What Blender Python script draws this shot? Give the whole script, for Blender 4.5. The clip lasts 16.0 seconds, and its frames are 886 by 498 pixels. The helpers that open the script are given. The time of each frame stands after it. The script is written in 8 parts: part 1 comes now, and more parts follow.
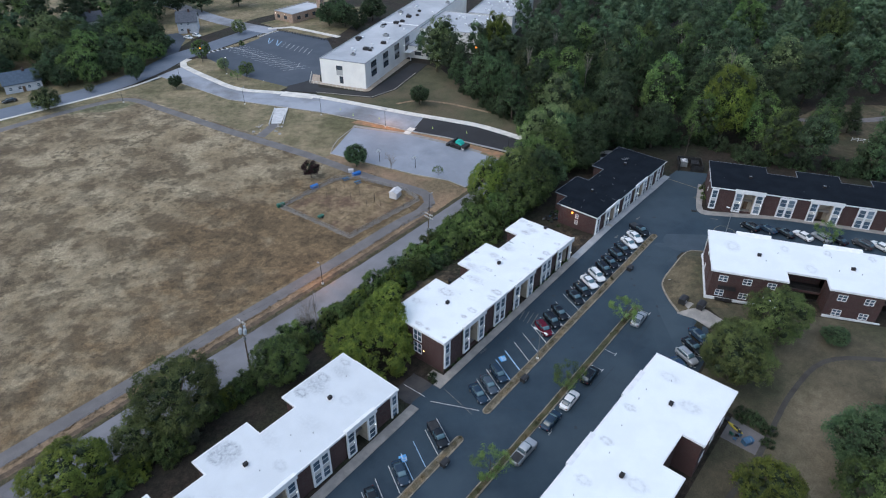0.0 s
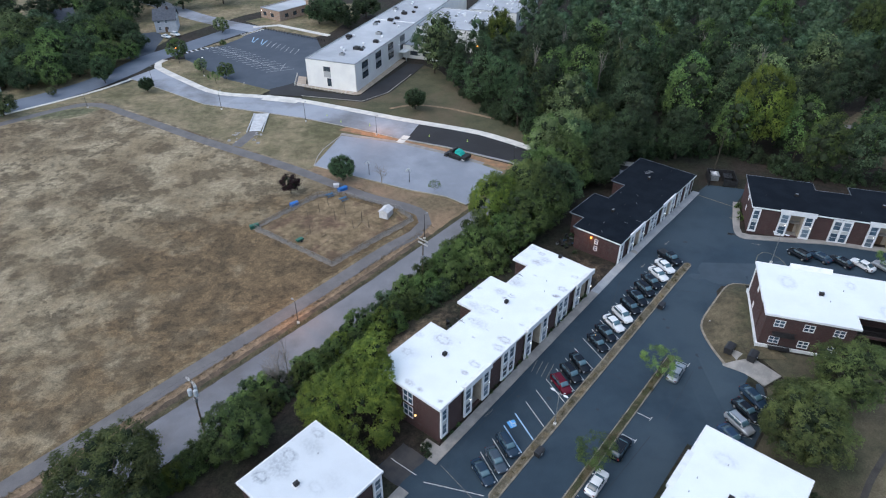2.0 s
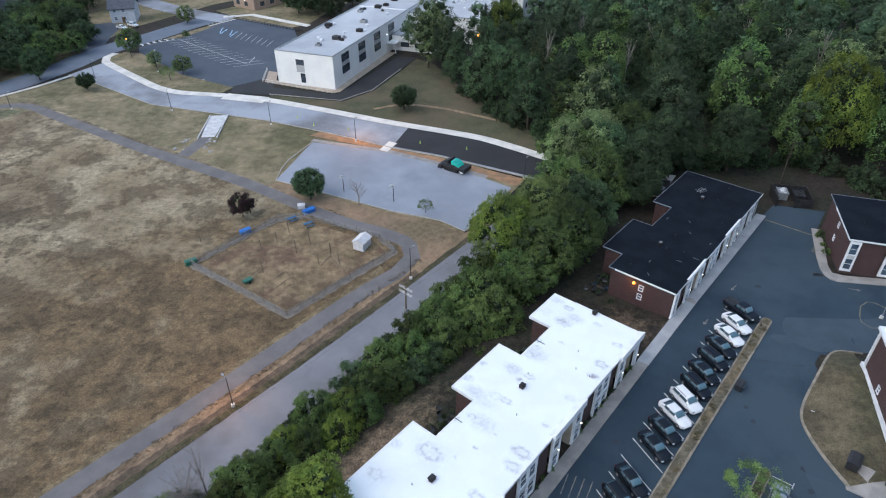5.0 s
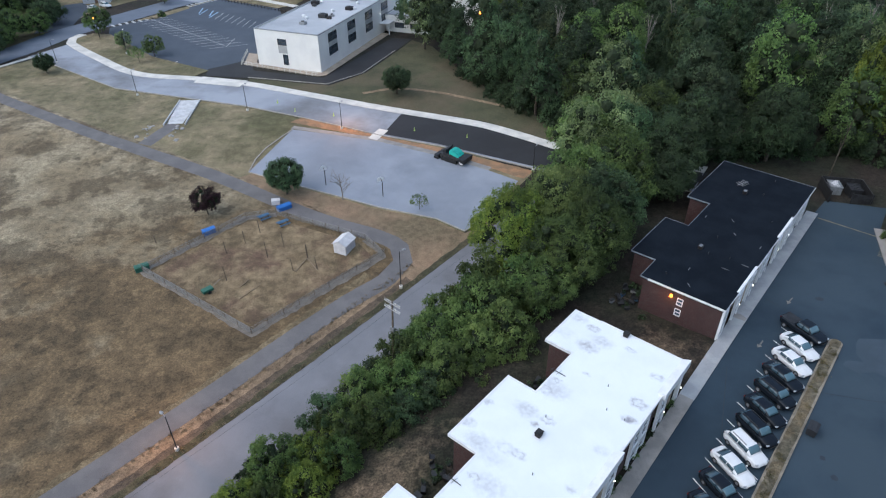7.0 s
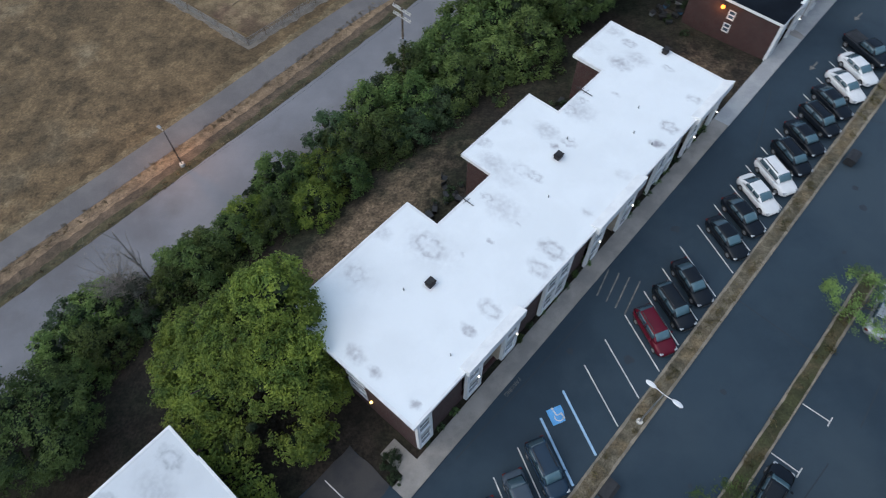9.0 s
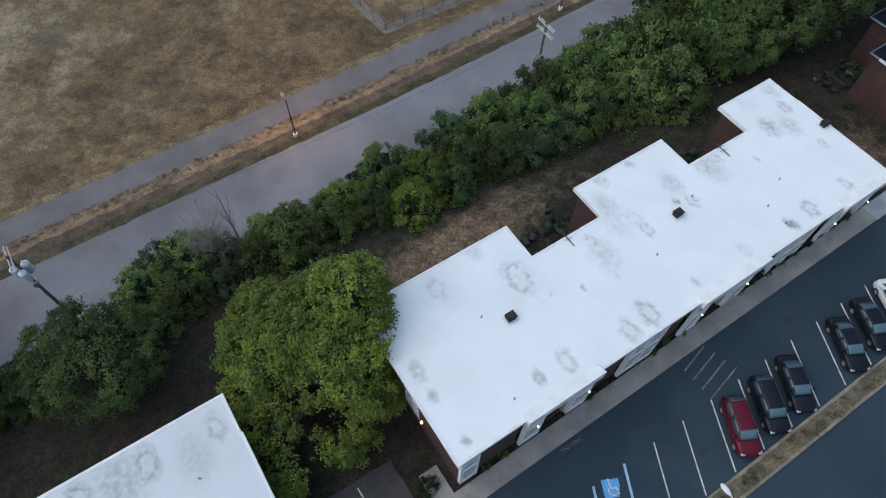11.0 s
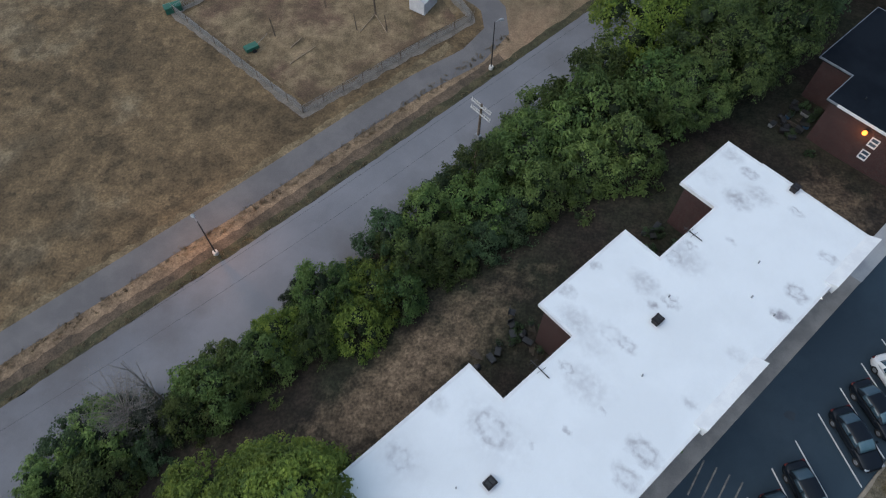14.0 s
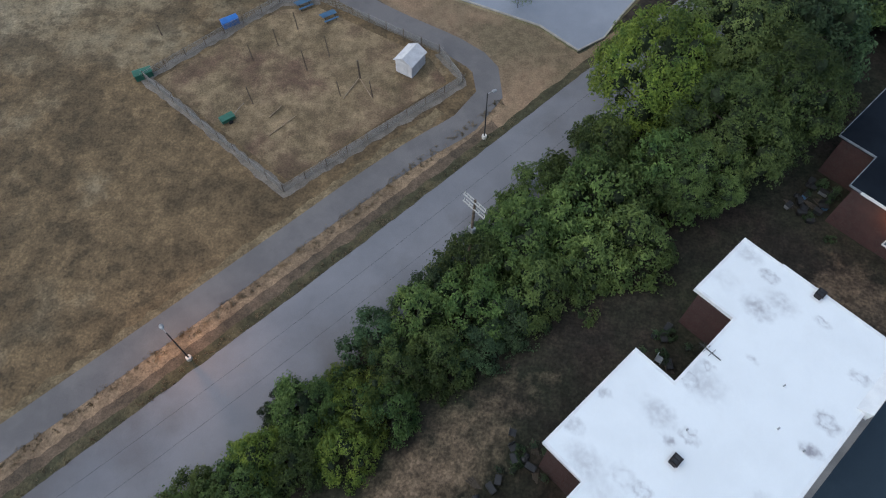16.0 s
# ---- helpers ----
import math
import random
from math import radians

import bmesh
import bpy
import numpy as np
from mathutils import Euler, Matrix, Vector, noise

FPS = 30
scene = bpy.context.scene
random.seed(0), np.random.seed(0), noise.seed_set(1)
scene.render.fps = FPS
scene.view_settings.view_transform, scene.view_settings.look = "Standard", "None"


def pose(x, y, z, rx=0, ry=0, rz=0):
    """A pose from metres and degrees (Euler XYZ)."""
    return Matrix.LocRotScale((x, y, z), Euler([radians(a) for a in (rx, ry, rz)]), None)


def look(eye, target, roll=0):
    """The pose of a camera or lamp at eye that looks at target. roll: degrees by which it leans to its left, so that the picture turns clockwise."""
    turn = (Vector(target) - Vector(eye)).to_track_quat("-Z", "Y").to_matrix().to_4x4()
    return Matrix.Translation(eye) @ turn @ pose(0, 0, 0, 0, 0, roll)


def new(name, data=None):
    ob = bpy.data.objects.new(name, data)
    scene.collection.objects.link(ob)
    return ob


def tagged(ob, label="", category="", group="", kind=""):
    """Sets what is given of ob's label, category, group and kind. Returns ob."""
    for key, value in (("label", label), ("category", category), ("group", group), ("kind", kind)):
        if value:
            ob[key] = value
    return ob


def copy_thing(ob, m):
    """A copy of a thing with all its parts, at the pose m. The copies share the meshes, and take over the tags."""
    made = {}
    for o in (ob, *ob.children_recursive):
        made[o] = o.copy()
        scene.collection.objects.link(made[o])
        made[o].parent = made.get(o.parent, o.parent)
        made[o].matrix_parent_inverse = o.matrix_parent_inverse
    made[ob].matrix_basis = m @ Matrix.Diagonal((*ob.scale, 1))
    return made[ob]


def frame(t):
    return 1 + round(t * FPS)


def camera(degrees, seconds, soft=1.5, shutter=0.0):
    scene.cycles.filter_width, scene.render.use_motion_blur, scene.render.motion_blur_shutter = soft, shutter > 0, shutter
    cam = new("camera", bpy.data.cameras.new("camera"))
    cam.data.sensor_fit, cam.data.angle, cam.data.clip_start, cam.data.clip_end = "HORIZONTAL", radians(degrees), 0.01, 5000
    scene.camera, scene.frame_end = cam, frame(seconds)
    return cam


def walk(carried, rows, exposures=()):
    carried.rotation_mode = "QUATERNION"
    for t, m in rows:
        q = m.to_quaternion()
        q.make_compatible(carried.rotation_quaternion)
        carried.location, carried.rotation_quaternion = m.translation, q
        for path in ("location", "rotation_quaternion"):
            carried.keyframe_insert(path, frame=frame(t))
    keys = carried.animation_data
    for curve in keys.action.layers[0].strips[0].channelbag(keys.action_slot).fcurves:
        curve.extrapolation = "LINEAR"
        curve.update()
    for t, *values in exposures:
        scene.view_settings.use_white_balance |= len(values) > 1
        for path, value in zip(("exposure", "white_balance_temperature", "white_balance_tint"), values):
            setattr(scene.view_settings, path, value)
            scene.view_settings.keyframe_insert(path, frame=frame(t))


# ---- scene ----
cam = camera(69.6, 16.0, 1.1, 0.4)
METRES, EYE, TILT, LEAN, TURN = 106.0, 88.8, -34.5, -0.25, 0.0
ROWS = [
    (0.0, 0.0, 0.0, 0.0, -0.0, 0.0, -0.0),
    (0.5, 0.0017, 0.0458, 0.0212, 0.01, 0.03, 0.02),
    (1.0, 0.0029, 0.0973, 0.0342, 0.01, 0.07, 0.05),
    (1.5, 0.0044, 0.1507, 0.046, 0.03, 0.07, 0.08),
    (2.0, 0.0066, 0.2044, 0.058, 0.04, 0.08, 0.1),
    (2.5, 0.009, 0.2578, 0.07, 0.07, 0.08, 0.14),
    (3.0, 0.0114, 0.3111, 0.0813, 0.09, 0.1, 0.16),
    (3.5, 0.014, 0.3638, 0.0931, 0.11, 0.09, 0.2),
    (4.0, 0.0164, 0.4164, 0.1047, 0.12, 0.07, 0.24),
    (6.5, 0.0267, 0.6577, 0.1454, 0.14, 0.15, 0.28),
    (7.0, 0.0267, 0.6873, 0.1401, 0.12, -0.29, 0.25),
    (7.5, 0.0277, 0.7095, 0.1311, 0.11, -10.81, 0.33),
    (8.0, 0.029, 0.7252, 0.1231, 0.12, -19.26, 0.5),
    (8.5, 0.0288, 0.7315, 0.1182, 0.08, -23.58, 0.6),
    (9.0, 0.0276, 0.7343, 0.1184, 1.68, -24.16, -0.58),
    (9.5, 0.026, 0.7388, 0.1186, 6.79, -24.39, -4.34),
    (12.0, 0.0115, 0.7875, 0.138, 14.67, -25.47, -9.88),
    (12.5, 0.007, 0.8037, 0.1477, 12.66, -25.13, -8.48),
    (13.0, 0.0024, 0.8213, 0.1585, 10.35, -24.75, -6.87),
    (13.5, -0.002, 0.8397, 0.1705, 8.27, -24.42, -5.38),
    (14.0, -0.0059, 0.8587, 0.1839, 7.08, -24.27, -4.53),
    (14.5, -0.0088, 0.8781, 0.1979, 6.61, -24.17, -4.13),
    (15.0, -0.0111, 0.8976, 0.2137, 6.39, -24.25, -3.86),
    (15.5, -0.014, 0.9166, 0.2286, 6.26, -24.23, -3.76),
    (16.0, -0.0165, 0.9335, 0.2422, 6.25, -24.24, -3.75),
]
walk(cam, [(t, pose(0, 0, EYE, TILT, LEAN, TURN) @ pose(METRES * x, METRES * y, METRES * z, 90 + pitch, roll, yaw)) for t, x, y, z, yaw, pitch, roll in ROWS],
     [(0.0, 0.56, 6350, 10), (2.5, 0.7, 6350, 10), (6.5, 0.7, 6350, 10), (7.2, 0.6, 6400, 9), (8.0, 0.4, 6450, 8), (9.0, 0.38, 6500, 8), (12.0, 0.2, 6500, 8), (13.0, 0.17, 6500, 8), (14.5, 0.17, 6500, 8), (16.0, 0.31, 6450, 8)])

# ---- light: after sunset, a wide pale sky and no hard shadows ----
world = bpy.data.worlds.new("dusk_sky")
scene.world = world
world.use_nodes = True
wn, wl = world.node_tree.nodes, world.node_tree.links
sky = wn.new("ShaderNodeTexSky")
sky.sky_type, sky.sun_disc = "NISHITA", False
sky.sun_elevation, sky.sun_rotation = radians(52), radians(245)
sky.air_density, sky.dust_density, sky.ozone_density = 1.0, 1.8, 0.6
wl.new(sky.outputs[0], wn["Background"].inputs[0])
wn["Background"].inputs[1].default_value = 0.15
sun_lamp = bpy.data.lights.new("sun", "SUN")
sun_lamp.energy, sun_lamp.angle, sun_lamp.color = 0.95, radians(130), (0.88, 0.98, 0.95)
sun = new("sun", sun_lamp)
sun.matrix_world = look((-80, 45, 105), (-10, 75, 0))

# ---- the site's axes and the lie of the land ----
TH = radians(50)
CT, ST = math.cos(TH), math.sin(TH)


def site(a, v, z=0.0):
    return Vector((a * CT - v * ST, a * ST + v * CT, z))


def to_site(x, y):
    return x * CT + y * ST, -x * ST + y * CT


def sm(x, lo, hi):
    u = min(1.0, max(0.0, (x - lo) / (hi - lo)))
    return u * u * (3 - 2 * u)


def terr(x, y):
    """Height of the ground: a flat field, a bank, and a parking lot that climbs to the east."""
    a, v = to_site(x, y)
    lot = 4.2 + 0.055 * (min(max(a, 30), 125) - 73.5) + 0.05 * (47 - min(max(v, 20), 60))
    west = 0.5 + 1.9 * sm(y, 118, 168) + 1.3 * sm(y, 168, 200)
    k = 1 - sm(v, 70, 86)
    c, d = 0.958 * x - 0.287 * y, 0.287 * x + 0.958 * y
    rise = 2.2 * sm(c, 14, 21) * sm(d, 86, 104) * (1 - sm(d, 122, 130))
    return west * (1 - k) + lot * k + rise


# ---- materials ----
def node(nt, kind, **inputs):
    n = nt.nodes.new(kind)
    for key, value in inputs.items():
        n.inputs[key.replace("_", " ")].default_value = value
    return n


def surface(name, c1, c2, scale=1.0, rough=0.8, bump=0.0, bump_scale=40.0, grain=0.25, metal=0.0, space="Object", c3=None, scale3=0.2, spread=(0.4, 0.6), spec=0.35, per_object=0.0, mid=None, bare=None, blots=None, tufts=None):
    """Two colours in broad patches, a third in broader ones, a fine grain and a relief."""
    m = bpy.data.materials.new(name)
    m.use_nodes = True
    nt = m.node_tree
    bsdf = nt.nodes["Principled BSDF"]
    bsdf.inputs["Roughness"].default_value, bsdf.inputs["Metallic"].default_value = rough, metal
    bsdf.inputs["Specular IOR Level"].default_value = spec
    if space == "World":
        src = nt.nodes.new("ShaderNodeNewGeometry").outputs["Position"]
    else:
        src = nt.nodes.new("ShaderNodeTexCoord").outputs["Object"]

    def noisy(sc, detail=5.0):
        n = node(nt, "ShaderNodeTexNoise", Scale=sc, Detail=detail, Roughness=0.6)
        nt.links.new(src, n.inputs["Vector"])
        return n.outputs["Fac"]

    def blend(fac, a, b, mode="MIX"):
        mx = nt.nodes.new("ShaderNodeMix")
        mx.data_type, mx.blend_type = "RGBA", mode
        for sock, val in ((mx.inputs[0], fac), (mx.inputs[6], a), (mx.inputs[7], b)):
            if isinstance(val, (float, int)):
                sock.default_value = val
            elif isinstance(val, tuple):
                sock.default_value = (*val, 1.0)
            else:
                nt.links.new(val, sock)
        return mx.outputs[2]

    def ramp(fac, lo, hi):
        r = nt.nodes.new("ShaderNodeMapRange")
        r.inputs[1].default_value, r.inputs[2].default_value = lo, hi
        nt.links.new(fac, r.inputs[0])
        return r.outputs[0]

    col = blend(ramp(noisy(scale), *spread), c1, c2)
    if c3:
        col = blend(ramp(noisy(scale3, 6.0), 0.47, 0.62), col, c3)
    if bare:
        at = nt.nodes.new("ShaderNodeAttribute")
        at.attribute_name = "bare"
        ad = nt.nodes.new("ShaderNodeMath")
        nt.links.new(at.outputs["Fac"], ad.inputs[0])
        nt.links.new(noisy(bare[3], 6.0), ad.inputs[1])
        col = blend(ramp(ad.outputs[0], bare[4], bare[5]), col, bare[:3])
    if blots:
        col = blend(ramp(noisy(blots[0], 7.0), blots[1], blots[2]), col, blend(0.56, col, blots[3:]))
        col = blend(ramp(noisy(blots[0] * 0.37, 7.0), 0.55, 0.68), col, blend(0.5, col, blots[3:]))
    if mid:
        col = blend(1.0, col, blend(ramp(noisy(mid[0], 4.0), 0.35, 0.65), (1 - mid[1],) * 3, (1 + mid[1],) * 3), "MULTIPLY")
    if tufts:
        spots = nt.nodes.new("ShaderNodeMath")
        spots.operation = "MULTIPLY"
        nt.links.new(ramp(noisy(tufts[0], 5.0), 0.54, 0.6), spots.inputs[0])
        nt.links.new(ramp(noisy(0.055, 3.0), 0.42, 0.6), spots.inputs[1])
        col = blend(spots.outputs[0], col, blend(tufts[1], col, tufts[2:]))
    fine = noisy(bump_scale, 3.0)
    if grain:
        dark = blend(ramp(fine, 0.3, 0.7), (1 - grain,) * 3, (1 + grain,) * 3)
        col = blend(1.0, col, dark, "MULTIPLY")
    if per_object:
        info = nt.nodes.new("ShaderNodeObjectInfo")
        hs = nt.nodes.new("ShaderNodeHueSaturation")
        mr = nt.nodes.new("ShaderNodeMapRange")
        mr.inputs[3].default_value, mr.inputs[4].default_value = 1 - per_object, 1 + per_object
        nt.links.new(info.outputs["Random"], mr.inputs[0])
        nt.links.new(mr.outputs[0], hs.inputs["Value"])
        nt.links.new(col, hs.inputs["Color"])
        col = hs.outputs[0]
    nt.links.new(col, bsdf.inputs["Base Color"])
    if bump:
        bp = node(nt, "ShaderNodeBump", Strength=1.0, Distance=bump)
        nt.links.new(fine, bp.inputs["Height"])
        nt.links.new(bp.outputs[0], bsdf.inputs["Normal"])
    return m


def leaf_material(name, dark, light, hue=0.03):
    m = bpy.data.materials.new(name)
    m.use_nodes = True
    nt = m.node_tree
    bsdf = nt.nodes["Principled BSDF"]
    bsdf.inputs["Roughness"].default_value = 0.6
    bsdf.inputs["Specular IOR Level"].default_value = 0.25
    geo, info = nt.nodes.new("ShaderNodeNewGeometry"), nt.nodes.new("ShaderNodeObjectInfo")
    n = node(nt, "ShaderNodeTexNoise", Scale=0.8, Detail=3.0)
    nt.links.new(geo.outputs["Position"], n.inputs["Vector"])
    add = nt.nodes.new("ShaderNodeMath")
    add.operation = "MULTIPLY_ADD"
    nt.links.new(geo.outputs["Random Per Island"], add.inputs[0])
    add.inputs[1].default_value = 0.18
    nt.links.new(n.outputs["Fac"], add.inputs[2])
    mr = nt.nodes.new("ShaderNodeMapRange")
    mr.inputs[1].default_value, mr.inputs[2].default_value = 0.36, 0.8
    nt.links.new(add.outputs[0], mr.inputs[0])
    mx = nt.nodes.new("ShaderNodeMix")
    mx.data_type = "RGBA"
    mx.inputs[6].default_value, mx.inputs[7].default_value = (*dark, 1), (*light, 1)
    nt.links.new(mr.outputs[0], mx.inputs[0])
    hs = nt.nodes.new("ShaderNodeHueSaturation")
    hr, vr = nt.nodes.new("ShaderNodeMapRange"), nt.nodes.new("ShaderNodeMapRange")
    hr.inputs[3].default_value, hr.inputs[4].default_value = 0.5 - hue, 0.5 + hue
    vr.inputs[3].default_value, vr.inputs[4].default_value = 0.6, 1.5
    wide = node(nt, "ShaderNodeTexNoise", Scale=0.13, Detail=1.0)
    nt.links.new(geo.outputs["Position"], wide.inputs["Vector"])
    wr = nt.nodes.new("ShaderNodeMapRange")
    wr.inputs[1].default_value, wr.inputs[2].default_value = 0.3, 0.7
    wr.inputs[3].default_value, wr.inputs[4].default_value = 0.62, 1.42
    nt.links.new(wide.outputs["Fac"], wr.inputs[0])
    both = nt.nodes.new("ShaderNodeMath")
    both.operation = "MULTIPLY"
    nt.links.new(wr.outputs[0], both.inputs[1])
    for r, sock in ((hr, "Hue"), (vr, "Value")):
        nt.links.new(info.outputs["Random"], r.inputs[0])
        if sock == "Hue":
            drift = node(nt, "ShaderNodeTexNoise", Scale=0.09, Detail=1.0)
            nt.links.new(geo.outputs["Position"], drift.inputs["Vector"])
            dr = nt.nodes.new("ShaderNodeMapRange")
            dr.inputs[1].default_value, dr.inputs[2].default_value = 0.3, 0.7
            dr.inputs[3].default_value, dr.inputs[4].default_value = -1.2 * hue, 0.8 * hue
            nt.links.new(drift.outputs["Fac"], dr.inputs[0])
            hsum = nt.nodes.new("ShaderNodeMath")
            nt.links.new(r.outputs[0], hsum.inputs[0])
            nt.links.new(dr.outputs[0], hsum.inputs[1])
            nt.links.new(hsum.outputs[0], hs.inputs[sock])
    nt.links.new(vr.outputs[0], both.inputs[0])
    nt.links.new(both.outputs[0], hs.inputs["Value"])
    nt.links.new(mx.outputs[2], hs.inputs["Color"])
    nt.links.new(hs.outputs[0], bsdf.inputs["Base Color"])
    trans = nt.nodes.new("ShaderNodeBsdfTranslucent")
    nt.links.new(hs.outputs[0], trans.inputs[0])
    ms = nt.nodes.new("ShaderNodeMixShader")
    ms.inputs[0].default_value = 0.25
    nt.links.new(bsdf.outputs[0], ms.inputs[1])
    nt.links.new(trans.outputs[0], ms.inputs[2])
    nt.links.new(ms.outputs[0], nt.nodes["Material Output"].inputs[0])
    return m


def brick_material(name, c1, c2, mortar):
    """Running bond, laid by the wall's own direction."""
    m = bpy.data.materials.new(name)
    m.use_nodes = True
    nt = m.node_tree
    bsdf = nt.nodes["Principled BSDF"]
    bsdf.inputs["Roughness"].default_value = 0.85
    tc = nt.nodes.new("ShaderNodeTexCoord")
    sep, com, ad = nt.nodes.new("ShaderNodeSeparateXYZ"), nt.nodes.new("ShaderNodeCombineXYZ"), nt.nodes.new("ShaderNodeMath")
    nt.links.new(tc.outputs["Object"], sep.inputs[0])
    nt.links.new(sep.outputs[0], ad.inputs[0])
    nt.links.new(sep.outputs[1], ad.inputs[1])
    nt.links.new(ad.outputs[0], com.inputs[0])
    nt.links.new(sep.outputs[2], com.inputs[1])
    br = node(nt, "ShaderNodeTexBrick", Scale=1.0, Mortar_Size=0.008, Brick_Width=0.215, Row_Height=0.075)
    br.inputs["Color1"].default_value, br.inputs["Color2"].default_value, br.inputs["Mortar"].default_value = (*c1, 1), (*c2, 1), (*mortar, 1)
    nt.links.new(com.outputs[0], br.inputs["Vector"])
    n = node(nt, "ShaderNodeTexNoise", Scale=1.3, Detail=5.0)
    nt.links.new(tc.outputs["Object"], n.inputs["Vector"])
    mr = nt.nodes.new("ShaderNodeMapRange")
    mr.inputs[3].default_value, mr.inputs[4].default_value = 0.65, 1.35
    nt.links.new(n.outputs["Fac"], mr.inputs[0])
    mx = nt.nodes.new("ShaderNodeMix")
    mx.data_type, mx.blend_type = "RGBA", "MULTIPLY"
    mx.inputs[0].default_value = 1.0
    nt.links.new(br.outputs["Color"], mx.inputs[6])
    nt.links.new(mr.outputs[0], mx.inputs[7])
    nt.links.new(mx.outputs[2], bsdf.inputs["Base Color"])
    bp = node(nt, "ShaderNodeBump", Strength=0.6, Distance=0.01)
    nt.links.new(br.outputs["Fac"], bp.inputs["Height"])
    bp.invert = True
    nt.links.new(bp.outputs[0], bsdf.inputs["Normal"])
    return m


def roof_material(name, base, dirt, stains, seed):
    """A coated flat roof: faint seams of dirt, and dried puddles with dark rims at the places given (x, y, radius)."""
    m = surface(name, base, tuple(0.95 * c for c in base), 0.25, 0.55, 0.004, 30.0, 0.04, spec=0.3)
    nt = m.node_tree
    bsdf = nt.nodes["Principled BSDF"]
    col = bsdf.inputs["Base Color"].links[0].from_socket
    tc = nt.nodes.new("ShaderNodeTexCoord")
    warp = node(nt, "ShaderNodeTexNoise", Scale=1.5, Detail=5.0, Roughness=0.6)
    off = nt.nodes.new("ShaderNodeVectorMath")
    off.operation = "ADD"
    off.inputs[1].default_value = (seed, seed, 0)
    nt.links.new(tc.outputs["Object"], off.inputs[0])
    nt.links.new(off.outputs[0], warp.inputs["Vector"])
    wv = nt.nodes.new("ShaderNodeVectorMath")
    wv.operation = "MULTIPLY_ADD"
    wv.inputs[1].default_value, wv.inputs[2].default_value = (1.2, 1.2, 0), (-0.6, -0.6, 0)
    nt.links.new(warp.outputs["Color"], wv.inputs[0])
    pos = nt.nodes.new("ShaderNodeVectorMath")
    nt.links.new(tc.outputs["Object"], pos.inputs[0])
    nt.links.new(wv.outputs[0], pos.inputs[1])
    speck = node(nt, "ShaderNodeTexNoise", Scale=2.2, Detail=2.0, Roughness=0.5)
    nt.links.new(tc.outputs["Object"], speck.inputs["Vector"])
    total = None
    for x, y, r, k in stains:
        dist = nt.nodes.new("ShaderNodeVectorMath")
        dist.operation = "SUBTRACT"
        dist.inputs[1].default_value = (x, y, 0)
        nt.links.new(pos.outputs[0], dist.inputs[0])
        flat = nt.nodes.new("ShaderNodeVectorMath")
        flat.operation = "MULTIPLY"
        flat.inputs[1].default_value = (1.45 / r, 0.95 / r, 0) if k > 0 else (1.1 / r, 0.72 / r, 0)
        nt.links.new(dist.outputs[0], flat.inputs[0])
        ln = nt.nodes.new("ShaderNodeVectorMath")
        ln.operation = "LENGTH"
        nt.links.new(flat.outputs[0], ln.inputs[0])
        cr = nt.nodes.new("ShaderNodeValToRGB")
        el = cr.color_ramp.elements
        el[0].position, el[0].color = 0.0, ((0.3 if k > 0 else 0.46) * abs(k),) * 3 + (1,)
        el[1].position, el[1].color = 1.0, (0, 0, 0, 1)
        for p, s in ((0.2, 0.12), (0.36, 0.3), (0.48, 0.55), (0.58, 0.58), (0.68, 0.34), (0.85, 0.2)) if k > 0 else ((0.3, 0.4), (0.6, 0.22), (0.8, 0.08)):
            e = el.new(p)
            e.color = (s * abs(k),) * 3 + (1,)
        nt.links.new(ln.outputs["Value"], cr.inputs[0])
        if total is None:
            total = cr.outputs[0]
        else:
            mxm = nt.nodes.new("ShaderNodeMath")
            mxm.operation = "MAXIMUM"
            nt.links.new(total, mxm.inputs[0])
            nt.links.new(cr.outputs[0], mxm.inputs[1])
            total = mxm.outputs[0]
    if total is not None:
        sp = nt.nodes.new("ShaderNodeMapRange")
        sp.inputs[1].default_value, sp.inputs[2].default_value = 0.2, 0.62
        nt.links.new(speck.outputs["Fac"], sp.inputs[0])
        ml = nt.nodes.new("ShaderNodeMath")
        ml.operation = "MULTIPLY"
        nt.links.new(total, ml.inputs[0])
        nt.links.new(sp.outputs[0], ml.inputs[1])
        mx = nt.nodes.new("ShaderNodeMix")
        mx.data_type = "RGBA"
        mx.inputs[7].default_value = (*dirt, 1)
        nt.links.new(ml.outputs[0], mx.inputs[0])
        nt.links.new(col, mx.inputs[6])
        nt.links.new(mx.outputs[2], bsdf.inputs["Base Color"])
    return m


def lamp_material(name, colour, strength):
    m = bpy.data.materials.new(name)
    m.use_nodes = True
    b = m.node_tree.nodes["Principled BSDF"]
    b.inputs["Base Color"].default_value = (*colour, 1)
    b.inputs["Emission Color"].default_value, b.inputs["Emission Strength"].default_value = (*colour, 1), strength
    return m


def paint(name, colour, rough=0.25, metal=0.1):
    m = surface(name, colour, tuple(0.9 * c for c in colour), 0.8, rough, 0.0, 60.0, 0.05, metal, spec=0.22)
    m.node_tree.nodes["Principled BSDF"].inputs["Coat Weight"].default_value = 0.08
    m.node_tree.nodes["Principled BSDF"].inputs["Coat Roughness"].default_value = 0.08
    return m


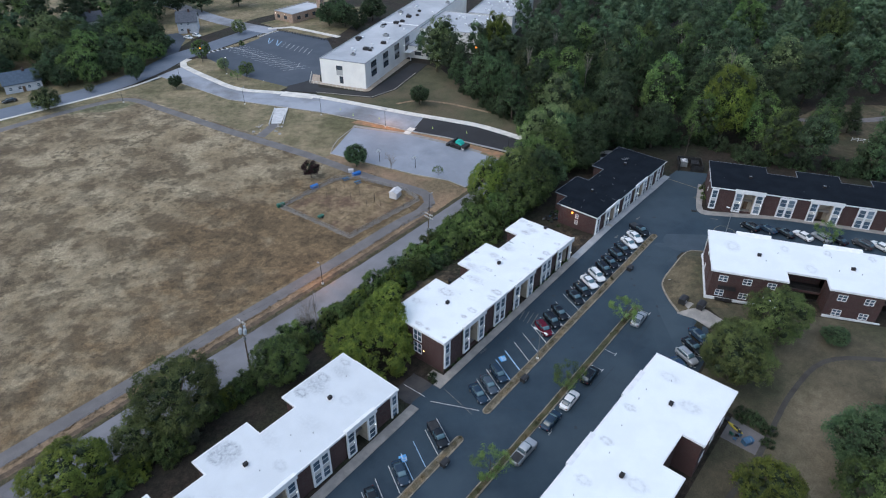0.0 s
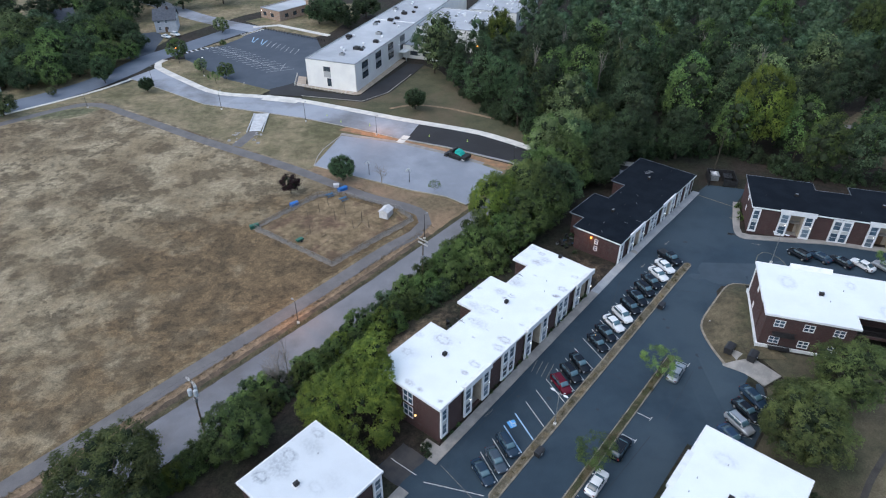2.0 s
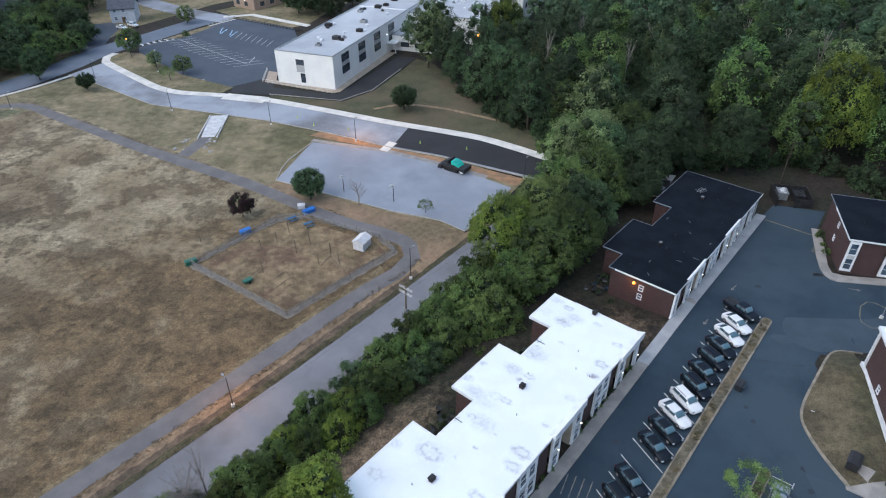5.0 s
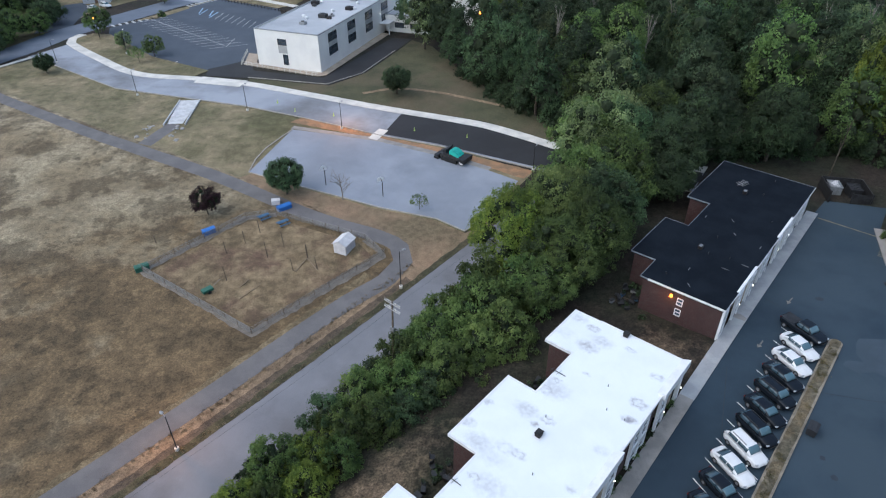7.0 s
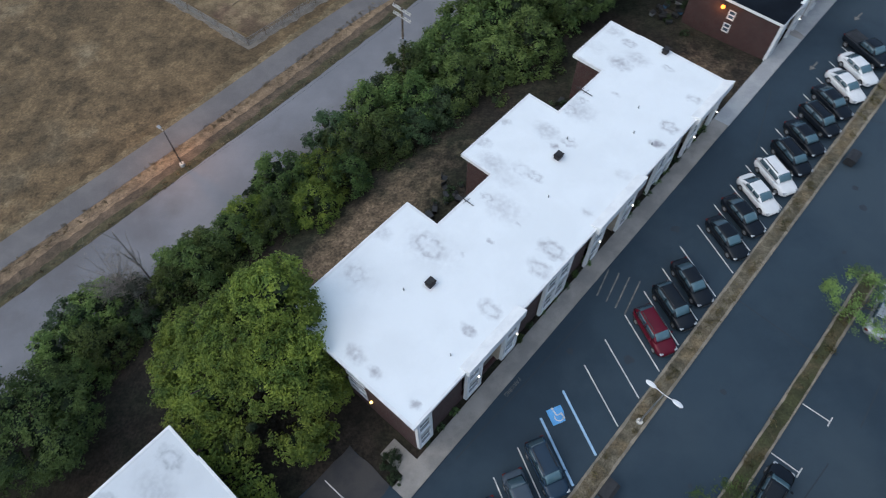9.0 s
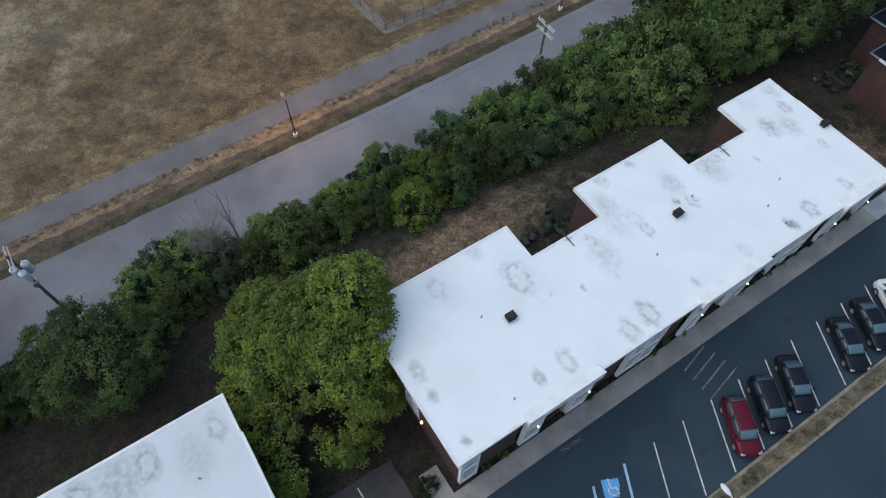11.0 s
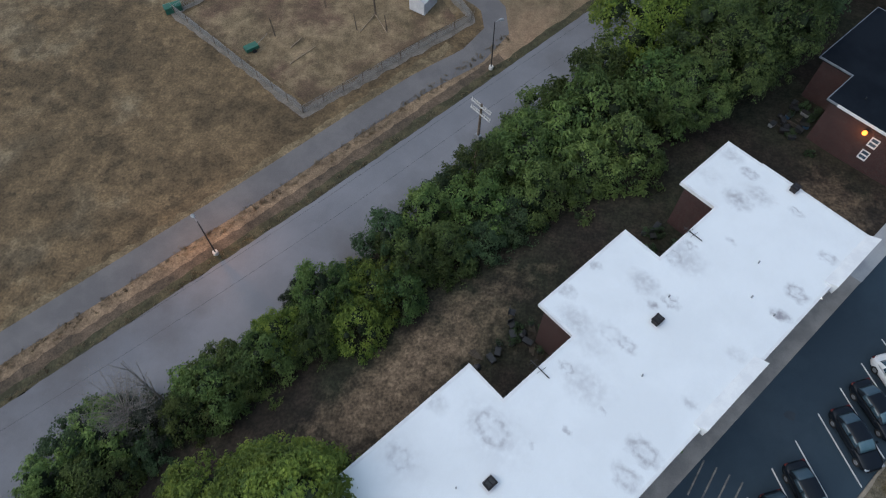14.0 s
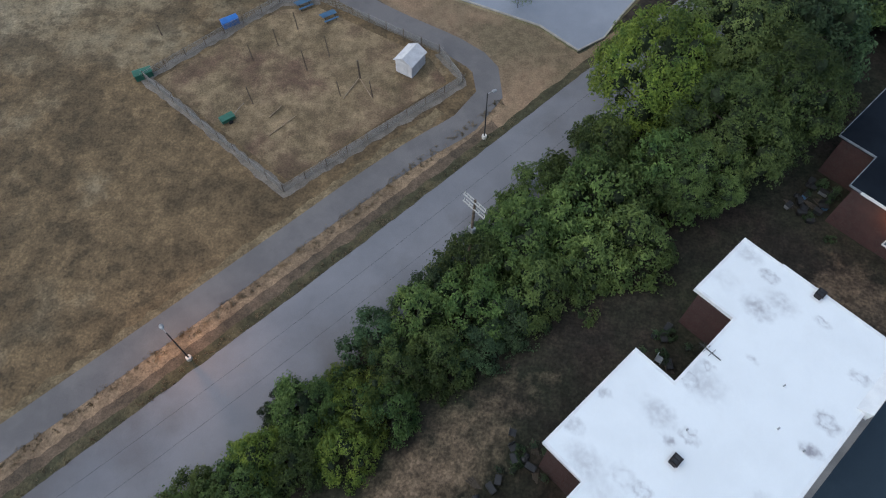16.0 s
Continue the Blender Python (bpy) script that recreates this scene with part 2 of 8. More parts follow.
FIELD = surface("dry_grass", (0.288, 0.236, 0.156), (0.215, 0.167, 0.103), 0.10, 0.95, 0.06, 4.0, 0.34, space="World", c3=(0.165, 0.126, 0.077), scale3=0.05, spread=(0.41, 0.6), mid=(0.8, 0.28), blots=(0.17, 0.485, 0.56, 0.06, 0.043, 0.024), bare=(0.148, 0.102, 0.055, 0.11, 0.98, 1.2), tufts=(0.6, 0.62, 0.05, 0.038, 0.022))
YARD = surface("worn_yard_grass", (0.115, 0.094, 0.058), (0.07, 0.058, 0.036), 0.25, 0.95, 0.05, 5.0, 0.3, space="World", c3=(0.055, 0.055, 0.03), scale3=0.08, mid=(0.9, 0.25))
# earth tones lowered further to carry the shade beneath hedge and trees
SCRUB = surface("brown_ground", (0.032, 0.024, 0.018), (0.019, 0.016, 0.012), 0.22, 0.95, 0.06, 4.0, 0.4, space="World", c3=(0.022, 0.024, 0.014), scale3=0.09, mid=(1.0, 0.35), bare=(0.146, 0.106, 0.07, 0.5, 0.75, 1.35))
LAWN = surface("tired_lawn", (0.238, 0.192, 0.119), (0.152, 0.13, 0.074), 0.12, 0.95, 0.05, 5.0, 0.3, space="World", c3=(0.105, 0.098, 0.05), scale3=0.05, mid=(0.5, 0.22))
VERGE = surface("straw_verge", (0.25, 0.176, 0.112), (0.18, 0.128, 0.083), 0.35, 0.95, 0.06, 6.0, 0.35, space="World", mid=(1.2, 0.25))
VERGE_BROWN = surface("brown_verge", (0.135, 0.097, 0.067), (0.08, 0.061, 0.043), 0.35, 0.95, 0.06, 6.0, 0.35, space="World", mid=(1.2, 0.25))
DITCH = surface("dark_ditch_grass", (0.085, 0.072, 0.040), (0.05, 0.048, 0.026), 0.4, 0.95, 0.06, 6.0, 0.3, space="World", mid=(1.2, 0.25))
GLOW_ORANGE = surface("bare_orange_clay", (0.34, 0.19, 0.105), (0.22, 0.14, 0.085), 0.4, 0.95, 0.04, 6.0, 0.25, space="World")
ASPHALT = surface("asphalt", (0.0285, 0.049, 0.069), (0.022, 0.039, 0.057), 0.12, 0.85, 0.006, 25.0, 0.12, space="World", c3=(0.039, 0.060, 0.079), scale3=0.05, spec=0.3)
ASPHALT_OLD = surface("worn_asphalt", (0.205, 0.207, 0.226), (0.172, 0.175, 0.193), 0.15, 0.9, 0.006, 25.0, 0.1, space="World", c3=(0.14, 0.135, 0.142), scale3=0.06, spec=0.25)
STREET = surface("street_asphalt", (0.32, 0.34, 0.385), (0.27, 0.29, 0.33), 0.12, 0.9, 0.006, 25.0, 0.08, space="World", c3=(0.17, 0.175, 0.19), scale3=0.05, spec=0.25)
SCHOOLLOT = surface("school_lot_asphalt", (0.075, 0.09, 0.115), (0.062, 0.076, 0.098), 0.12, 0.85, 0.006, 25.0, 0.08, space="World", spec=0.3)
ASPHALT_NEW = surface("fresh_asphalt", (0.03, 0.03, 0.033), (0.024, 0.024, 0.026), 0.2, 0.8, 0.005, 25.0, 0.1, space="World")
COURT = surface("court_asphalt", (0.275, 0.298, 0.345), (0.235, 0.256, 0.3), 0.1, 0.9, 0.006, 25.0, 0.1, space="World", c3=(0.21, 0.228, 0.265), scale3=0.06, spec=0.25)
PATHWAY = surface("path_asphalt", (0.165, 0.155, 0.155), (0.135, 0.128, 0.13), 0.3, 0.9, 0.006, 20.0, 0.12, space="World", spec=0.25)
CONCRETE = surface("concrete", (0.30, 0.28, 0.26), (0.22, 0.21, 0.20), 0.5, 0.9, 0.004, 20.0, 0.12, space="World")
CONCRETE_PALE = surface("pale_concrete", (0.66, 0.63, 0.58), (0.52, 0.50, 0.47), 0.35, 0.9, 0.003, 20.0, 0.08, space="World")
KERB = surface("kerb", (0.27, 0.235, 0.185), (0.17, 0.152, 0.125), 0.8, 0.9, 0.004, 20.0, 0.2, space="World")
MULCH = surface("island_weeds", (0.14, 0.12, 0.085), (0.075, 0.068, 0.047), 0.8, 0.95, 0.05, 8.0, 0.4, space="World", c3=(0.15, 0.115, 0.07), scale3=0.4, mid=(1.5, 0.3))
WEEDS = surface("green_island_weeds", (0.055, 0.058, 0.026), (0.03, 0.034, 0.016), 0.8, 0.95, 0.05, 8.0, 0.4, space="World", c3=(0.10, 0.08, 0.045), scale3=0.4)
LINE = surface("road_marking", (0.62, 0.62, 0.60), (0.42, 0.42, 0.42), 1.5, 0.7, 0.0, 15.0, 0.25, space="World")
LINE_BLUE = surface("blue_marking", (0.12, 0.38, 0.72), (0.09, 0.30, 0.60), 1.5, 0.7, 0.0, 15.0, 0.15, space="World")
LINE_PALEBLUE = surface("pale_blue_marking", (0.35, 0.52, 0.70), (0.26, 0.42, 0.6), 1.5, 0.7, 0.0, 15.0, 0.2, space="World")
LINE_FAINT = surface("worn_marking", (0.20, 0.19, 0.17), (0.10, 0.10, 0.10), 2.0, 0.8, 0.0, 15.0, 0.3, space="World")
WHITE = surface("white_trim", (0.74, 0.75, 0.76), (0.66, 0.67, 0.69), 0.9, 0.5, 0.001, 30.0, 0.05)
BRICK = brick_material("dark_red_brick", (0.068, 0.027, 0.025), (0.046, 0.02, 0.019), (0.075, 0.064, 0.06))
BRICK_TAN = brick_material("tan_brick", (0.36, 0.24, 0.17), (0.30, 0.19, 0.13), (0.35, 0.32, 0.29))
BLACKROOF = surface("black_roof", (0.005, 0.0078, 0.0125), (0.0085, 0.0125, 0.0185), 0.3, 0.95, 0.004, 20.0, 0.2, spec=0.12)
GLASS = surface("window_glass", (0.03, 0.045, 0.06), (0.06, 0.08, 0.10), 0.7, 0.06, 0.0, 10.0, 0.0, spec=0.8)
CURTAIN_GLASS = surface("glass_with_blinds", (0.075, 0.12, 0.165), (0.04, 0.068, 0.1), 0.9, 0.08, 0.0, 10.0, 0.0, spec=0.8, per_object=0.35)
# pale blue base paints the sky's reflection into some panes
SKY_TINT_GLASS = surface("glass_before_pale_blinds", (0.17, 0.225, 0.275), (0.12, 0.165, 0.21), 0.9, 0.1, 0.0, 10.0, 0.0, spec=0.8, per_object=0.3)
PALE_PANEL = surface("pale_grey_panel", (0.47, 0.48, 0.47), (0.40, 0.41, 0.41), 1.0, 0.7, 0.001, 20.0, 0.08)
DOOR = surface("door_paint", (0.16, 0.10, 0.06), (0.11, 0.07, 0.05), 1.0, 0.5, 0.001, 30.0, 0.1)
VENT = surface("rusty_vent_metal", (0.035, 0.03, 0.03), (0.02, 0.018, 0.02), 4.0, 0.6, 0.004, 30.0, 0.2, 0.4)
METAL = surface("grey_metal", (0.33, 0.34, 0.35), (0.24, 0.25, 0.26), 2.0, 0.45, 0.001, 40.0, 0.1, 0.5)
DARKMETAL = surface("dark_metal", (0.03, 0.03, 0.032), (0.05, 0.05, 0.052), 2.0, 0.5, 0.001, 40.0, 0.1, 0.4)
RUBBER = surface("rubber", (0.016, 0.016, 0.017), (0.022, 0.022, 0.023), 4.0, 0.8, 0.002, 40.0, 0.1)
WOODPOLE = surface("weathered_wood", (0.16, 0.12, 0.09), (0.09, 0.068, 0.052), 2.5, 0.9, 0.004, 30.0, 0.3)
WIRE = surface("galvanised_wire", (0.34, 0.33, 0.31), (0.26, 0.25, 0.24), 3.0, 0.6, 0.0, 30.0, 0.1, 0.3)
BARK = surface("bark", (0.085, 0.068, 0.052), (0.05, 0.042, 0.034), 3.0, 0.95, 0.02, 20.0, 0.3)
BARKPALE = surface("pale_dead_wood", (0.27, 0.24, 0.21), (0.19, 0.17, 0.15), 3.0, 0.95, 0.01, 20.0, 0.25)
PLASTIC_DARK = surface("dark_plastic", (0.022, 0.023, 0.025), (0.03, 0.03, 0.033), 2.0, 0.5, 0.0, 30.0, 0.1)
BLUE = surface("blue_paint", (0.03, 0.16, 0.48), (0.025, 0.12, 0.38), 1.5, 0.5, 0.0, 30.0, 0.1)
BLUE_DULL = surface("faded_blue_paint", (0.06, 0.14, 0.24), (0.05, 0.11, 0.19), 1.5, 0.6, 0.0, 30.0, 0.1)
TEAL = surface("teal_paint", (0.02, 0.42, 0.34), (0.02, 0.33, 0.28), 1.5, 0.45, 0.0, 30.0, 0.1)
GREEN = surface("green_paint", (0.03, 0.13, 0.09), (0.025, 0.10, 0.07), 1.5, 0.5, 0.0, 30.0, 0.1)
SHEDWHITE = surface("chalky_white_board", (0.62, 0.61, 0.62), (0.52, 0.51, 0.53), 1.2, 0.7, 0.002, 20.0, 0.08)
LIME = surface("lime_plastic", (0.5, 0.62, 0.16), (0.42, 0.54, 0.14), 2.0, 0.5, 0.0, 20.0, 0.1)
YELLOW = surface("yellow_plastic", (0.55, 0.45, 0.06), (0.48, 0.38, 0.06), 2.0, 0.5, 0.0, 20.0, 0.1)
LEAF = leaf_material("leaf_green", (0.034, 0.066, 0.024), (0.14, 0.205, 0.062), 0.012)
LEAF_YELLOW = leaf_material("leaf_yellow_green", (0.044, 0.076, 0.019), (0.17, 0.206, 0.037), 0.01)
LEAF_OLIVE = leaf_material("leaf_olive_green", (0.042, 0.07, 0.026), (0.165, 0.205, 0.068), 0.01)
LEAF_FRESH = leaf_material("leaf_fresh_green", (0.055, 0.1, 0.03), (0.19, 0.285, 0.085), 0.008)
LEAF_PALE = leaf_material("leaf_pale_green", (0.05, 0.078, 0.036), (0.195, 0.24, 0.105), 0.01)
LEAF_HEDGE = leaf_material("leaf_hedge", (0.038, 0.07, 0.024), (0.16, 0.218, 0.066), 0.012)
LEAF_GREY = leaf_material("leaf_grey_green", (0.04, 0.047, 0.033), (0.105, 0.115, 0.085), 0.01)
LEAF_DARK = leaf_material("leaf_dark", (0.019, 0.039, 0.02), (0.074, 0.114, 0.052), 0.012)
LEAF_WOOD = leaf_material("leaf_woodland", (0.02, 0.041, 0.023), (0.084, 0.126, 0.066), 0.02)
# dark tone of the crowns' inner masses, painting the shade between leaf puffs
CROWN_SHADE = surface("inner_twigs", (0.03, 0.045, 0.02), (0.018, 0.028, 0.013), 2.0, 0.95, 0.0, 20.0, 0.3)
LEAF_PLUM = leaf_material("leaf_plum", (0.020, 0.010, 0.012), (0.050, 0.022, 0.026), 0.01)
LAMP_WHITE = lamp_material("lamp_white", (1.0, 0.93, 0.82), 3.0)
LAMP_WARM = lamp_material("lamp_warm", (1.0, 0.62, 0.2), 3.0)
LAMP_ORANGE = lamp_material("lamp_orange", (1.0, 0.27, 0.04), 2.6)
HEADLIGHT = surface("headlight_glass", (0.45, 0.47, 0.5), (0.38, 0.4, 0.42), 2.0, 0.1, 0.0, 30.0, 0.0, 0.2)
TAILLIGHT = surface("tail_light_red", (0.11, 0.01, 0.01), (0.08, 0.008, 0.008), 2.0, 0.2, 0.0, 30.0, 0.0)


# ---- mesh helpers ----
def part(name, bm, material, parent=None, label="", smooth=False):
    """Links a bmesh as one mesh object, under a thing or a part when given."""
    me = bpy.data.meshes.new(name)
    bmesh.ops.recalc_face_normals(bm, faces=bm.faces)
    bm.to_mesh(me)
    bm.free()
    me.materials.append(material)
    if smooth:
        me.shade_smooth()
    ob = new(name, me)
    if parent:
        ob.parent = parent
    return tagged(ob, label)


def again(src, parent, m):
    """Another part on the same mesh."""
    ob = new(src.name.split(".")[0], src.data)
    ob.parent = parent
    ob.matrix_basis = m
    return ob


def thing(name, m, label, category, group="", kind=""):
    ob = new(name)
    ob.empty_display_size = 0.3
    ob.matrix_basis = m
    return tagged(ob, label, category, group, kind)


def box(bm, x0, x1, y0, y1, z0, z1, bevel=0.0):
    m = Matrix.LocRotScale(((x0 + x1) / 2, (y0 + y1) / 2, (z0 + z1) / 2), None, (x1 - x0, y1 - y0, z1 - z0))
    vs = bmesh.ops.create_cube(bm, size=1.0, matrix=m)["verts"]
    if bevel:
        es = {e for v in vs for e in v.link_edges}
        bmesh.ops.bevel(bm, geom=list(es), offset=bevel, segments=1, affect="EDGES")
    return bm


def boxes(*rows, bevel=0.0):
    bm = bmesh.new()
    for r in rows:
        box(bm, *r, bevel=bevel)
    return bm


def rod(bm, p, q, r0, r1=None, seg=8):
    p, q = Vector(p), Vector(q)
    d = q - p
    m = Matrix.Translation((p + q) / 2) @ d.to_track_quat("Z", "Y").to_matrix().to_4x4()
    bmesh.ops.create_cone(bm, cap_ends=True, segments=seg, radius1=r0, radius2=r0 if r1 is None else r1, depth=d.length, matrix=m)
    return bm


def prism(bm, poly, z0, z1):
    f = bm.faces.new([bm.verts.new((x, y, z0)) for x, y in poly])
    up = bmesh.ops.extrude_face_region(bm, geom=[f])["geom"]
    for g in up:
        if isinstance(g, bmesh.types.BMVert):
            g.co.z = z1
    return bm


def inset_poly(poly, d):
    """The outline moved inwards by d (square corners, counter-clockwise)."""
    out, n = [], len(poly)
    for i in range(n):
        p0, p1, p2 = (Vector(poly[j % n]) for j in (i - 1, i, i + 1))
        e1, e2 = (p1 - p0).normalized(), (p2 - p1).normalized()
        n1, n2 = Vector((-e1.y, e1.x)), Vector((-e2.y, e2.x))
        out.append(tuple(p1 + (n1 + n2) * d / (1 + n1.dot(n2))))
    return out


def smooth_line(pts, step=2.0):
    """A soft curve through the points given (Catmull-Rom), every step metres or so."""
    out = []
    for i in range(len(pts) - 1):
        p = [Vector(pts[max(0, min(len(pts) - 1, j))]) for j in (i - 1, i, i + 1, i + 2)]
        n = max(1, int((p[2] - p[1]).length / step))
        for k in range(n):
            u = k / n
            out.append(0.5 * (2 * p[1] + (p[2] - p[0]) * u + (2 * p[0] - 5 * p[1] + 4 * p[2] - p[3]) * u * u + (3 * p[1] - p[0] - 3 * p[2] + p[3]) * u ** 3))
    return out + [Vector(pts[-1])]


from mathutils.geometry import delaunay_2d_cdt


def drape(name, poly, dz, material, label, category, step=3.0, skirt=0.0, parent=None, rough_edge=0.0, kind="structure", worn=None):
    """A sheet with this outline (world x, y) laid dz above the land, with a skirt down when it stands proud."""
    edge = []
    for i, p in enumerate(poly):
        p, q = Vector(p[:2]), Vector(poly[(i + 1) % len(poly)][:2])
        n = max(1, int((q - p).length / (step if not rough_edge else 0.8)))
        nrm = Vector((-(q - p).y, (q - p).x)).normalized() if (q - p).length else Vector((0, 0))
        for k in range(n):
            r = p + (q - p) * (k / n)
            if rough_edge:
                r = r + nrm * rough_edge * (noise.noise((r.x * 0.9, r.y * 0.9, 3.0)) + 0.6 * noise.noise((r.x * 0.25, r.y * 0.25, 9.0)))
            edge.append(r)
    xs, ys = [p.x for p in edge], [p.y for p in edge]
    pts = list(edge)
    for gx in np.arange(min(xs), max(xs), step):
        for gy in np.arange(min(ys), max(ys), step):
            pts.append(Vector((gx + 0.013, gy + 0.017)))
    n = len(edge)
    v, _, f, *_ = delaunay_2d_cdt(pts, [(i, (i + 1) % n) for i in range(n)], [], 1, 1e-4)
    verts = [(p.x, p.y, terr(p.x, p.y) + dz) for p in v]
    faces = [tuple(t) for t in f]
    if skirt:
        count = {}
        for t in faces:
            for i in range(len(t)):
                e = (t[i], t[(i + 1) % len(t)])
                key = tuple(sorted(e))
                count[key] = None if key in count else e
        for e in list(count.values()):
            if e:
                i = len(verts)
                verts += [(verts[e[0]][0], verts[e[0]][1], verts[e[0]][2] - skirt), (verts[e[1]][0], verts[e[1]][1], verts[e[1]][2] - skirt)]
                faces.append((e[1], e[0], i, i + 1))
    me = bpy.data.meshes.new(name)
    me.from_pydata(verts, [], faces)
    me.update()
    me.materials.append(material)
    if worn:
        at = me.attributes.new("bare", "FLOAT", "POINT")
        for i, p in enumerate(verts):
            at.data[i].value = worn(p[0], p[1])
    ob = new(name, me)
    if parent:
        ob.parent = parent
        return tagged(ob, label)
    return tagged(ob, label, category, "", kind)


def ribbon(pts, width):
    """Outline of a strip of this width along a line."""
    left, right = [], []
    for i, p in enumerate(pts):
        d = (Vector(pts[min(i + 1, len(pts) - 1)]) - Vector(pts[max(i - 1, 0)])).normalized()
        nrm = Vector((-d.y, d.x)) * width / 2
        left.append(Vector(p) + nrm)
        right.append(Vector(p) - nrm)
    return [tuple(p) for p in right + left[::-1]]


def srect(a0, a1, v0, v1):
    return [tuple(site(*p)[:2]) for p in ((a0, v0), (a1, v0), (a1, v1), (a0, v1))]


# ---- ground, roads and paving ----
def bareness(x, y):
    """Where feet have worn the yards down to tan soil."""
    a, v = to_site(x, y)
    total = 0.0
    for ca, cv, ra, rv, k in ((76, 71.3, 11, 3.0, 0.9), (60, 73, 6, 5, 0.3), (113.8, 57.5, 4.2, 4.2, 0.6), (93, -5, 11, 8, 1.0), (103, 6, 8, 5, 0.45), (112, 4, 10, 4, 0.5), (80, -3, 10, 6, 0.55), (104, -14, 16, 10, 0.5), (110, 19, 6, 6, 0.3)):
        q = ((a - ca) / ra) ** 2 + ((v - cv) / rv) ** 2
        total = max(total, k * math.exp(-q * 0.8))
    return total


def brownness(x, y):
    """The field grows browner towards the lane and the garden."""
    a, v = to_site(x, y)
    near = 1 - sm(v, 100, 190)
    return 0.62 * near + 0.3 * math.exp(-((a - 85) / 26) ** 2 - ((v - 112) / 24) ** 2) + 0.25 * math.exp(-((a - 66) / 18) ** 2 - ((v - 140) / 12) ** 2)


def build_ground():
    xs = np.unique(np.concatenate([np.arange(-600, -200, 20.0), np.arange(-200, -60, 4.0), np.arange(-60, 100, 1.6), np.arange(100, 180, 4.0), np.arange(180, 620, 20.0)]))
    ys = np.unique(np.concatenate([np.arange(-300, 20, 20.0), np.arange(20, 215, 1.6), np.arange(215, 320, 4.0), np.arange(320, 1200, 20.0)]))
    nx, ny = len(xs), len(ys)
    verts = [(x, y, terr(x, y) + 0.02 * noise.noise((x * 0.4, y * 0.4, 0)) - 0.02) for y in ys for x in xs]
    faces = [(j * nx + i, j * nx + i + 1, (j + 1) * nx + i + 1, (j + 1) * nx + i) for j in range(ny - 1) for i in range(nx - 1)]
    me = bpy.data.meshes.new("ground")
    me.from_pydata(verts, [], faces)
    me.update()
    bare = me.attributes.new("bare", "FLOAT", "POINT")
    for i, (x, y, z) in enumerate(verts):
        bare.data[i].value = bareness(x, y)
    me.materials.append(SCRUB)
    tagged(new("ground", me), "brown earth and leaf litter, shade-darkened, between the buildings and woods", "ground", "", "structure")


build_ground()
# the big playing field, its verges and the road beside it
drape("field", [tuple(site(a, v)[:2]) for a, v in ((-60, 99.5), (95, 99.4))] + [tuple(site(107, 97.6)[:2]), (-4.2, 147.6), (-5.0, 151.6), (-9.0, 155.0), (-12, 156.6), (-20, 164), (-39.2, 177), (-58.5, 188), (-72.7, 196), (-97.5, 212), (-110, 220), (-118, 218), (-135, 200), (-190, 150), (-190, 60)],
      0.05, FIELD, "parched tan and brown playing field grass", "field", 4.0, rough_edge=0.25, worn=brownness)
drape("lawn", [(-172, 158), (-135, 196), (-119, 214.5), (-111, 219), (-104, 229), (-107.5, 238.5), (-123, 221.5), (-177, 168.5)], 0.033, LAWN, "dry grass strip between road and footpath", "lawn", 3.0)
for k, (grow, base, dark) in enumerate(((1.25, (0.18, 0.16, 0.096), (0.135, 0.123, 0.07)), (0.8, (0.118, 0.118, 0.066), (0.084, 0.087, 0.046)))):
    drape("green_patch", [(-117.5 + grow * 9.0 * math.cos(t * 0.2) * (1 + 0.2 * math.sin(3 * 0.2 * t + k)), 209.5 + grow * (4.0 * math.sin(t * 0.2) + 0.3 * 9.0 * math.cos(t * 0.2)) * (1 + 0.15 * math.cos(2 * 0.2 * t))) for t in range(31)], 0.062 + 0.008 * k, surface("greener_grass", base, dark, 0.25, 0.95, 0.05, 5.0, 0.3, space="World", mid=(0.7, 0.25)), "darker green patch in the field corner", "grass", 1.2, rough_edge=1.1)
drape("field_edge", srect(-60, 106, 99.3, 100.5), 0.062, surface("golden_straw", (0.205, 0.153, 0.088), (0.15, 0.112, 0.065), 0.4, 0.95, 0.05, 5.0, 0.35, space="World", mid=(0.9, 0.3), blots=(0.3, 0.46, 0.62, 0.09, 0.07, 0.038)), "golden straw edge of the field along the path", "verge", 1.0, rough_edge=0.5)
# grass strips darken towards the road, colouring in the bank's slope shading too
drape("verge", srect(-60, 114, 93.0, 97.0), 0.03, VERGE_BROWN, "brown strip of grass between path and road", "verge", 3.0)
drape("verge_straw", srect(-60, 112, 95.1, 97.0), 0.055, VERGE, "straw-coloured edge of grass along the path", "verge", 1.0, rough_edge=0.3)
drape("ditch_grass", srect(-60, 129, 92.7, 94.0), 0.055, DITCH, "dark grass along the road's edge, toned for the bank's shade", "grass", 1.0, rough_edge=0.3)
drape("lawn", [(-112, 217), (-97, 208), (-72, 192.5), (-58, 184.5), (-39, 173.8), (-20, 161), (-6, 156), (2, 152), (10, 160), (20, 176), (1.9, 187.6), (-10, 190.5), (-29.8, 200.2), (-42, 205.8), (-58, 211), (-76, 217), (-99.5, 234), (-108, 240)],
      0.035, LAWN, "patchy green and tan grass slope beside the street", "lawn", 4.0)
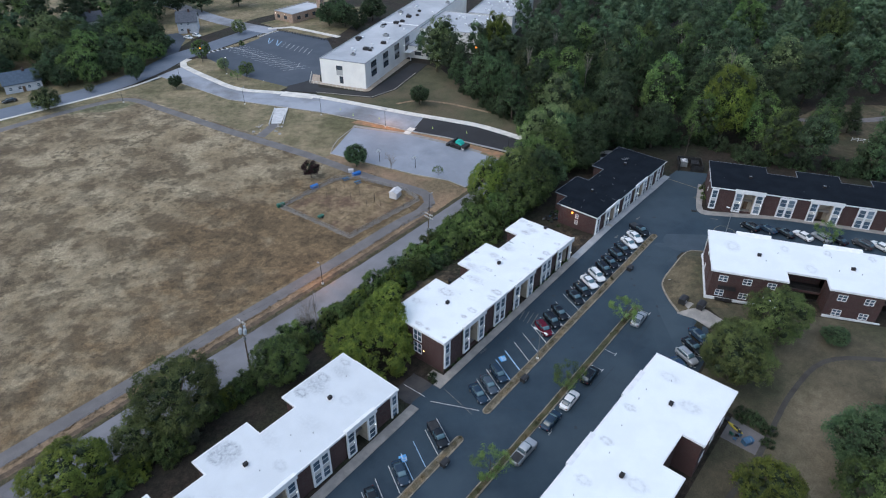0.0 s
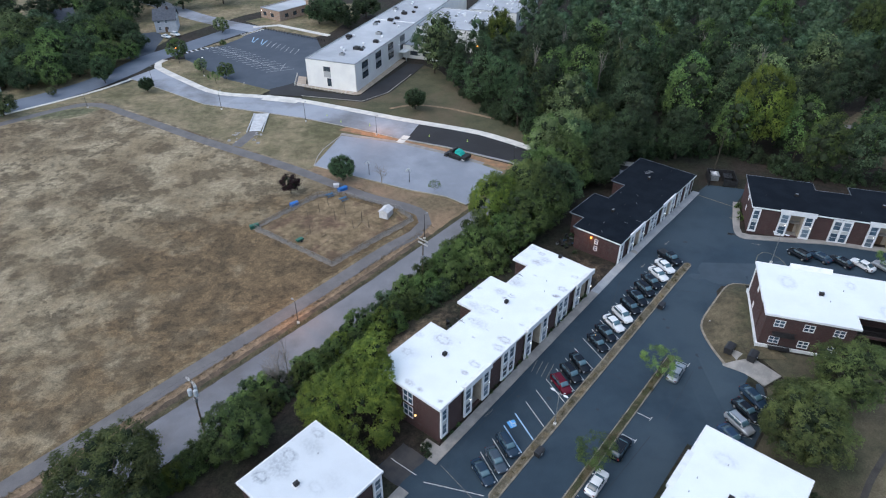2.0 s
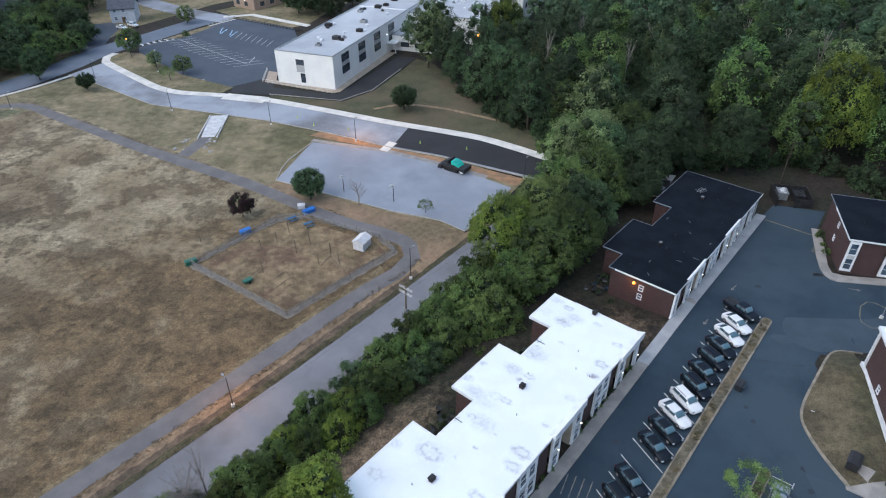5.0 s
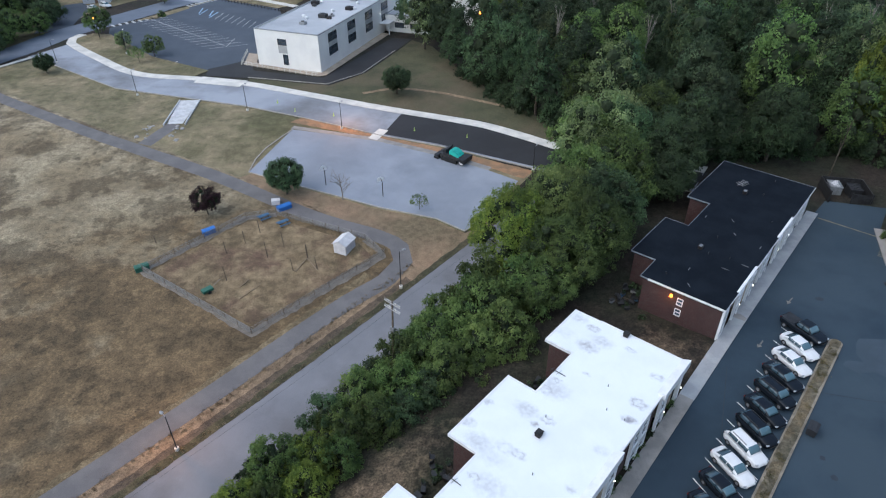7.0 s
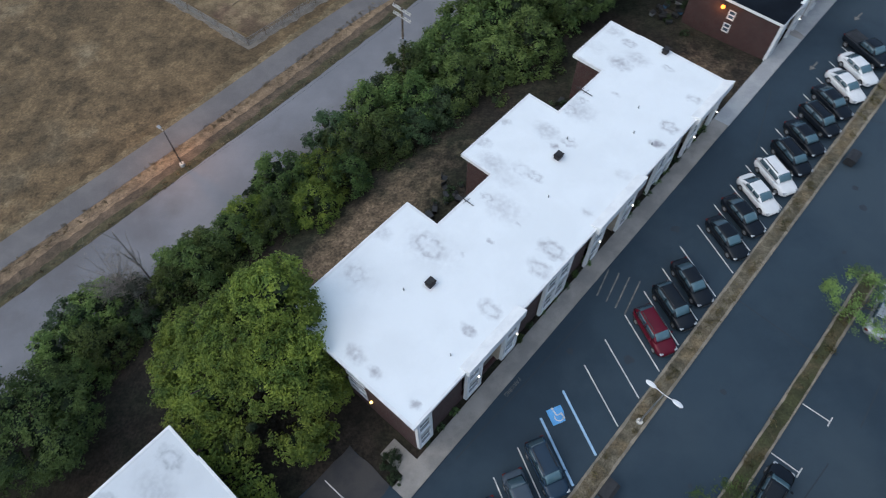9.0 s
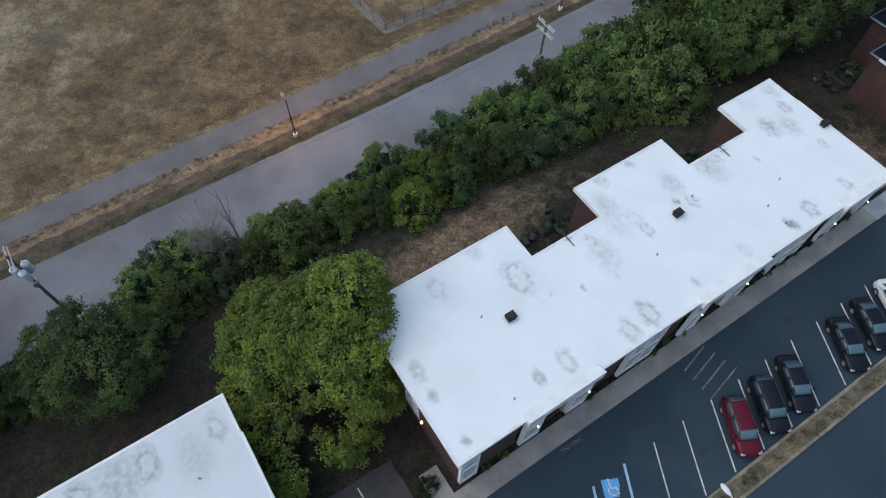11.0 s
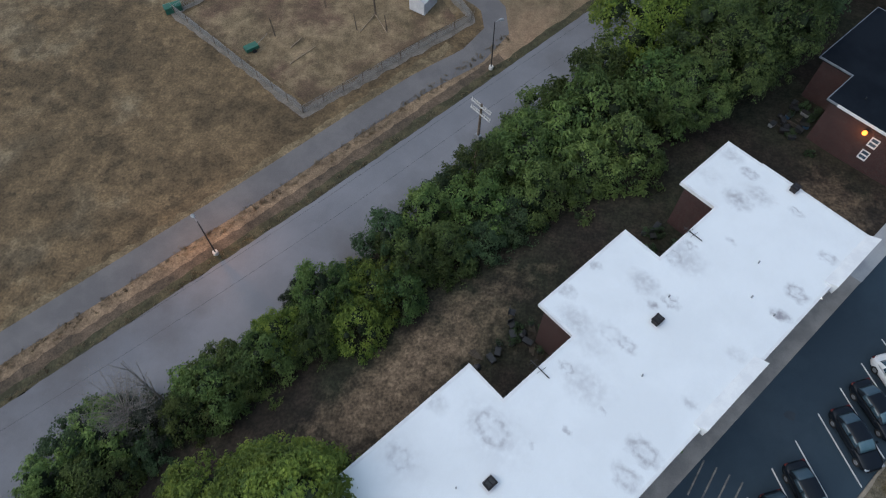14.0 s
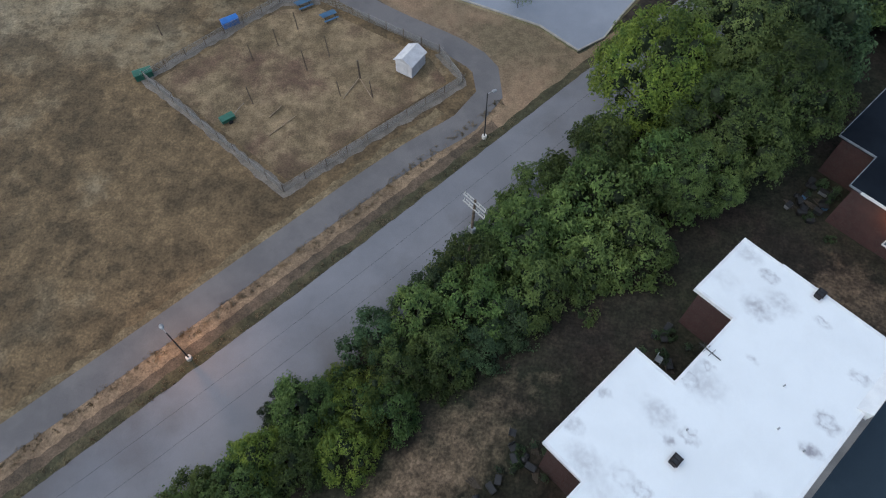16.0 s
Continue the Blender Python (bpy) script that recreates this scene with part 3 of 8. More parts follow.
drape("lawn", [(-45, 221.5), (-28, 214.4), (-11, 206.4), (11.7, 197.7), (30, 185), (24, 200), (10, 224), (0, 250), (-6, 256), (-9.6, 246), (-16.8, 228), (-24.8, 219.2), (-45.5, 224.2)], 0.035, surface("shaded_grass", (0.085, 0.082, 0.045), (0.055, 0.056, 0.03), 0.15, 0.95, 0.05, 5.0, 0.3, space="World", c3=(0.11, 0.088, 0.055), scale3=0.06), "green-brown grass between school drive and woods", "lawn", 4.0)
drape("lawn", [(-250, 150), (-180, 172), (-134, 222), (-120, 246), (-116, 266), (-112, 290), (-92, 325), (-60, 362), (-60, 420), (-260, 420)], 0.03, LAWN, "patchy lawns between the houses", "lawn", 8.0)
drape("lawn", [(-96, 262), (-90, 282), (-77, 308), (-52, 348), (-30, 350), (-40, 320), (-50, 294)], 0.03, LAWN, "patchy grass beside the school lot", "lawn", 6.0)
drape("road", srect(-60, 152, 84.0, 92.85), 0.075, ASPHALT_OLD, "pale worn asphalt lane along the field", "road", 3.0, rough_edge=0.12)
path_pts = [tuple(site(-60, 98.15)[:2]), tuple(site(60, 98.15)[:2]), tuple(site(95, 98.0)[:2]), tuple(site(107, 96.9)[:2]), (-3.2, 148.5), (-4.0, 152.2), (-8, 155.4), (-19.8, 161.3), (-39.2, 174.5), (-58.5, 185.2), (-72.7, 193.2), (-97.5, 209.1), (-106, 214.8), (-113, 216.8), (-120, 213), (-135, 198), (-160, 172)]
drape("footpath", ribbon(smooth_line(path_pts, 2.5), 3.1), 0.08, PATHWAY, "narrow grey asphalt footpath round the field", "path", 2.0)
drape("court_verge", [(-33, 176), (-24, 171), (-8, 163), (1.9, 159.6), (6.6, 156.0), (9.5, 158.6), (12, 162), (8, 152), (0.5, 141.5), (-2.6, 145.0), (-2.8, 150.3), (-4.4, 153.6), (-8.4, 156.2), (-20, 162.2), (-37, 173)], 0.05, surface("orange_straw", (0.27, 0.18, 0.115), (0.19, 0.135, 0.085), 0.25, 0.95, 0.05, 6.0, 0.3, space="World", c3=(0.15, 0.115, 0.07), scale3=0.1, mid=(1.0, 0.2)), "dry tan grass with orange soil beside the court", "verge", 2.0, rough_edge=0.2)
drape("basketball_court", [(-28.8, 193.6), (-33.9, 176.3), (-24, 171.5), (-8, 163.5), (1.9, 160.1), (6.6, 156.4), (9.5, 159), (11.5, 163), (17, 173), (4.9, 181.8), (-10, 188.6)], 0.09, COURT, "blue-grey asphalt basketball court with worn lines", "court", 3.0)
# orange put into the ground's colour for the street lamp's glow
drape("clay_strip", [(-30, 197.2), (-10, 189.2), (4.9, 182.5), (18, 173.8), (20.2, 176.6), (2, 186.0), (-10, 190.6), (-28, 199.6)], 0.065, GLOW_ORANGE, "orange strip beside the street, painted for the lamp's glow", "soil", 2.0, rough_edge=0.25)
drape("court_walk", ribbon([(-29, 194.6), (-10, 188.9), (4.5, 182.0), (12, 177.4)], 1.4), 0.11, CONCRETE, "pale concrete edge of the court", "pavement", 2.0)
drape("court_walk", ribbon([(-11.5, 189.2), (-9.5, 193.5)], 2.2), 0.115, CONCRETE_PALE, "pale concrete ramp from street to court", "pavement", 2.0)
SOUTH = [(-109.9, 241.1), (-99.9, 234.4), (-76.2, 217.3), (-58.2, 211.4), (-42.2, 206.2), (-29.8, 200.6), (-10.0, 190.9), (1.9, 186.6), (20.8, 177.4), (45, 162)]
STRIP = [(-104.5, 261.5), (-105.6, 257.5), (-104.0, 253.0), (-89.9, 239.5), (-75.2, 227.6), (-58.8, 223.9), (-45.2, 220.3), (-28.5, 213.0), (-11.0, 205.0), (1.9, 199.8), (11.7, 195.6), (21.1, 189.5), (27.2, 185.2), (50, 170)]
strip_line = smooth_line(STRIP, 2.5)
drape("street", SOUTH + [tuple(p) for p in smooth_line(STRIP[2:], 4.0)][::-1], 0.055, STREET, "grey asphalt street curving past the school", "road", 4.0)
drape("street_patch", [(-9.5, 191.5), (1.9, 187.3), (20.8, 178.2), (45, 163), (50, 168.6), (27.2, 183.9), (21.1, 188.0), (11.7, 194.2), (1.9, 198.4), (-6.2, 201.6)], 0.075, ASPHALT_NEW, "fresh black asphalt on the street", "road", 3.0)
drape("pavement", ribbon(strip_line, 2.5), 0.17, CONCRETE_PALE, "bright new concrete pavement along the street", "pavement", 2.0, skirt=0.2)
drape("pavement", ribbon([(-58, 223.2), (-46, 220.2)], 4.2), 0.18, CONCRETE_PALE, "wide concrete apron at the school drive", "pavement", 2.0, skirt=0.2)
CROSS = surface("residential_asphalt", (0.15, 0.175, 0.218), (0.125, 0.147, 0.186), 0.12, 0.9, 0.006, 25.0, 0.08, space="World", spec=0.25)
drape("crossroad", ribbon(smooth_line([(-175, 178), (-129, 223), (-116, 245), (-110.5, 263), (-100, 280), (-91, 296), (-83, 308)], 4.0), 10.5), 0.085, CROSS, "grey residential street with worn edges", "road", 4.0)
drape("far_street", ribbon(smooth_line([(-240, 430), (-150, 357), (-131, 340), (-111, 322.5), (-92.5, 310), (-79, 302.5)], 4.0), 9.0), 0.095, STREET, "grey street joining the crossroad beyond the school lot", "road", 4.0)
drape("pavement", ribbon(smooth_line([(-177.5, 169), (-123.4, 220.2), (-108.8, 240.2)], 4.0), 1.1), 0.16, CONCRETE_PALE, "narrow concrete pavement along the residential street", "pavement", 3.0, skirt=0.2)
drape("house_drive", [(-119.5, 262), (-125.5, 283.5), (-127, 296), (-122, 299), (-115.5, 292), (-114, 280), (-111.5, 268)], 0.075, SCHOOLLOT, "dark asphalt drive leading to the corner house", "drive", 3.0)
drape("school_lot", [(-97, 262), (-99.5, 268.5), (-97, 272.5), (-88.5, 281.5), (-79, 300.5), (-75.5, 304), (-52, 291), (-43, 262), (-48, 240), (-58, 230), (-76, 241)], 0.06, SCHOOLLOT, "dark asphalt school parking lot", "parking lot", 4.0)
drape("school_drive", [(-58, 231), (-48, 239), (-46, 230), (-27, 224.5), (-12, 258), (-6, 257), (-10, 246), (-17, 228), (-25, 219.5), (-46, 224.5), (-57, 226)], 0.07, ASPHALT_NEW, "black asphalt drive round the school", "road", 3.0)
drape("school_walk", [(-50.5, 244), (-49.5, 234.5), (-28.5, 225.6), (-26.6, 226.4), (-13, 262), (-17, 264), (-29.5, 229), (-46.5, 236), (-47.5, 243)], 0.12, surface("tan_concrete", (0.42, 0.34, 0.27), (0.33, 0.27, 0.215), 0.5, 0.9, 0.004, 20.0, 0.12, space="World"), "tan concrete walk round the school", "pavement", 3.0, skirt=0.1)
drape("lawn", [(-94.5, 277), (-89, 278.6), (-85, 286), (-82.6, 291.5), (-83.6, 294.5), (-87, 289.5)], 0.10, LAWN, "small dry grass island by the crossing", "lawn", 3.0, skirt=0.15)
drape("lawn", [(-75, 304.5), (-80, 309), (-88, 316), (-60, 345), (-38, 330), (-48, 295)], 0.05, LAWN, "patchy grass round the brick hall", "lawn", 4.0)
drape("school_walk", ribbon([(-82, 306.5), (-71.5, 309.5), (-47, 294)], 2.6), 0.12, CONCRETE_PALE, "pale concrete walk behind the school lot", "pavement", 3.0, skirt=0.1)
drape("grass_island", [(-104.6, 258), (-103.4, 254), (-89.9, 240.4), (-75.2, 228.5), (-60, 224.9), (-57.5, 229.9), (-76, 240.9), (-96.5, 261.8), (-102, 262.5)], 0.14, LAWN, "dry grass strip between the school lot and street", "lawn", 4.0, skirt=0.2)

PALE_KERB = surface("pale_kerb", (0.40, 0.37, 0.33), (0.30, 0.28, 0.25), 0.8, 0.9, 0.004, 20.0, 0.15, space="World")
for line, lab in (([(-28.8, 193.6), (-32.7, 185.4), (-33.7, 181.2), (-33.9, 176.3), (-24, 171.5), (-8, 163.7), (1.9, 160.1), (6.5, 156.5), (9.5, 159), (11.5, 163), (16, 171)], "thin concrete kerb round the court"), (SOUTH, "thin concrete kerb along the street"), ([(-46, 224.8), (-25.5, 220.0), (-17.5, 228), (-10.4, 246)], "pale concrete kerb round the school drive")):
    drape("kerb", ribbon([Vector(p) for p in line], 0.22), 0.17, PALE_KERB, lab, "kerb", 2.0, skirt=0.2)

# the apartments' parking lot
LOT = [(-25, 51.6), (55.4, 51.6), (55.4, 58.2), (61.2, 57.7), (61.2, 51.6), (157.0, 51.6), (158.5, 52.0), (163.3, 51.7), (166.2, 43.4), (156, 42.8), (146.4, 38.9), (145.4, 36.6)]
lot_poly = [tuple(site(*p)[:2]) for p in LOT] + [(79.7, 130.4), (150, 109.3), (150, 96), (75, 118.3), (60, 120.5), (58.7, 117.0), (54.8, 117.0)]
lot_poly += [tuple(site(*p)[:2]) for p in ((119.5, 33.4), (112.5, 33.3), (108.7, 31.2), (103.4, 26.0), (101, 19.5), (97, 17.0), (86, 17.0), (86, 24.6), (-25, 24.6))]
drape("parking_lot", lot_poly, 0.06, ASPHALT, "dark blue-grey asphalt parking lot", "parking lot", 3.0)
drape("asphalt_patch", srect(55.3, 61.3, 53.4, 58.0), 0.078, surface("dusty_asphalt", (0.058, 0.055, 0.055), (0.04, 0.041, 0.045), 0.5, 0.9, 0.006, 20.0, 0.15, space="World"), "dusty brown-grey asphalt between the apartment blocks", "asphalt", 2.0, rough_edge=0.3)
drape("asphalt_patch", [tuple(site(*p)[:2]) for p in ((123.7, 40.3), (129.6, 39.9), (136.0, 30.6), (140, 27.5), (137, 25.5), (130.5, 26.5), (127.7, 29.4), (124.8, 33.2), (122.6, 36.4))], 0.075, surface("patched_asphalt", (0.048, 0.069, 0.09), (0.04, 0.059, 0.078), 0.3, 0.85, 0.005, 25.0, 0.1, space="World"), "paler patch of asphalt at the lot's end", "asphalt", 3.0)
drape("sidewalk", srect(108.9, 158.0, 51.46, 53.14), 0.215, surface("paler_concrete", (0.36, 0.37, 0.38), (0.29, 0.30, 0.315), 0.5, 0.9, 0.004, 20.0, 0.12, space="World"), "pale concrete sidewalk beside the black-roofed apartments", "pavement", 3.0, skirt=0.25)
drape("sidewalk", srect(61.2, 158.0, 51.5, 53.1), 0.2, CONCRETE, "grey concrete sidewalk before the apartments", "pavement", 3.0, skirt=0.25)
drape("sidewalk", srect(-25, 55.4, 51.5, 53.3), 0.2, CONCRETE, "grey concrete sidewalk before the apartments", "pavement", 3.0, skirt=0.25)
drape("sidewalk", srect(62.4, 64.0, 53.1, 55.6), 0.19, CONCRETE, "short concrete walk at the end of the apartments", "pavement", 2.0, skirt=0.25)
k2_walk = [tuple(site(*p)[:2]) for p in ((158.2, 43.8), (149.3, 40.8), (145.6, 39.3), (144.1, 38.3), (143.5, 37.3), (143.5, 36.2))] + [(73.1, 131.3), (79.4, 130.2), (150, 109.0), (150, 111.0), (79.8, 132.0), (74, 133.0), (66.2, 134.7)] + [tuple(site(*p)[:2]) for p in ((145.5, 37.5), (147.4, 38.6), (158.6, 42.3))]
drape("sidewalk", k2_walk, 0.2, CONCRETE, "grey concrete sidewalk round the dark-roofed apartments", "pavement", 3.0, skirt=0.25)
drape("concrete_pad", [tuple(site(*p)[:2]) for p in ((103.2, 26.2), (107.2, 27.6), (104.6, 18.0), (101.2, 19.4))], 0.16, CONCRETE, "concrete pad for waste containers", "pavement", 2.0, skirt=0.2)


def island(a0, a1, v0, v1, label, soil=None):
    n = 6
    out = []
    r, vm = (v1 - v0) / 2, (v0 + v1) / 2
    for k in range(n + 1):
        th = -math.pi / 2 + math.pi * k / n
        out.append((a1 - r + r * math.cos(th), vm + r * math.sin(th)))
    for k in range(n + 1):
        th = math.pi / 2 + math.pi * k / n
        out.append((a0 + r + r * math.cos(th), vm + r * math.sin(th)))
    outer = [tuple(site(*p)[:2]) for p in out]
    inner = [tuple(site(a, vm + (v - vm) * 0.72)[:2]) for a, v in out]
    kerb_ob = drape("traffic_island", outer, 0.2, KERB, label, "island", 2.0, skirt=0.22)
    drape("planting", inner, 0.235, soil or MULCH, "weedy grass and bark", "", 1.5, parent=kerb_ob, rough_edge=0.12)


island(61.4, 127.7, 41.1, 42.6, "long tan kerbed island with dry weeds")
island(-10, 55.3, 41.1, 42.6, "long tan kerbed island with dry weeds")
island(46, 101.5, 33.0, 34.3, "narrow kerbed island with green weeds", WEEDS)
isl = [tuple(site(*p)[:2]) for p in ((127.3, 29.6), (126.2, 31.8), (124.5, 32.9), (119.5, 33.2), (112.5, 33.1), (108.9, 31.1), (103.6, 26.1))] + [(56, 95), (53, 102), (58, 117)]
tip = [tuple(p) for p in smooth_line(isl[:7], 1.0)]
isl = tip + isl[7:]
drape("kerb", ribbon([Vector(p) for p in tip], 0.3), 0.2, KERB, "low concrete kerb round the grass", "kerb", 2.0, skirt=0.2)
drape("grass_island", isl, 0.16, YARD, "tan and green grass bank with a kerb", "lawn", 2.0, rough_edge=0.1)
drape("lawn", [tuple(site(*p)[:2]) for p in ((86.2, 16.6), (96.5, 16.6), (101.0, 19.0), (104.4, 17.6), (107.6, 23.4), (108.6, 22.6), (126, -17), (140, -50), (40, -50), (40, 8.9), (86.2, 8.9))], 0.02, surface("dull_courtyard_grass", (0.092, 0.08, 0.052), (0.064, 0.058, 0.038), 0.16, 0.95, 0.05, 5.0, 0.25, space="World", c3=(0.05, 0.052, 0.03), scale3=0.07, mid=(0.7, 0.15), bare=(0.165, 0.138, 0.094, 0.11, 0.7, 1.4)), "dull olive and tan grass between the apartment blocks", "lawn", 3.0, worn=bareness)
drape("yard_path", ribbon(smooth_line([tuple(site(a, v)[:2]) for a, v in ((70, 4), (78, 3.0), (88, 3.0), (97, 2.8), (106, 0.5), (112, -7), (118, -20))], 2.0), 0.85), 0.05, surface("dull_path", (0.066, 0.062, 0.057), (0.05, 0.047, 0.044), 0.4, 0.95, 0.01, 12.0, 0.2, space="World"), "dull curved path across the lawn", "path", 2.0)
drape("clearing", [(106, 166), (120, 160), (150, 165), (160, 200), (130, 205), (112, 192)], 0.04, YARD, "grass clearing with a dirt track among trees", "lawn", 4.0, rough_edge=0.6)
drape("dirt_track", ribbon(smooth_line([(104, 196), (118, 191), (135, 190), (160, 197)], 3.0), 3.0), 0.06, PATHWAY, "pale dirt track through the clearing", "path", 3.0)
drape("dirt_track", ribbon(smooth_line([(-16, 214), (-8, 217), (2, 214.5), (12, 209), (17, 206)], 2.0), 1.2), 0.06, VERGE, "worn dirt track in the grass", "path", 2.0)


# ---- painted markings ----
def marking(a0, v0, a1, v1, w, material, label="white painted parking line", dz=0.1):
    p, q = site(a0, v0), site(a1, v1)
    d = (q - p).normalized()
    nrm = Vector((-d.y, d.x, 0)) * w / 2
    n = max(1, int((q - p).length / 2))
    bm = bmesh.new()
    rows = []
    for k in range(n + 1):
        c = p + (q - p) * (k / n)
        rows.append([bm.verts.new((s.x, s.y, terr(s.x, s.y) + dz)) for s in (c + nrm, c - nrm)])
    for r, s in zip(rows, rows[1:]):
        bm.faces.new((r[0], r[1], s[1], s[0]))
    return tagged(part("road_marking", bm, material), label, "road marking", "parking lot markings", "structure")


for i in range(-4, 19):
    a = 73.3 + 2.97 * i
    if i in (-1, 0):
        marking(a, 42.75, a + 2.55, 47.75, 0.2, LINE_PALEBLUE, "pale blue line of the accessible parking space")
    elif a > 62:
        marking(a, 42.75, a + 2.5, 47.7, 0.11, LINE)
for i in range(0, 11):
    a = 53.2 - 2.97 * i
    marking(a, 42.75, a + 2.5, 47.7, 0.11, LINE_PALEBLUE if i in (2, 3) else LINE)
for i in range(4):
    marking(84.75, 50.6 - 0.95 * i, 87.6 + 0.25 * i, 51.3 - 0.93 * i, 0.12, LINE_FAINT, "worn hatched line on the asphalt")
for a in (64.5, 82.0, 87.0, 101.0, 113.0):
    marking(a, 32.9, a, 30.7, 0.1, LINE, "white end mark of a kerbside parking space")
    marking(a - 0.45, 30.7, a + 0.45, 30.7, 0.1, LINE, "white end mark of a kerbside parking space")
for i in range(5):
    marking(88.5 + 2.6 * i, 21.6, 89.3 + 2.6 * i, 17.6, 0.1, LINE)
marking(58.1, 57.5, 58.2, 52.6, 0.1, LINE)
marking(61.4, 42.9, 58.0, 51.0, 0.1, LINE)
marking(61.6, 50.9, 60.0, 43.4, 0.1, LINE_FAINT, "worn line at the crossing")


def access_symbol(a, v):
    """Blue square with the wheelchair sign, laid on the asphalt."""
    z = terr(*site(a, v)[:2]) + 0.1
    sq = thing("parking_symbol", Matrix.Translation((0, 0, z)) @ Matrix.Translation(site(a, v)) @ pose(0, 0, 0, 0, 0, 50 - 26), "blue square painted with a white wheelchair sign", "road marking", "", "structure")
    part("blue_square", boxes((-0.66, 0.66, -0.66, 0.66, -0.01, 0.004)), LINE_BLUE, sq)
    bm = bmesh.new()
    for k in range(9):
        t0, t1 = radians(150 + 28 * k), radians(150 + 28 * (k + 1))
        rod(bm, (0.1 + 0.36 * math.cos(t0), -0.15 + 0.36 * math.sin(t0), 0.01), (0.1 + 0.36 * math.cos(t1), -0.15 + 0.36 * math.sin(t1), 0.01), 0.05, seg=4)
    rod(bm, (-0.1, 0.45, 0.01), (-0.02, 0.0, 0.01), 0.06, seg=4)
    rod(bm, (-0.02, 0.0, 0.01), (0.35, 0.0, 0.01), 0.05, seg=4)
    rod(bm, (0.35, 0.0, 0.01), (0.5, -0.45, 0.01), 0.05, seg=4)
    bmesh.ops.create_circle(bm, cap_ends=True, segments=10, radius=0.11, matrix=Matrix.Translation((-0.12, 0.6, 0.02)))
    part("wheelchair_sign", bm, LINE, sq)


access_symbol(73.9, 46.9)
access_symbol(46.3, 46.7)


def ground_words(body, a, v, size, turn):
    cu = bpy.data.curves.new("words", "FONT")
    cu.body, cu.size, cu.align_x = body, size, "CENTER"
    tmp = new("tmp", cu)
    me = bpy.data.meshes.new_from_object(tmp.evaluated_get(bpy.context.evaluated_depsgraph_get()))
    bpy.data.objects.remove(tmp)
    p = site(a, v)
    me.materials.append(LINE_FAINT)
    ob = new("painted_words", me)
    ob.matrix_basis = pose(p.x, p.y, terr(p.x, p.y) + 0.1, 0, 0, turn)
    tagged(ob, "worn painted words on the asphalt by the kerb", "road marking", "", "structure")


ground_words("NO PARKING", 73.9, 51.2, 0.48, 230)

LINE_TAN = surface("faded_yellow_marking", (0.20, 0.18, 0.125), (0.12, 0.115, 0.09), 1.5, 0.8, 0.0, 15.0, 0.3, space="World")
ring = [(138.8, 32.1), (140.5, 31.6), (140.9, 30.6), (140.2, 28.4), (138.4, 26.6), (136.0, 27.3), (134.2, 29.8), (134.8, 31.2), (136.2, 31.7), (138.8, 32.1)]
for p, q in zip(ring, ring[1:]):
    marking(*p, *q, 0.14, LINE_TAN, "faded yellow painted ring round the lamp")
for p, q in zip(((156.8, 51.2), (156.3, 46.7)), ((156.3, 46.7), (155.9, 42.6))):
    marking(*p, *q, 0.28, LINE_TAN, "faded yellow line across the drive")
for k in range(6):
    marking(150.4 + 0.45 * k, 41.0, 150.5 + 0.45 * k, 41.9, 0.16, LINE_TAN, "worn yellow kerb hatching")


def arrow(a, v, turn):
    """Straight traffic arrow painted on the lot."""
    c = site(a, v)
    th = thing("painted_arrow", pose(c.x, c.y, terr(c.x, c.y) + 0.1, 0, 0, turn), "worn white arrow painted on the asphalt", "road marking", "parking lot markings", "structure")
    bm = bmesh.new()
    for tri in (((-0.9, -0.09), (0.3, -0.09), (0.3, 0.09), (-0.9, 0.09)), ((0.3, -0.32), (1.0, 0.0), (0.3, 0.32))):
        bm.faces.new([bm.verts.new((x, y, 0)) for x, y in tri])
    part("arrow_shape", bm, LINE_FAINT, th)


arrow(142.8, 33.7, -17)
arrow(132.4, 48.4, 225)
arrow(121.9, 48.7, 225)
grate_pos = site(143.8, 39.1)
grate = thing("drain_grate", pose(grate_pos.x, grate_pos.y, terr(grate_pos.x, grate_pos.y) + 0.07, 0, 0, -17), "dark iron drain grate in the asphalt", "drain grate", "", "structure")
for k in range(7):
    part("bar", boxes((-0.7, 0.7, -0.39 + 0.12 * k, -0.32 + 0.12 * k, 0, 0.03)), DARKMETAL, grate)
part("frame", boxes((-0.78, -0.7, -0.45, 0.47, 0, 0.035), (0.7, 0.78, -0.45, 0.47, 0, 0.035)), DARKMETAL, grate)
SEAM = surface("tar_seam", (0.021, 0.031, 0.043), (0.026, 0.037, 0.05), 0.8, 0.7, 0.0, 20.0, 0.15, space="World")
for a0, v0, a1, v1 in ((92, 41.0, 91.5, 34.5), (118, 41.0, 121, 33.6), (64, 40.9, 67, 34.4), (100, 45.5, 116, 50.5), (66, 50.8, 82, 50.2), (128, 42.5, 131, 51.0), (70, 30.2, 84, 29.4), (88, 28.8, 100, 29.6)):
    marking(a0, v0, a1, v1, 0.09, SEAM, "thin tar seam in the asphalt", 0.085)
rng = random.Random(19)
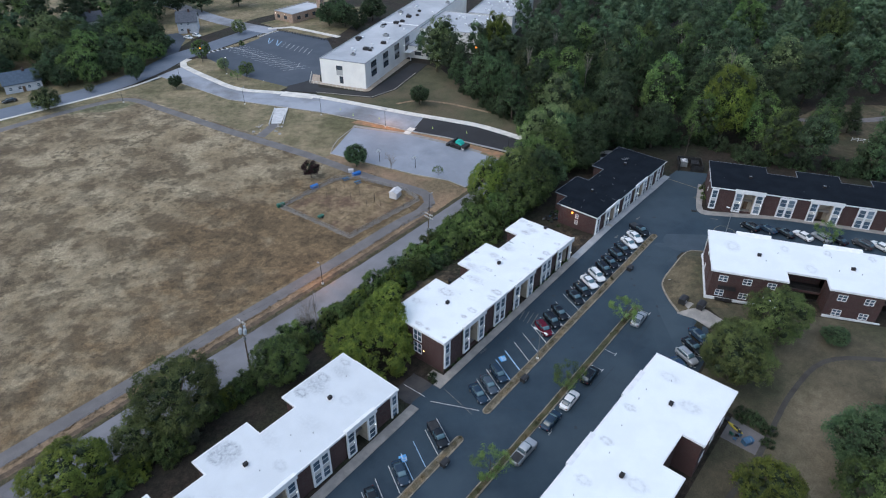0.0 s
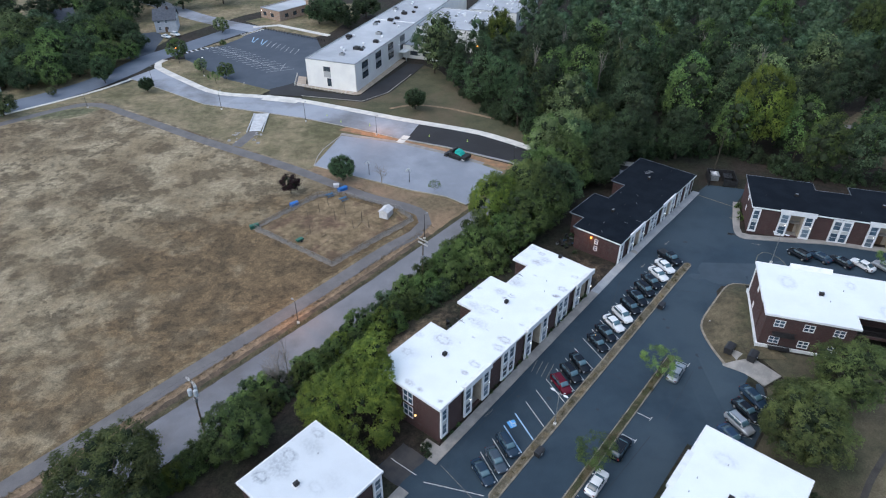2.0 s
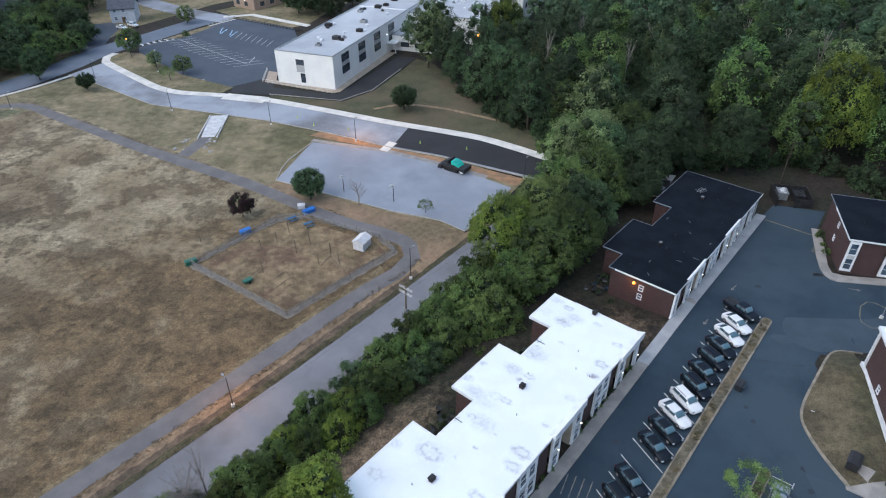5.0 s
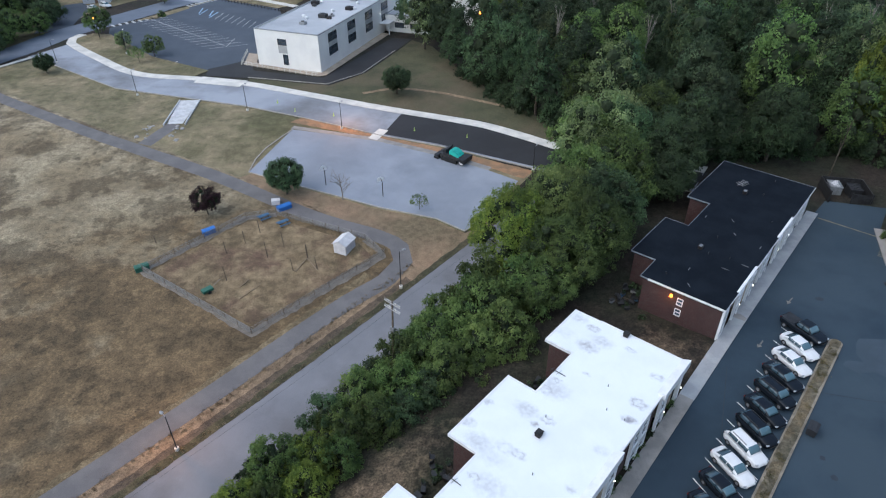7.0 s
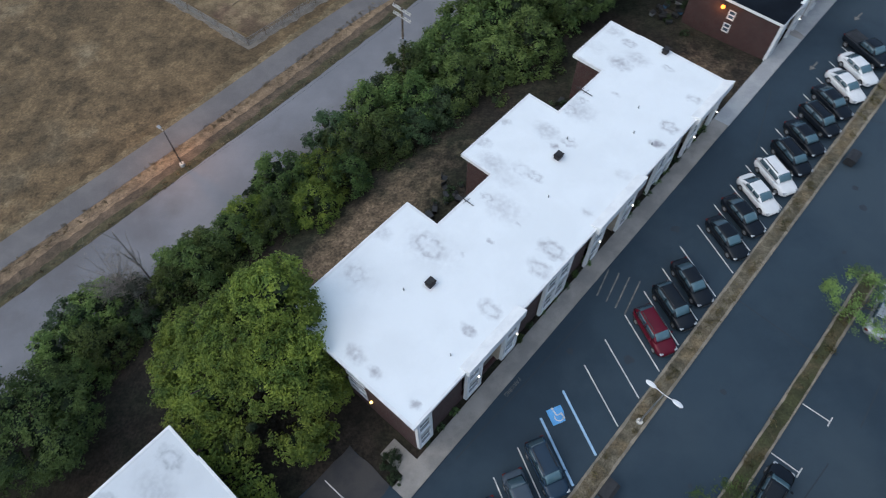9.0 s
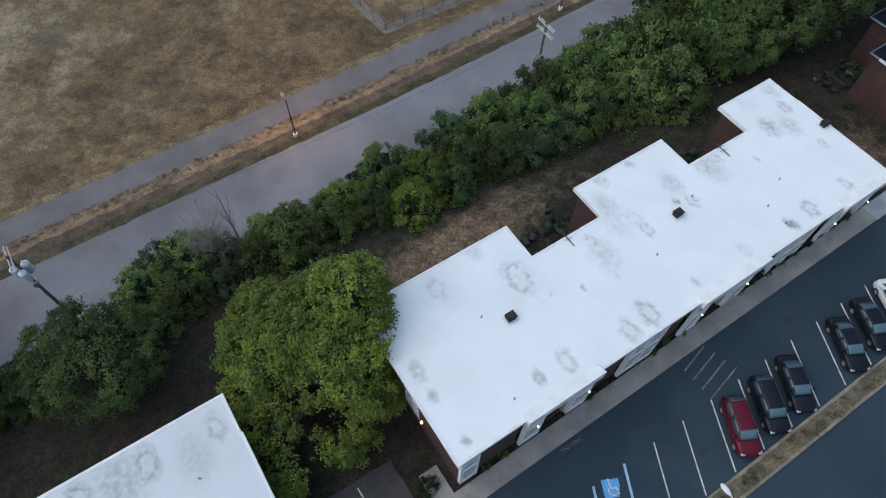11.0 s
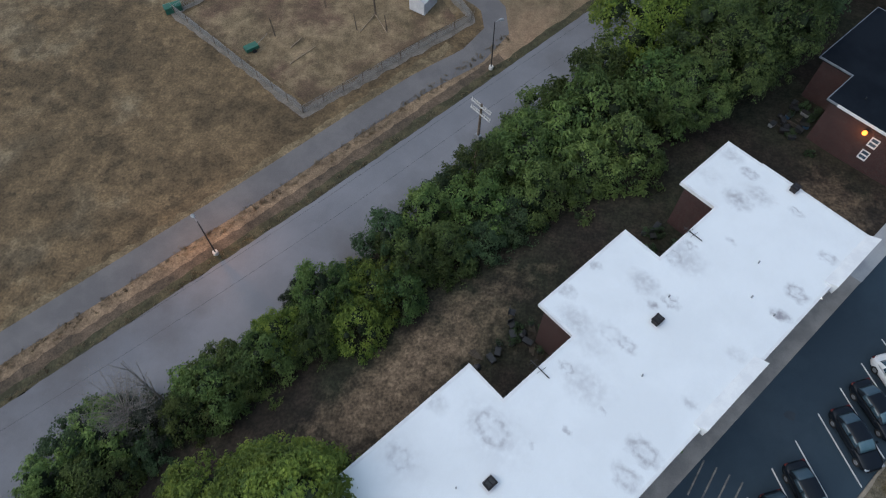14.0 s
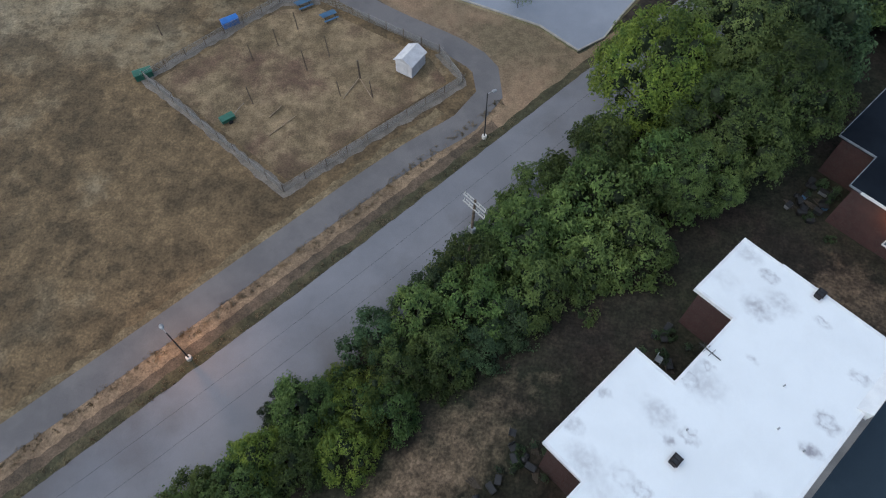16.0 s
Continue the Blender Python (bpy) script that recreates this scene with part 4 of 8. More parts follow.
for a, v, r in ((107.5, 37.2, 0.35), (109.2, 38.6, 0.3), (102, 36.4, 0.22), (84.0, 38.0, 0.25), (76, 36.2, 0.2), (95, 49.0, 0.4), (79, 49.3, 0.3), (104, 30.4, 0.4), (101.5, 29.0, 0.35), (68, 28.0, 0.3), (120, 44.5, 0.5), (90.5, 45.6, 0.45), (81.5, 45.2, 0.4), (135, 45.6, 0.5)):
    c = site(a, v)
    drape("oil_stain", [(c.x + r * rng.uniform(0.7, 1.3) * math.cos(t * 0.524), c.y + r * rng.uniform(0.7, 1.3) * math.sin(t * 0.524)) for t in range(12)], 0.082, SEAM, "dark oil stain on the asphalt", "stain", 1.0)

# school lot markings
def plain_marking(p, q, w, material, label):
    marking(*to_site(*p), *to_site(*q), w, material, label)


for i in range(-1, 14):
    x0, y0 = -88.5 + 2.35 * i, 276.5 - 2.05 * i
    plain_marking((x0 - 5.0, y0 - 1.95), (x0 + 5.0, y0 + 1.95), 0.16, LINE, "white painted line in the school lot")
plain_marking((-91, 278.6), (-59.2, 250.9), 0.16, LINE, "white painted line in the school lot")
plain_marking((-58.0, 257.6), (-58.4, 249.6), 0.16, LINE, "white painted line in the school lot")
for i in range(11):
    x0, y0 = -78 + 2.2 * i, 291.6 - 1.63 * i
    plain_marking((x0, y0), (x0 - 0.8 + (1.6 if i in (0, 2) else 0), y0 - 6.6), 0.16 if i > 3 else 0.36, LINE if i > 3 else LINE_PALEBLUE, "painted line in the school lot")
for i in range(8):
    plain_marking((-100.2 + 1.55 * i, 271.6 + 1.4 * i), (-98.6 + 1.55 * i, 269.9 + 1.4 * i), 0.8, LINE, "white zebra crossing bar")
for i in range(7):
    plain_marking((-84.6 + 1.05 * i, 295.2 + 1.35 * i), (-82.6 + 1.05 * i, 294.2 + 1.35 * i), 0.65, LINE, "white zebra crossing bar")
for x, y in ((-92, 250.6), (-84.5, 244.6), (-77, 238.6), (-70, 234.6)):
    plain_marking((x, y), (x + 2.2, y + 2.4), 0.18, LINE, "white stall end line in the school lot")

# ---- steps down to the field path ----
steps = thing("steps", pose(0, 0, 0), "pale concrete steps down the grass slope", "steps", "", "structure")
STEPSTONE = surface("weathered_step_concrete", (0.58, 0.58, 0.59), (0.46, 0.46, 0.47), 0.8, 0.9, 0.003, 20.0, 0.12, space="World")
sd = (Vector((-54.5, 196.0)) - Vector((-55.6, 209.6))).normalized()
for k in range(11):
    c = Vector((-55.6, 209.0)) + sd * 1.2 * k
    wide = 2.25 - 0.06 * k
    bm = boxes((-wide, wide, -0.6, 0.6, -0.5, 0.12 + 0.06 * (k % 2)), bevel=0.03)
    ob = part("step", bm, STEPSTONE, steps)
    ob.matrix_basis = pose(c.x, c.y, terr(c.x, c.y), 0, 0, math.degrees(math.atan2(sd.y, sd.x)) + 90)
for sx in (-1, 1):
    bm = boxes((-0.14, 0.14, -6.9, 6.9, -0.3, 0.34), bevel=0.03)
    c = Vector((-55.05, 202.6)) + Vector((-sd.y, sd.x)) * sx * 2.25
    ob = part("side_kerb", bm, STEPSTONE, steps)
    ob.matrix_basis = pose(c.x, c.y, terr(c.x, c.y), 0, 0, math.degrees(math.atan2(sd.y, sd.x)) + 90)
drape("steps_path", ribbon([(-54.6, 196.2), (-57.7, 187.0)], 3.2), 0.06, PATHWAY, "short asphalt link to the field path", "path", 2.0)
rock_m = surface("pale_stone", (0.36, 0.35, 0.34), (0.26, 0.25, 0.24), 1.5, 0.9, 0.02, 10.0, 0.2)
rng = random.Random(5)
for k in range(26):
    sx = rng.choice((-1, 1))
    x, y = -56.2 + sx * rng.uniform(2.2, 4.6), 191.5 + rng.uniform(-3.5, 4)
    bm = bmesh.new()
    bmesh.ops.create_icosphere(bm, subdivisions=1, radius=rng.uniform(0.2, 0.55))
    for vtx in bm.verts:
        vtx.co *= 1 + 0.35 * noise.noise(vtx.co * 3 + Vector((k, 0, 0)))
        vtx.co.z *= 0.6
    ob = part("rock", bm, rock_m)
    ob.matrix_basis = pose(x, y, terr(x, y) + 0.1, 0, 0, rng.uniform(0, 360))
    tagged(ob, "pale broken stone lying beside the steps", "rock", "stones by the steps")


# ---- apartment blocks ----
def lattice(bm, xs, zs, solid, y0, y1, m=Matrix()):
    """A plate with openings, in one piece: cells of a grid, with faces round every hole."""
    made = {}

    def vert(i, j, k):
        if (i, j, k) not in made:
            made[i, j, k] = bm.verts.new(m @ Vector((xs[i], (y0, y1)[k], zs[j])))
        return made[i, j, k]

    nx, nz = len(xs) - 1, len(zs) - 1
    full = lambda i, j: 0 <= i < nx and 0 <= j < nz and solid((xs[i] + xs[i + 1]) / 2, (zs[j] + zs[j + 1]) / 2)
    for i in range(nx):
        for j in range(nz):
            if not full(i, j):
                continue
            bm.faces.new([vert(i, j, 0), vert(i + 1, j, 0), vert(i + 1, j + 1, 0), vert(i, j + 1, 0)])
            bm.faces.new([vert(i, j, 1), vert(i, j + 1, 1), vert(i + 1, j + 1, 1), vert(i + 1, j, 1)])
            for (di, dj), (p, q) in (((-1, 0), ((i, j), (i, j + 1))), ((1, 0), ((i + 1, j), (i + 1, j + 1))), ((0, -1), ((i, j), (i + 1, j))), ((0, 1), ((i, j + 1), (i + 1, j + 1)))):
                if not full(i + di, j + dj):
                    bm.faces.new([vert(*p, 0), vert(*q, 0), vert(*q, 1), vert(*p, 1)])
    return bm


def run_matrix(p, q):
    p, q = Vector(p), Vector(q)
    return pose(p.x, p.y, 0, 0, 0, math.degrees(math.atan2((q - p).y, (q - p).x)))


def wall_run(parent, material, p, q, z0, z1, thick, holes=(), trim=0.0):
    """A wall from p to q (thickness to the left), with rectangular holes (s0, s1, h0, h1) through it."""
    length = (Vector(q) - Vector(p)).length
    ss = sorted({trim, length, *[max(trim, min(length, x)) for h in holes for x in h[:2]]})
    zs = sorted({z0, z1, *[max(z0, min(z1, x)) for h in holes for x in h[2:]]})
    bm = lattice(bmesh.new(), ss, zs, lambda x, z: not any(h[0] < x < h[1] and h[2] < z < h[3] for h in holes), 0, thick, run_matrix(p, q))
    return part("wall", bm, material, parent)


def bay(parent, x0, x1, z0, z1, cols, y=0.0):
    """A full-height white window bay: frame, one large pane to each opening on two floors, grey panels between the floors."""
    h, w = z1 - z0, (x1 - x0 - 0.16) / cols
    xs, open_x = [x0], []
    for c in range(cols):
        l, r = x0 + 0.08 + (c + 0.13) * w, x0 + 0.08 + (c + 0.87) * w
        xs += [l, r]
        open_x.append((l, r))
    zs, floors = [z0], [(z0 + r0 * h, z0 + r1 * h) for r0, r1 in ((0.07, 0.42), (0.57, 0.92))]
    for lo, hi in floors:
        zs += [lo, hi]
    fr = lattice(bmesh.new(), xs + [x1], zs + [z1], lambda x, z: not (any(a < x < b for a, b in open_x) and any(a < z < b for a, b in floors)), y, y + 0.3)
    win = part("window", fr, WHITE, parent, "white full-height window bay")
    for k, (l, r) in enumerate(open_x):
        part("spandrel_panel", boxes((l, r, y - 0.02, y + 0.02, floors[0][1] + 0.1, floors[1][0] - 0.1)), PALE_PANEL, win, "pale grey panel between the floors")
        for f, (lo, hi) in enumerate(floors):
            part("pane", boxes((l - 0.02, r + 0.02, y + 0.13, y + 0.16, lo - 0.02, hi + 0.02)), CURTAIN_GLASS if (k + f + int(3 * x0)) % 3 else SKY_TINT_GLASS, win)
            part("meeting_rail", boxes((l, r, y + 0.08, y + 0.12, lo + 0.5 * (hi - lo) - 0.025, lo + 0.5 * (hi - lo) + 0.025)), WHITE, win)
    return win


def sash(parent, material, glass, p, q, s0, s1, h0, h1, bars):
    """A framed window set in a wall that runs from p to q."""
    w, h = s1 - s0, h1 - h0
    xs = [0, 0.1, w - 0.1, w] if not bars else [0, 0.1, w / 2 - 0.05, w / 2 + 0.05, w - 0.1, w]
    zs = [0, 0.1, h / 2 - 0.04, h / 2 + 0.04, h - 0.1, h]
    fr = lattice(bmesh.new(), xs, zs, lambda x, z: x < 0.1 or x > w - 0.1 or z < 0.1 or z > h - 0.1 or abs(z - h / 2) < 0.04 or (bars and abs(x - w / 2) < 0.05), -0.05, 0.16)
    win = part("window", fr, material, parent)
    win.matrix_basis = run_matrix(p, q) @ pose(s0, 0, h0)
    part("pane", boxes((0.08, w - 0.08, 0.06, 0.085, 0.08, h - 0.08)), glass, win)


def small_window(parent, p, q, s0, s1, h0, h1):
    sash(parent, WHITE, CURTAIN_GLASS, p, q, s0, s1, h0, h1, s1 - s0 > 1.3)


DULLTRIM = surface("dull_trim", (0.20, 0.22, 0.25), (0.14, 0.155, 0.18), 1.2, 0.7, 0.001, 30.0, 0.15)
STUCCO = surface("cream_stucco", (0.42, 0.36, 0.29), (0.35, 0.30, 0.24), 1.0, 0.8, 0.002, 20.0, 0.1)
BACK_A = [(0, 13.75), (20.7, 30.6), (37.7, 44.4)]
BACK_B = [(0, 6.7), (13.8, 23.7), (30.6, 44.4)]
BACK_K = [(4.4, 15.2), (23.0, 38.3)]


def apartment(m, zg, zr, length, depth, back, bays, porches, roof_mat, label, vents, front=True, black=False, seed=0):
    """A two-storey block: front at y = 0, stepped back side, flat roof at zr; all heights above the base zg."""
    H = zr - zg
    home = thing("apartment_building", m, label, "apartment building", "apartment blocks")
    notch = depth - 3.4
    outline = [(0, 0), (length, 0)]
    marks = sorted({0.0, length, *[s for b in back for s in b]})
    pts = []
    for s0, s1 in zip(marks, marks[1:]):
        deep = depth if any(b[0] <= (s0 + s1) / 2 <= b[1] for b in back) else notch
        pts += [(s0, deep), (s1, deep)]
    clean = []
    for p in pts[::-1]:
        if not clean or clean[-1] != p:
            clean.append(p)
    outline += clean
    roof_top = bmesh.new()
    prism(roof_top, inset_poly(outline, 0.05 if black else 0.16), H - 0.34, H - 0.06)
    roof = part("roof", roof_top, roof_mat, home, "flat black membrane roof" if black else "flat white coated roof")
    rim = bmesh.new()
    inner, lip = inset_poly(outline, 0.07 if black else 0.22), outline
    ring = [[rim.verts.new((x, y, z)) for x, y in pl] for pl, z in ((lip, H - (0.22 if black else 0.40)), (lip, H - 0.025), (inner, H - 0.025), (inner, H - 0.07))]
    ring.append([rim.verts.new((x, y, H - (0.22 if black else 0.40))) for x, y in inset_poly(outline, 0.5)])
    n = len(outline)
    for a, b in ((ring[0], ring[1]), (ring[1], ring[2]), (ring[2], ring[3]), (ring[0], ring[4])):
        for i in range(n):
            rim.faces.new((a[i], a[(i + 1) % n], b[(i + 1) % n], b[i]))
    part("fascia", rim, DULLTRIM if black else WHITE, roof, "thin dull roof edge trim" if black else "white roof edge trim")
    if black:
        part("front_trim", boxes((0.0, length, -0.03, -0.004, H - 0.26, H + 0.035), (-0.03, -0.004, 0.0, notch * 0.9, H - 0.26, H + 0.035)), WHITE, roof, "white front roof trim")
    w = inset_poly(outline, 0.42)
    # front wall between the bays
    opens = [(x0, x1) for x0, x1, _ in bays] + [(p0, p1) for p0, p1 in porches]
    wall_run(home, BRICK, w[0], w[1], -1.5, H - 0.4, 0.25, [(x0 - 0.42, x1 - 0.42, 0.12, H - 0.42) for x0, x1 in opens], 0.25)
    holes_for = []
    for i in range(1, n):
        p, q = w[i], w[(i + 1) % n]
        ln = (Vector(q) - Vector(p)).length
        hs = []
        if ln > 9:
            k = max(2, int(ln / 4.2))
            for j in range(k):
                s = (j + 0.5) * ln / k
                hs += [(s - 0.8, s + 0.8, 0.9, 2.3), (s - 0.8, s + 0.8, H - 2.6, H - 1.2)]
        elif ln > 5:
            hs += [(ln * 0.5 - 0.5, ln * 0.5 + 0.5, 0.9, 2.2), (ln * 0.5 - 0.5, ln * 0.5 + 0.5, H - 2.6, H - 1.3)]
        if seed == 6 and 5 < ln < 9 and min(p[1], q[1]) < notch + 0.5 and abs(p[1] - q[1]) < 0.1:
            hs = [(0.35, ln - 0.35, 0.1, 2.5), (0.35, ln - 0.35, 3.0, H - 0.8)]
            x0, x1 = sorted((p[0], q[0]))
            rec = part("recess_wall", boxes((x0, x1, p[1] - 3.2, p[1] - 3.0, 0.0, H - 0.4)), BRICK, home, "brick wall deep in the balcony recess")
            part("deck", boxes((x0 + 0.05, x1 - 0.05, p[1] - 2.98, p[1] - 0.3, 2.6, 2.8)), DARKMETAL, rec)
            part("door", boxes((x0 + 1.2, x0 + 2.9, p[1] - 2.98, p[1] - 2.9, 0.05, 2.1), bevel=0.01), CURTAIN_GLASS, rec)
            for z in (0.1, 3.0):
                bm = boxes((x0 + 0.4, x1 - 0.4, p[1] - 0.16, p[1] - 0.1, z + 0.95, z + 1.02))
                for k in range(int((x1 - x0 - 0.8) / 0.3)):
                    box(bm, x0 + 0.4 + 0.3 * k, x0 + 0.44 + 0.3 * k, p[1] - 0.15, p[1] - 0.11, z, z + 0.95)
                part("balcony_rail", bm, DARKMETAL, rec, "dark plain balcony rail")
        if i == 1 or i == n - 1:
            s = ln * 0.5
            hs = [(s - 0.4, s + 0.4, 1.0, 2.1), (s - 0.4, s + 0.4, H - 2.4, H - 1.3)]
            if seed == 1 and i == n - 1:
                hs = [(ln - 7.3, ln - 5.3, 0.15, 2.6), (ln - 7.3, ln - 5.3, 3.1, H - 0.9)]
        e1, e2 = Vector(p) - Vector(w[i - 1]), Vector(q) - Vector(p)
        wall_run(home, BRICK, p, q, -1.5, H - 0.4, 0.25, hs, 0.25 if e1.x * e2.y - e1.y * e2.x > 0 else 0.0)
        holes_for.append((p, q, hs))
    for p, q, hs in holes_for:
        for h in hs:
            if h[1] - h[0] < 4:
                small_window(home, p, q, *h)
    base = bmesh.new()
    prism(base, inset_poly(outline, 0.5), -0.2, 0.05)
    part("floor_slab", base, CONCRETE, home)
    for x0, x1, cols in bays:
        bay(home, x0, x1, 0.0, H - 0.41, cols, 0.03)
    for p0, p1 in porches:
        lift, back_y, fore = (0.02, 0.3, 0.0) if seed == 3 else (0.04, 0.6, -0.25) if seed == 4 else (0.45, 0.62, -0.34)
        pm = bmesh.new()
        hood = [(p0 - 0.15, fore, H - 0.62), (p1 + 0.15, fore, H - 0.62), (p1 + 0.15, 0.5, H - 0.42), (p0 - 0.15, 0.5, H - 0.42)]
        top = [(p0 - 0.15, fore, H + lift), (p1 + 0.15, fore, H + lift), (p1 + 0.15, back_y, H - 0.02), (p0 - 0.15, back_y, H - 0.02)]
        lo, up = [pm.verts.new(c) for c in hood], [pm.verts.new(c) for c in top]
        pm.faces.new(lo[::-1])
        pm.faces.new(up)
        for i in range(4):
            pm.faces.new((lo[i], lo[(i + 1) % 4], up[(i + 1) % 4], up[i]))
        porch = part("porch", pm, WHITE, home, "white porch hood over the entrance")
        bay(home, p0, p0 + 1.85, 0.0, H - 0.45, 1, -0.1)
        if p1 > length - 1.0:
            part("corner_post", boxes((p1 - 0.75, p1 - 0.1, -0.06, 0.3, 0.0, H - 0.63), bevel=0.02), WHITE, home, "white corner post of the end porch")
        else:
            bay(home, p1 - 1.85, p1, 0.0, H - 0.45, 1, -0.1)
        for cheek in ((p0 + 1.85, p0 + 2.0, 0.2, 2.4, 0, H - 0.4), (p1 - 2.0, p1 - 1.85, 0.2, 2.4, 0, H - 0.4), (p0 + 2.0, p1 - 2.0, 2.3, 2.5, 0, H - 0.4)):
            part("recess_wall", boxes(cheek), STUCCO, porch, "cream recess behind the entrance")
        xm = (p0 + p1) / 2
        part("door", boxes((xm - 0.5, xm + 0.5, 2.22, 2.3, 0.05, 2.1), bevel=0.01), DOOR, porch, "brown entrance door")
        part("stair_landing", boxes((p0 + 2.0, p1 - 2.0, 1.2, 2.3, 2.6, 2.75)), CONCRETE, porch)
        for xl in (p0 + 1.3, p1 - 0.3):
            lb = bmesh.new()
            bmesh.ops.create_uvsphere(lb, u_segments=10, v_segments=6, radius=0.075, matrix=Matrix.Translation((xl, -0.2, 0.47 * H)))
            part("porch_light", lb, LAMP_WHITE, porch, "lit white porch light")
    for i, (vx, vy) in enumerate(vents):
        vb = boxes((vx - 0.34, vx + 0.34, vy - 0.27, vy + 0.27, H - 0.1, H + 0.36), (vx - 0.4, vx + 0.4, vy - 0.33, vy + 0.33, H + 0.36, H + 0.42), bevel=0.02)
        v = part("roof_vent", vb, VENT, roof, "dark metal roof vent")
        part("vent_cap", boxes((vx - 0.27, vx - 0.03, vy - 0.2, vy + 0.2, H + 0.42, H + 0.5), (vx + 0.04, vx + 0.27, vy - 0.2, vy + 0.2, H + 0.42, H + 0.47)), METAL if black else DARKMETAL, v)
        part("flashing", boxes((vx - 0.55, vx + 0.55, vy - 0.46, vy + 0.46, H - 0.07, H - 0.045)), BLACKROOF if black else WHITE, v)
    r = random.Random(seed)
    for k in range(7):
        px, py = r.uniform(2, length - 2), r.uniform(1.5, notch - 1)
        pb = bmesh.new()
        rod(pb, (px, py, H - 0.08), (px, py, H + 0.22), 0.06, 0.06, 8)
        part("vent_pipe", pb, DARKMETAL if black else METAL, roof)
    if seed == 1:
        lb = bmesh.new()
        bmesh.ops.create_uvsphere(lb, u_segments=10, v_segments=6, radius=0.13, matrix=Matrix.Translation((0.24, 5.1, 1.5)))
        part("porch_light", lb, LAMP_WARM, home, "lit amber light beside the end door")
    # downpipes
    for px in (outline[0][0] + 0.5, outline[1][0] - 0.5):
        pb = bmesh.new()
        rod(pb, (px, 0.32, 0.1), (px, 0.32, H - 0.4), 0.05, 0.05, 6)
        part("downpipe", pb, WHITE, home)
    return home


STAINS_B2 = [(6.0, 11.9, 1.35, 0.7), (11.7, 9.3, 2.0, 0.9), (10.6, 1.9, 1.2, 0.8), (18.1, 1.6, 1.4, 1.0), (16.0, 1.3, 1.3, 0.8), (18.6, 8.8, 0.75, 0.9), (22.9, 8.5, 1.2, 0.45), (23.1, 7.2, 0.9, 0.8), (28.2, 7.2, 0.9, 1.0), (42.7, 10.3, 0.95, 1.0), (42.3, 5.5, 0.75, 0.9), (40.3, 1.5, 0.9, 0.8), (35.7, 1.4, 1.15, 1.0), (31.5, 9.6, 1.3, 0.9), (33.2, 9.3, 0.7, 0.8),
             (8.2, 2.1, 0.65, -1.6), (1.3, 7.1, 0.9, -1.5), (1.2, 5.0, 0.6, -1.4), (10.2, 13.1, 1.0, -0.7), (18.7, 7.2, 1.9, -0.75), (21.8, 10.8, 1.5, -0.9), (21.2, 8.8, 1.5, -0.5), (27.0, 8.0, 0.5, -1.8), (28.0, 9.5, 1.3, -0.9), (23.1, 13.0, 0.8, -1.1), (26.4, 13.1, 0.55, -1.1), (43.3, 12.6, 1.1, -0.9), (39.7, 9.4, 1.2, -1.4), (41.4, 8.5, 1.3, -0.9), (33.2, 1.2, 0.7, -1.9), (32.0, 9.0, 1.9, -0.8), (23.0, 1.6, 0.6, -1.0), (28.3, 1.5, 0.8, -0.7), (15.4, 5.8, 0.32, -1.2), (18.1, 5.2, 0.36, -1.4), (13.0, 6.8, 0.28, -1.6), (6.0, 11.7, 2.1, -0.35), (11.7, 9.0, 2.8, -0.4), (36.0, 7.4, 0.4, -1.2), (1.4, 1.2, 0.5, -1.4), (40.0, 12.5, 1.3, -0.4)]
WHITEROOF = roof_material("white_roof_coating", (0.76, 0.79, 0.81), (0.22, 0.205, 0.235), STAINS_B2, 3.0)
WHITEROOF_B = roof_material("white_roof_coating_two", (0.6, 0.63, 0.66), (0.1, 0.12, 0.16), [(36.0, 11.5, 2.6, -1.0), (17.8, 11.4, 3.0, -1.0), (41.0, 10.5, 2.0, -0.6), (30.0, 6.0, 2.5, -0.3), (24.0, 8.0, 2.2, -0.35), (12.0, 5.0, 2.6, -0.3), (39.0, 4.0, 2.2, -0.3), (33.4, 12.0, 1.7, 1.0), (38.0, 11.8, 1.7, 0.9), (43.0, 11.6, 1.4, 0.7), (19.0, 11.1, 2.2, 1.0), (16.6, 11.6, 1.9, 1.0), (10, 8, 1.4, 0.4), (22, 3, 1.5, 0.4), (37, 5, 1.6, 0.3)], 9.0)
WHITEROOF_C = roof_material("white_roof_coating_three", (0.75, 0.78, 0.80), (0.18, 0.18, 0.20), [(4, 4, 1.8, 0.4), (8, 9, 2.0, 0.5), (14, 2, 1.2, 0.6), (22, 2.2, 1.3, 0.6), (30, 3, 1.4, 0.5), (26, 9, 2, 0.4), (40, 5, 2.4, 0.45)], 17.0)


def on_site(a, v, z, turn=50):
    p = site(a, v, z)
    return pose(p.x, p.y, p.z, 0, 0, turn)


BAYS = [(0.35, 1.9, 1), (15.6, 19.2, 2), (32.4, 36.0, 2), (39.2, 41.2, 1)]
PORCH = [(5.7, 12.1), (22.2, 29.0)]
apartment(on_site(64.2, 53.2, 4.55), 4.55, 11.1, 44.5, 13.6, BACK_A, BAYS[:3], PORCH + [(38.3, 44.3)], WHITEROOF, "two-storey brick apartment block with a white flat roof", [(9.2, 6.8), (26.1, 6.9), (44.0, 6.9)], seed=1)
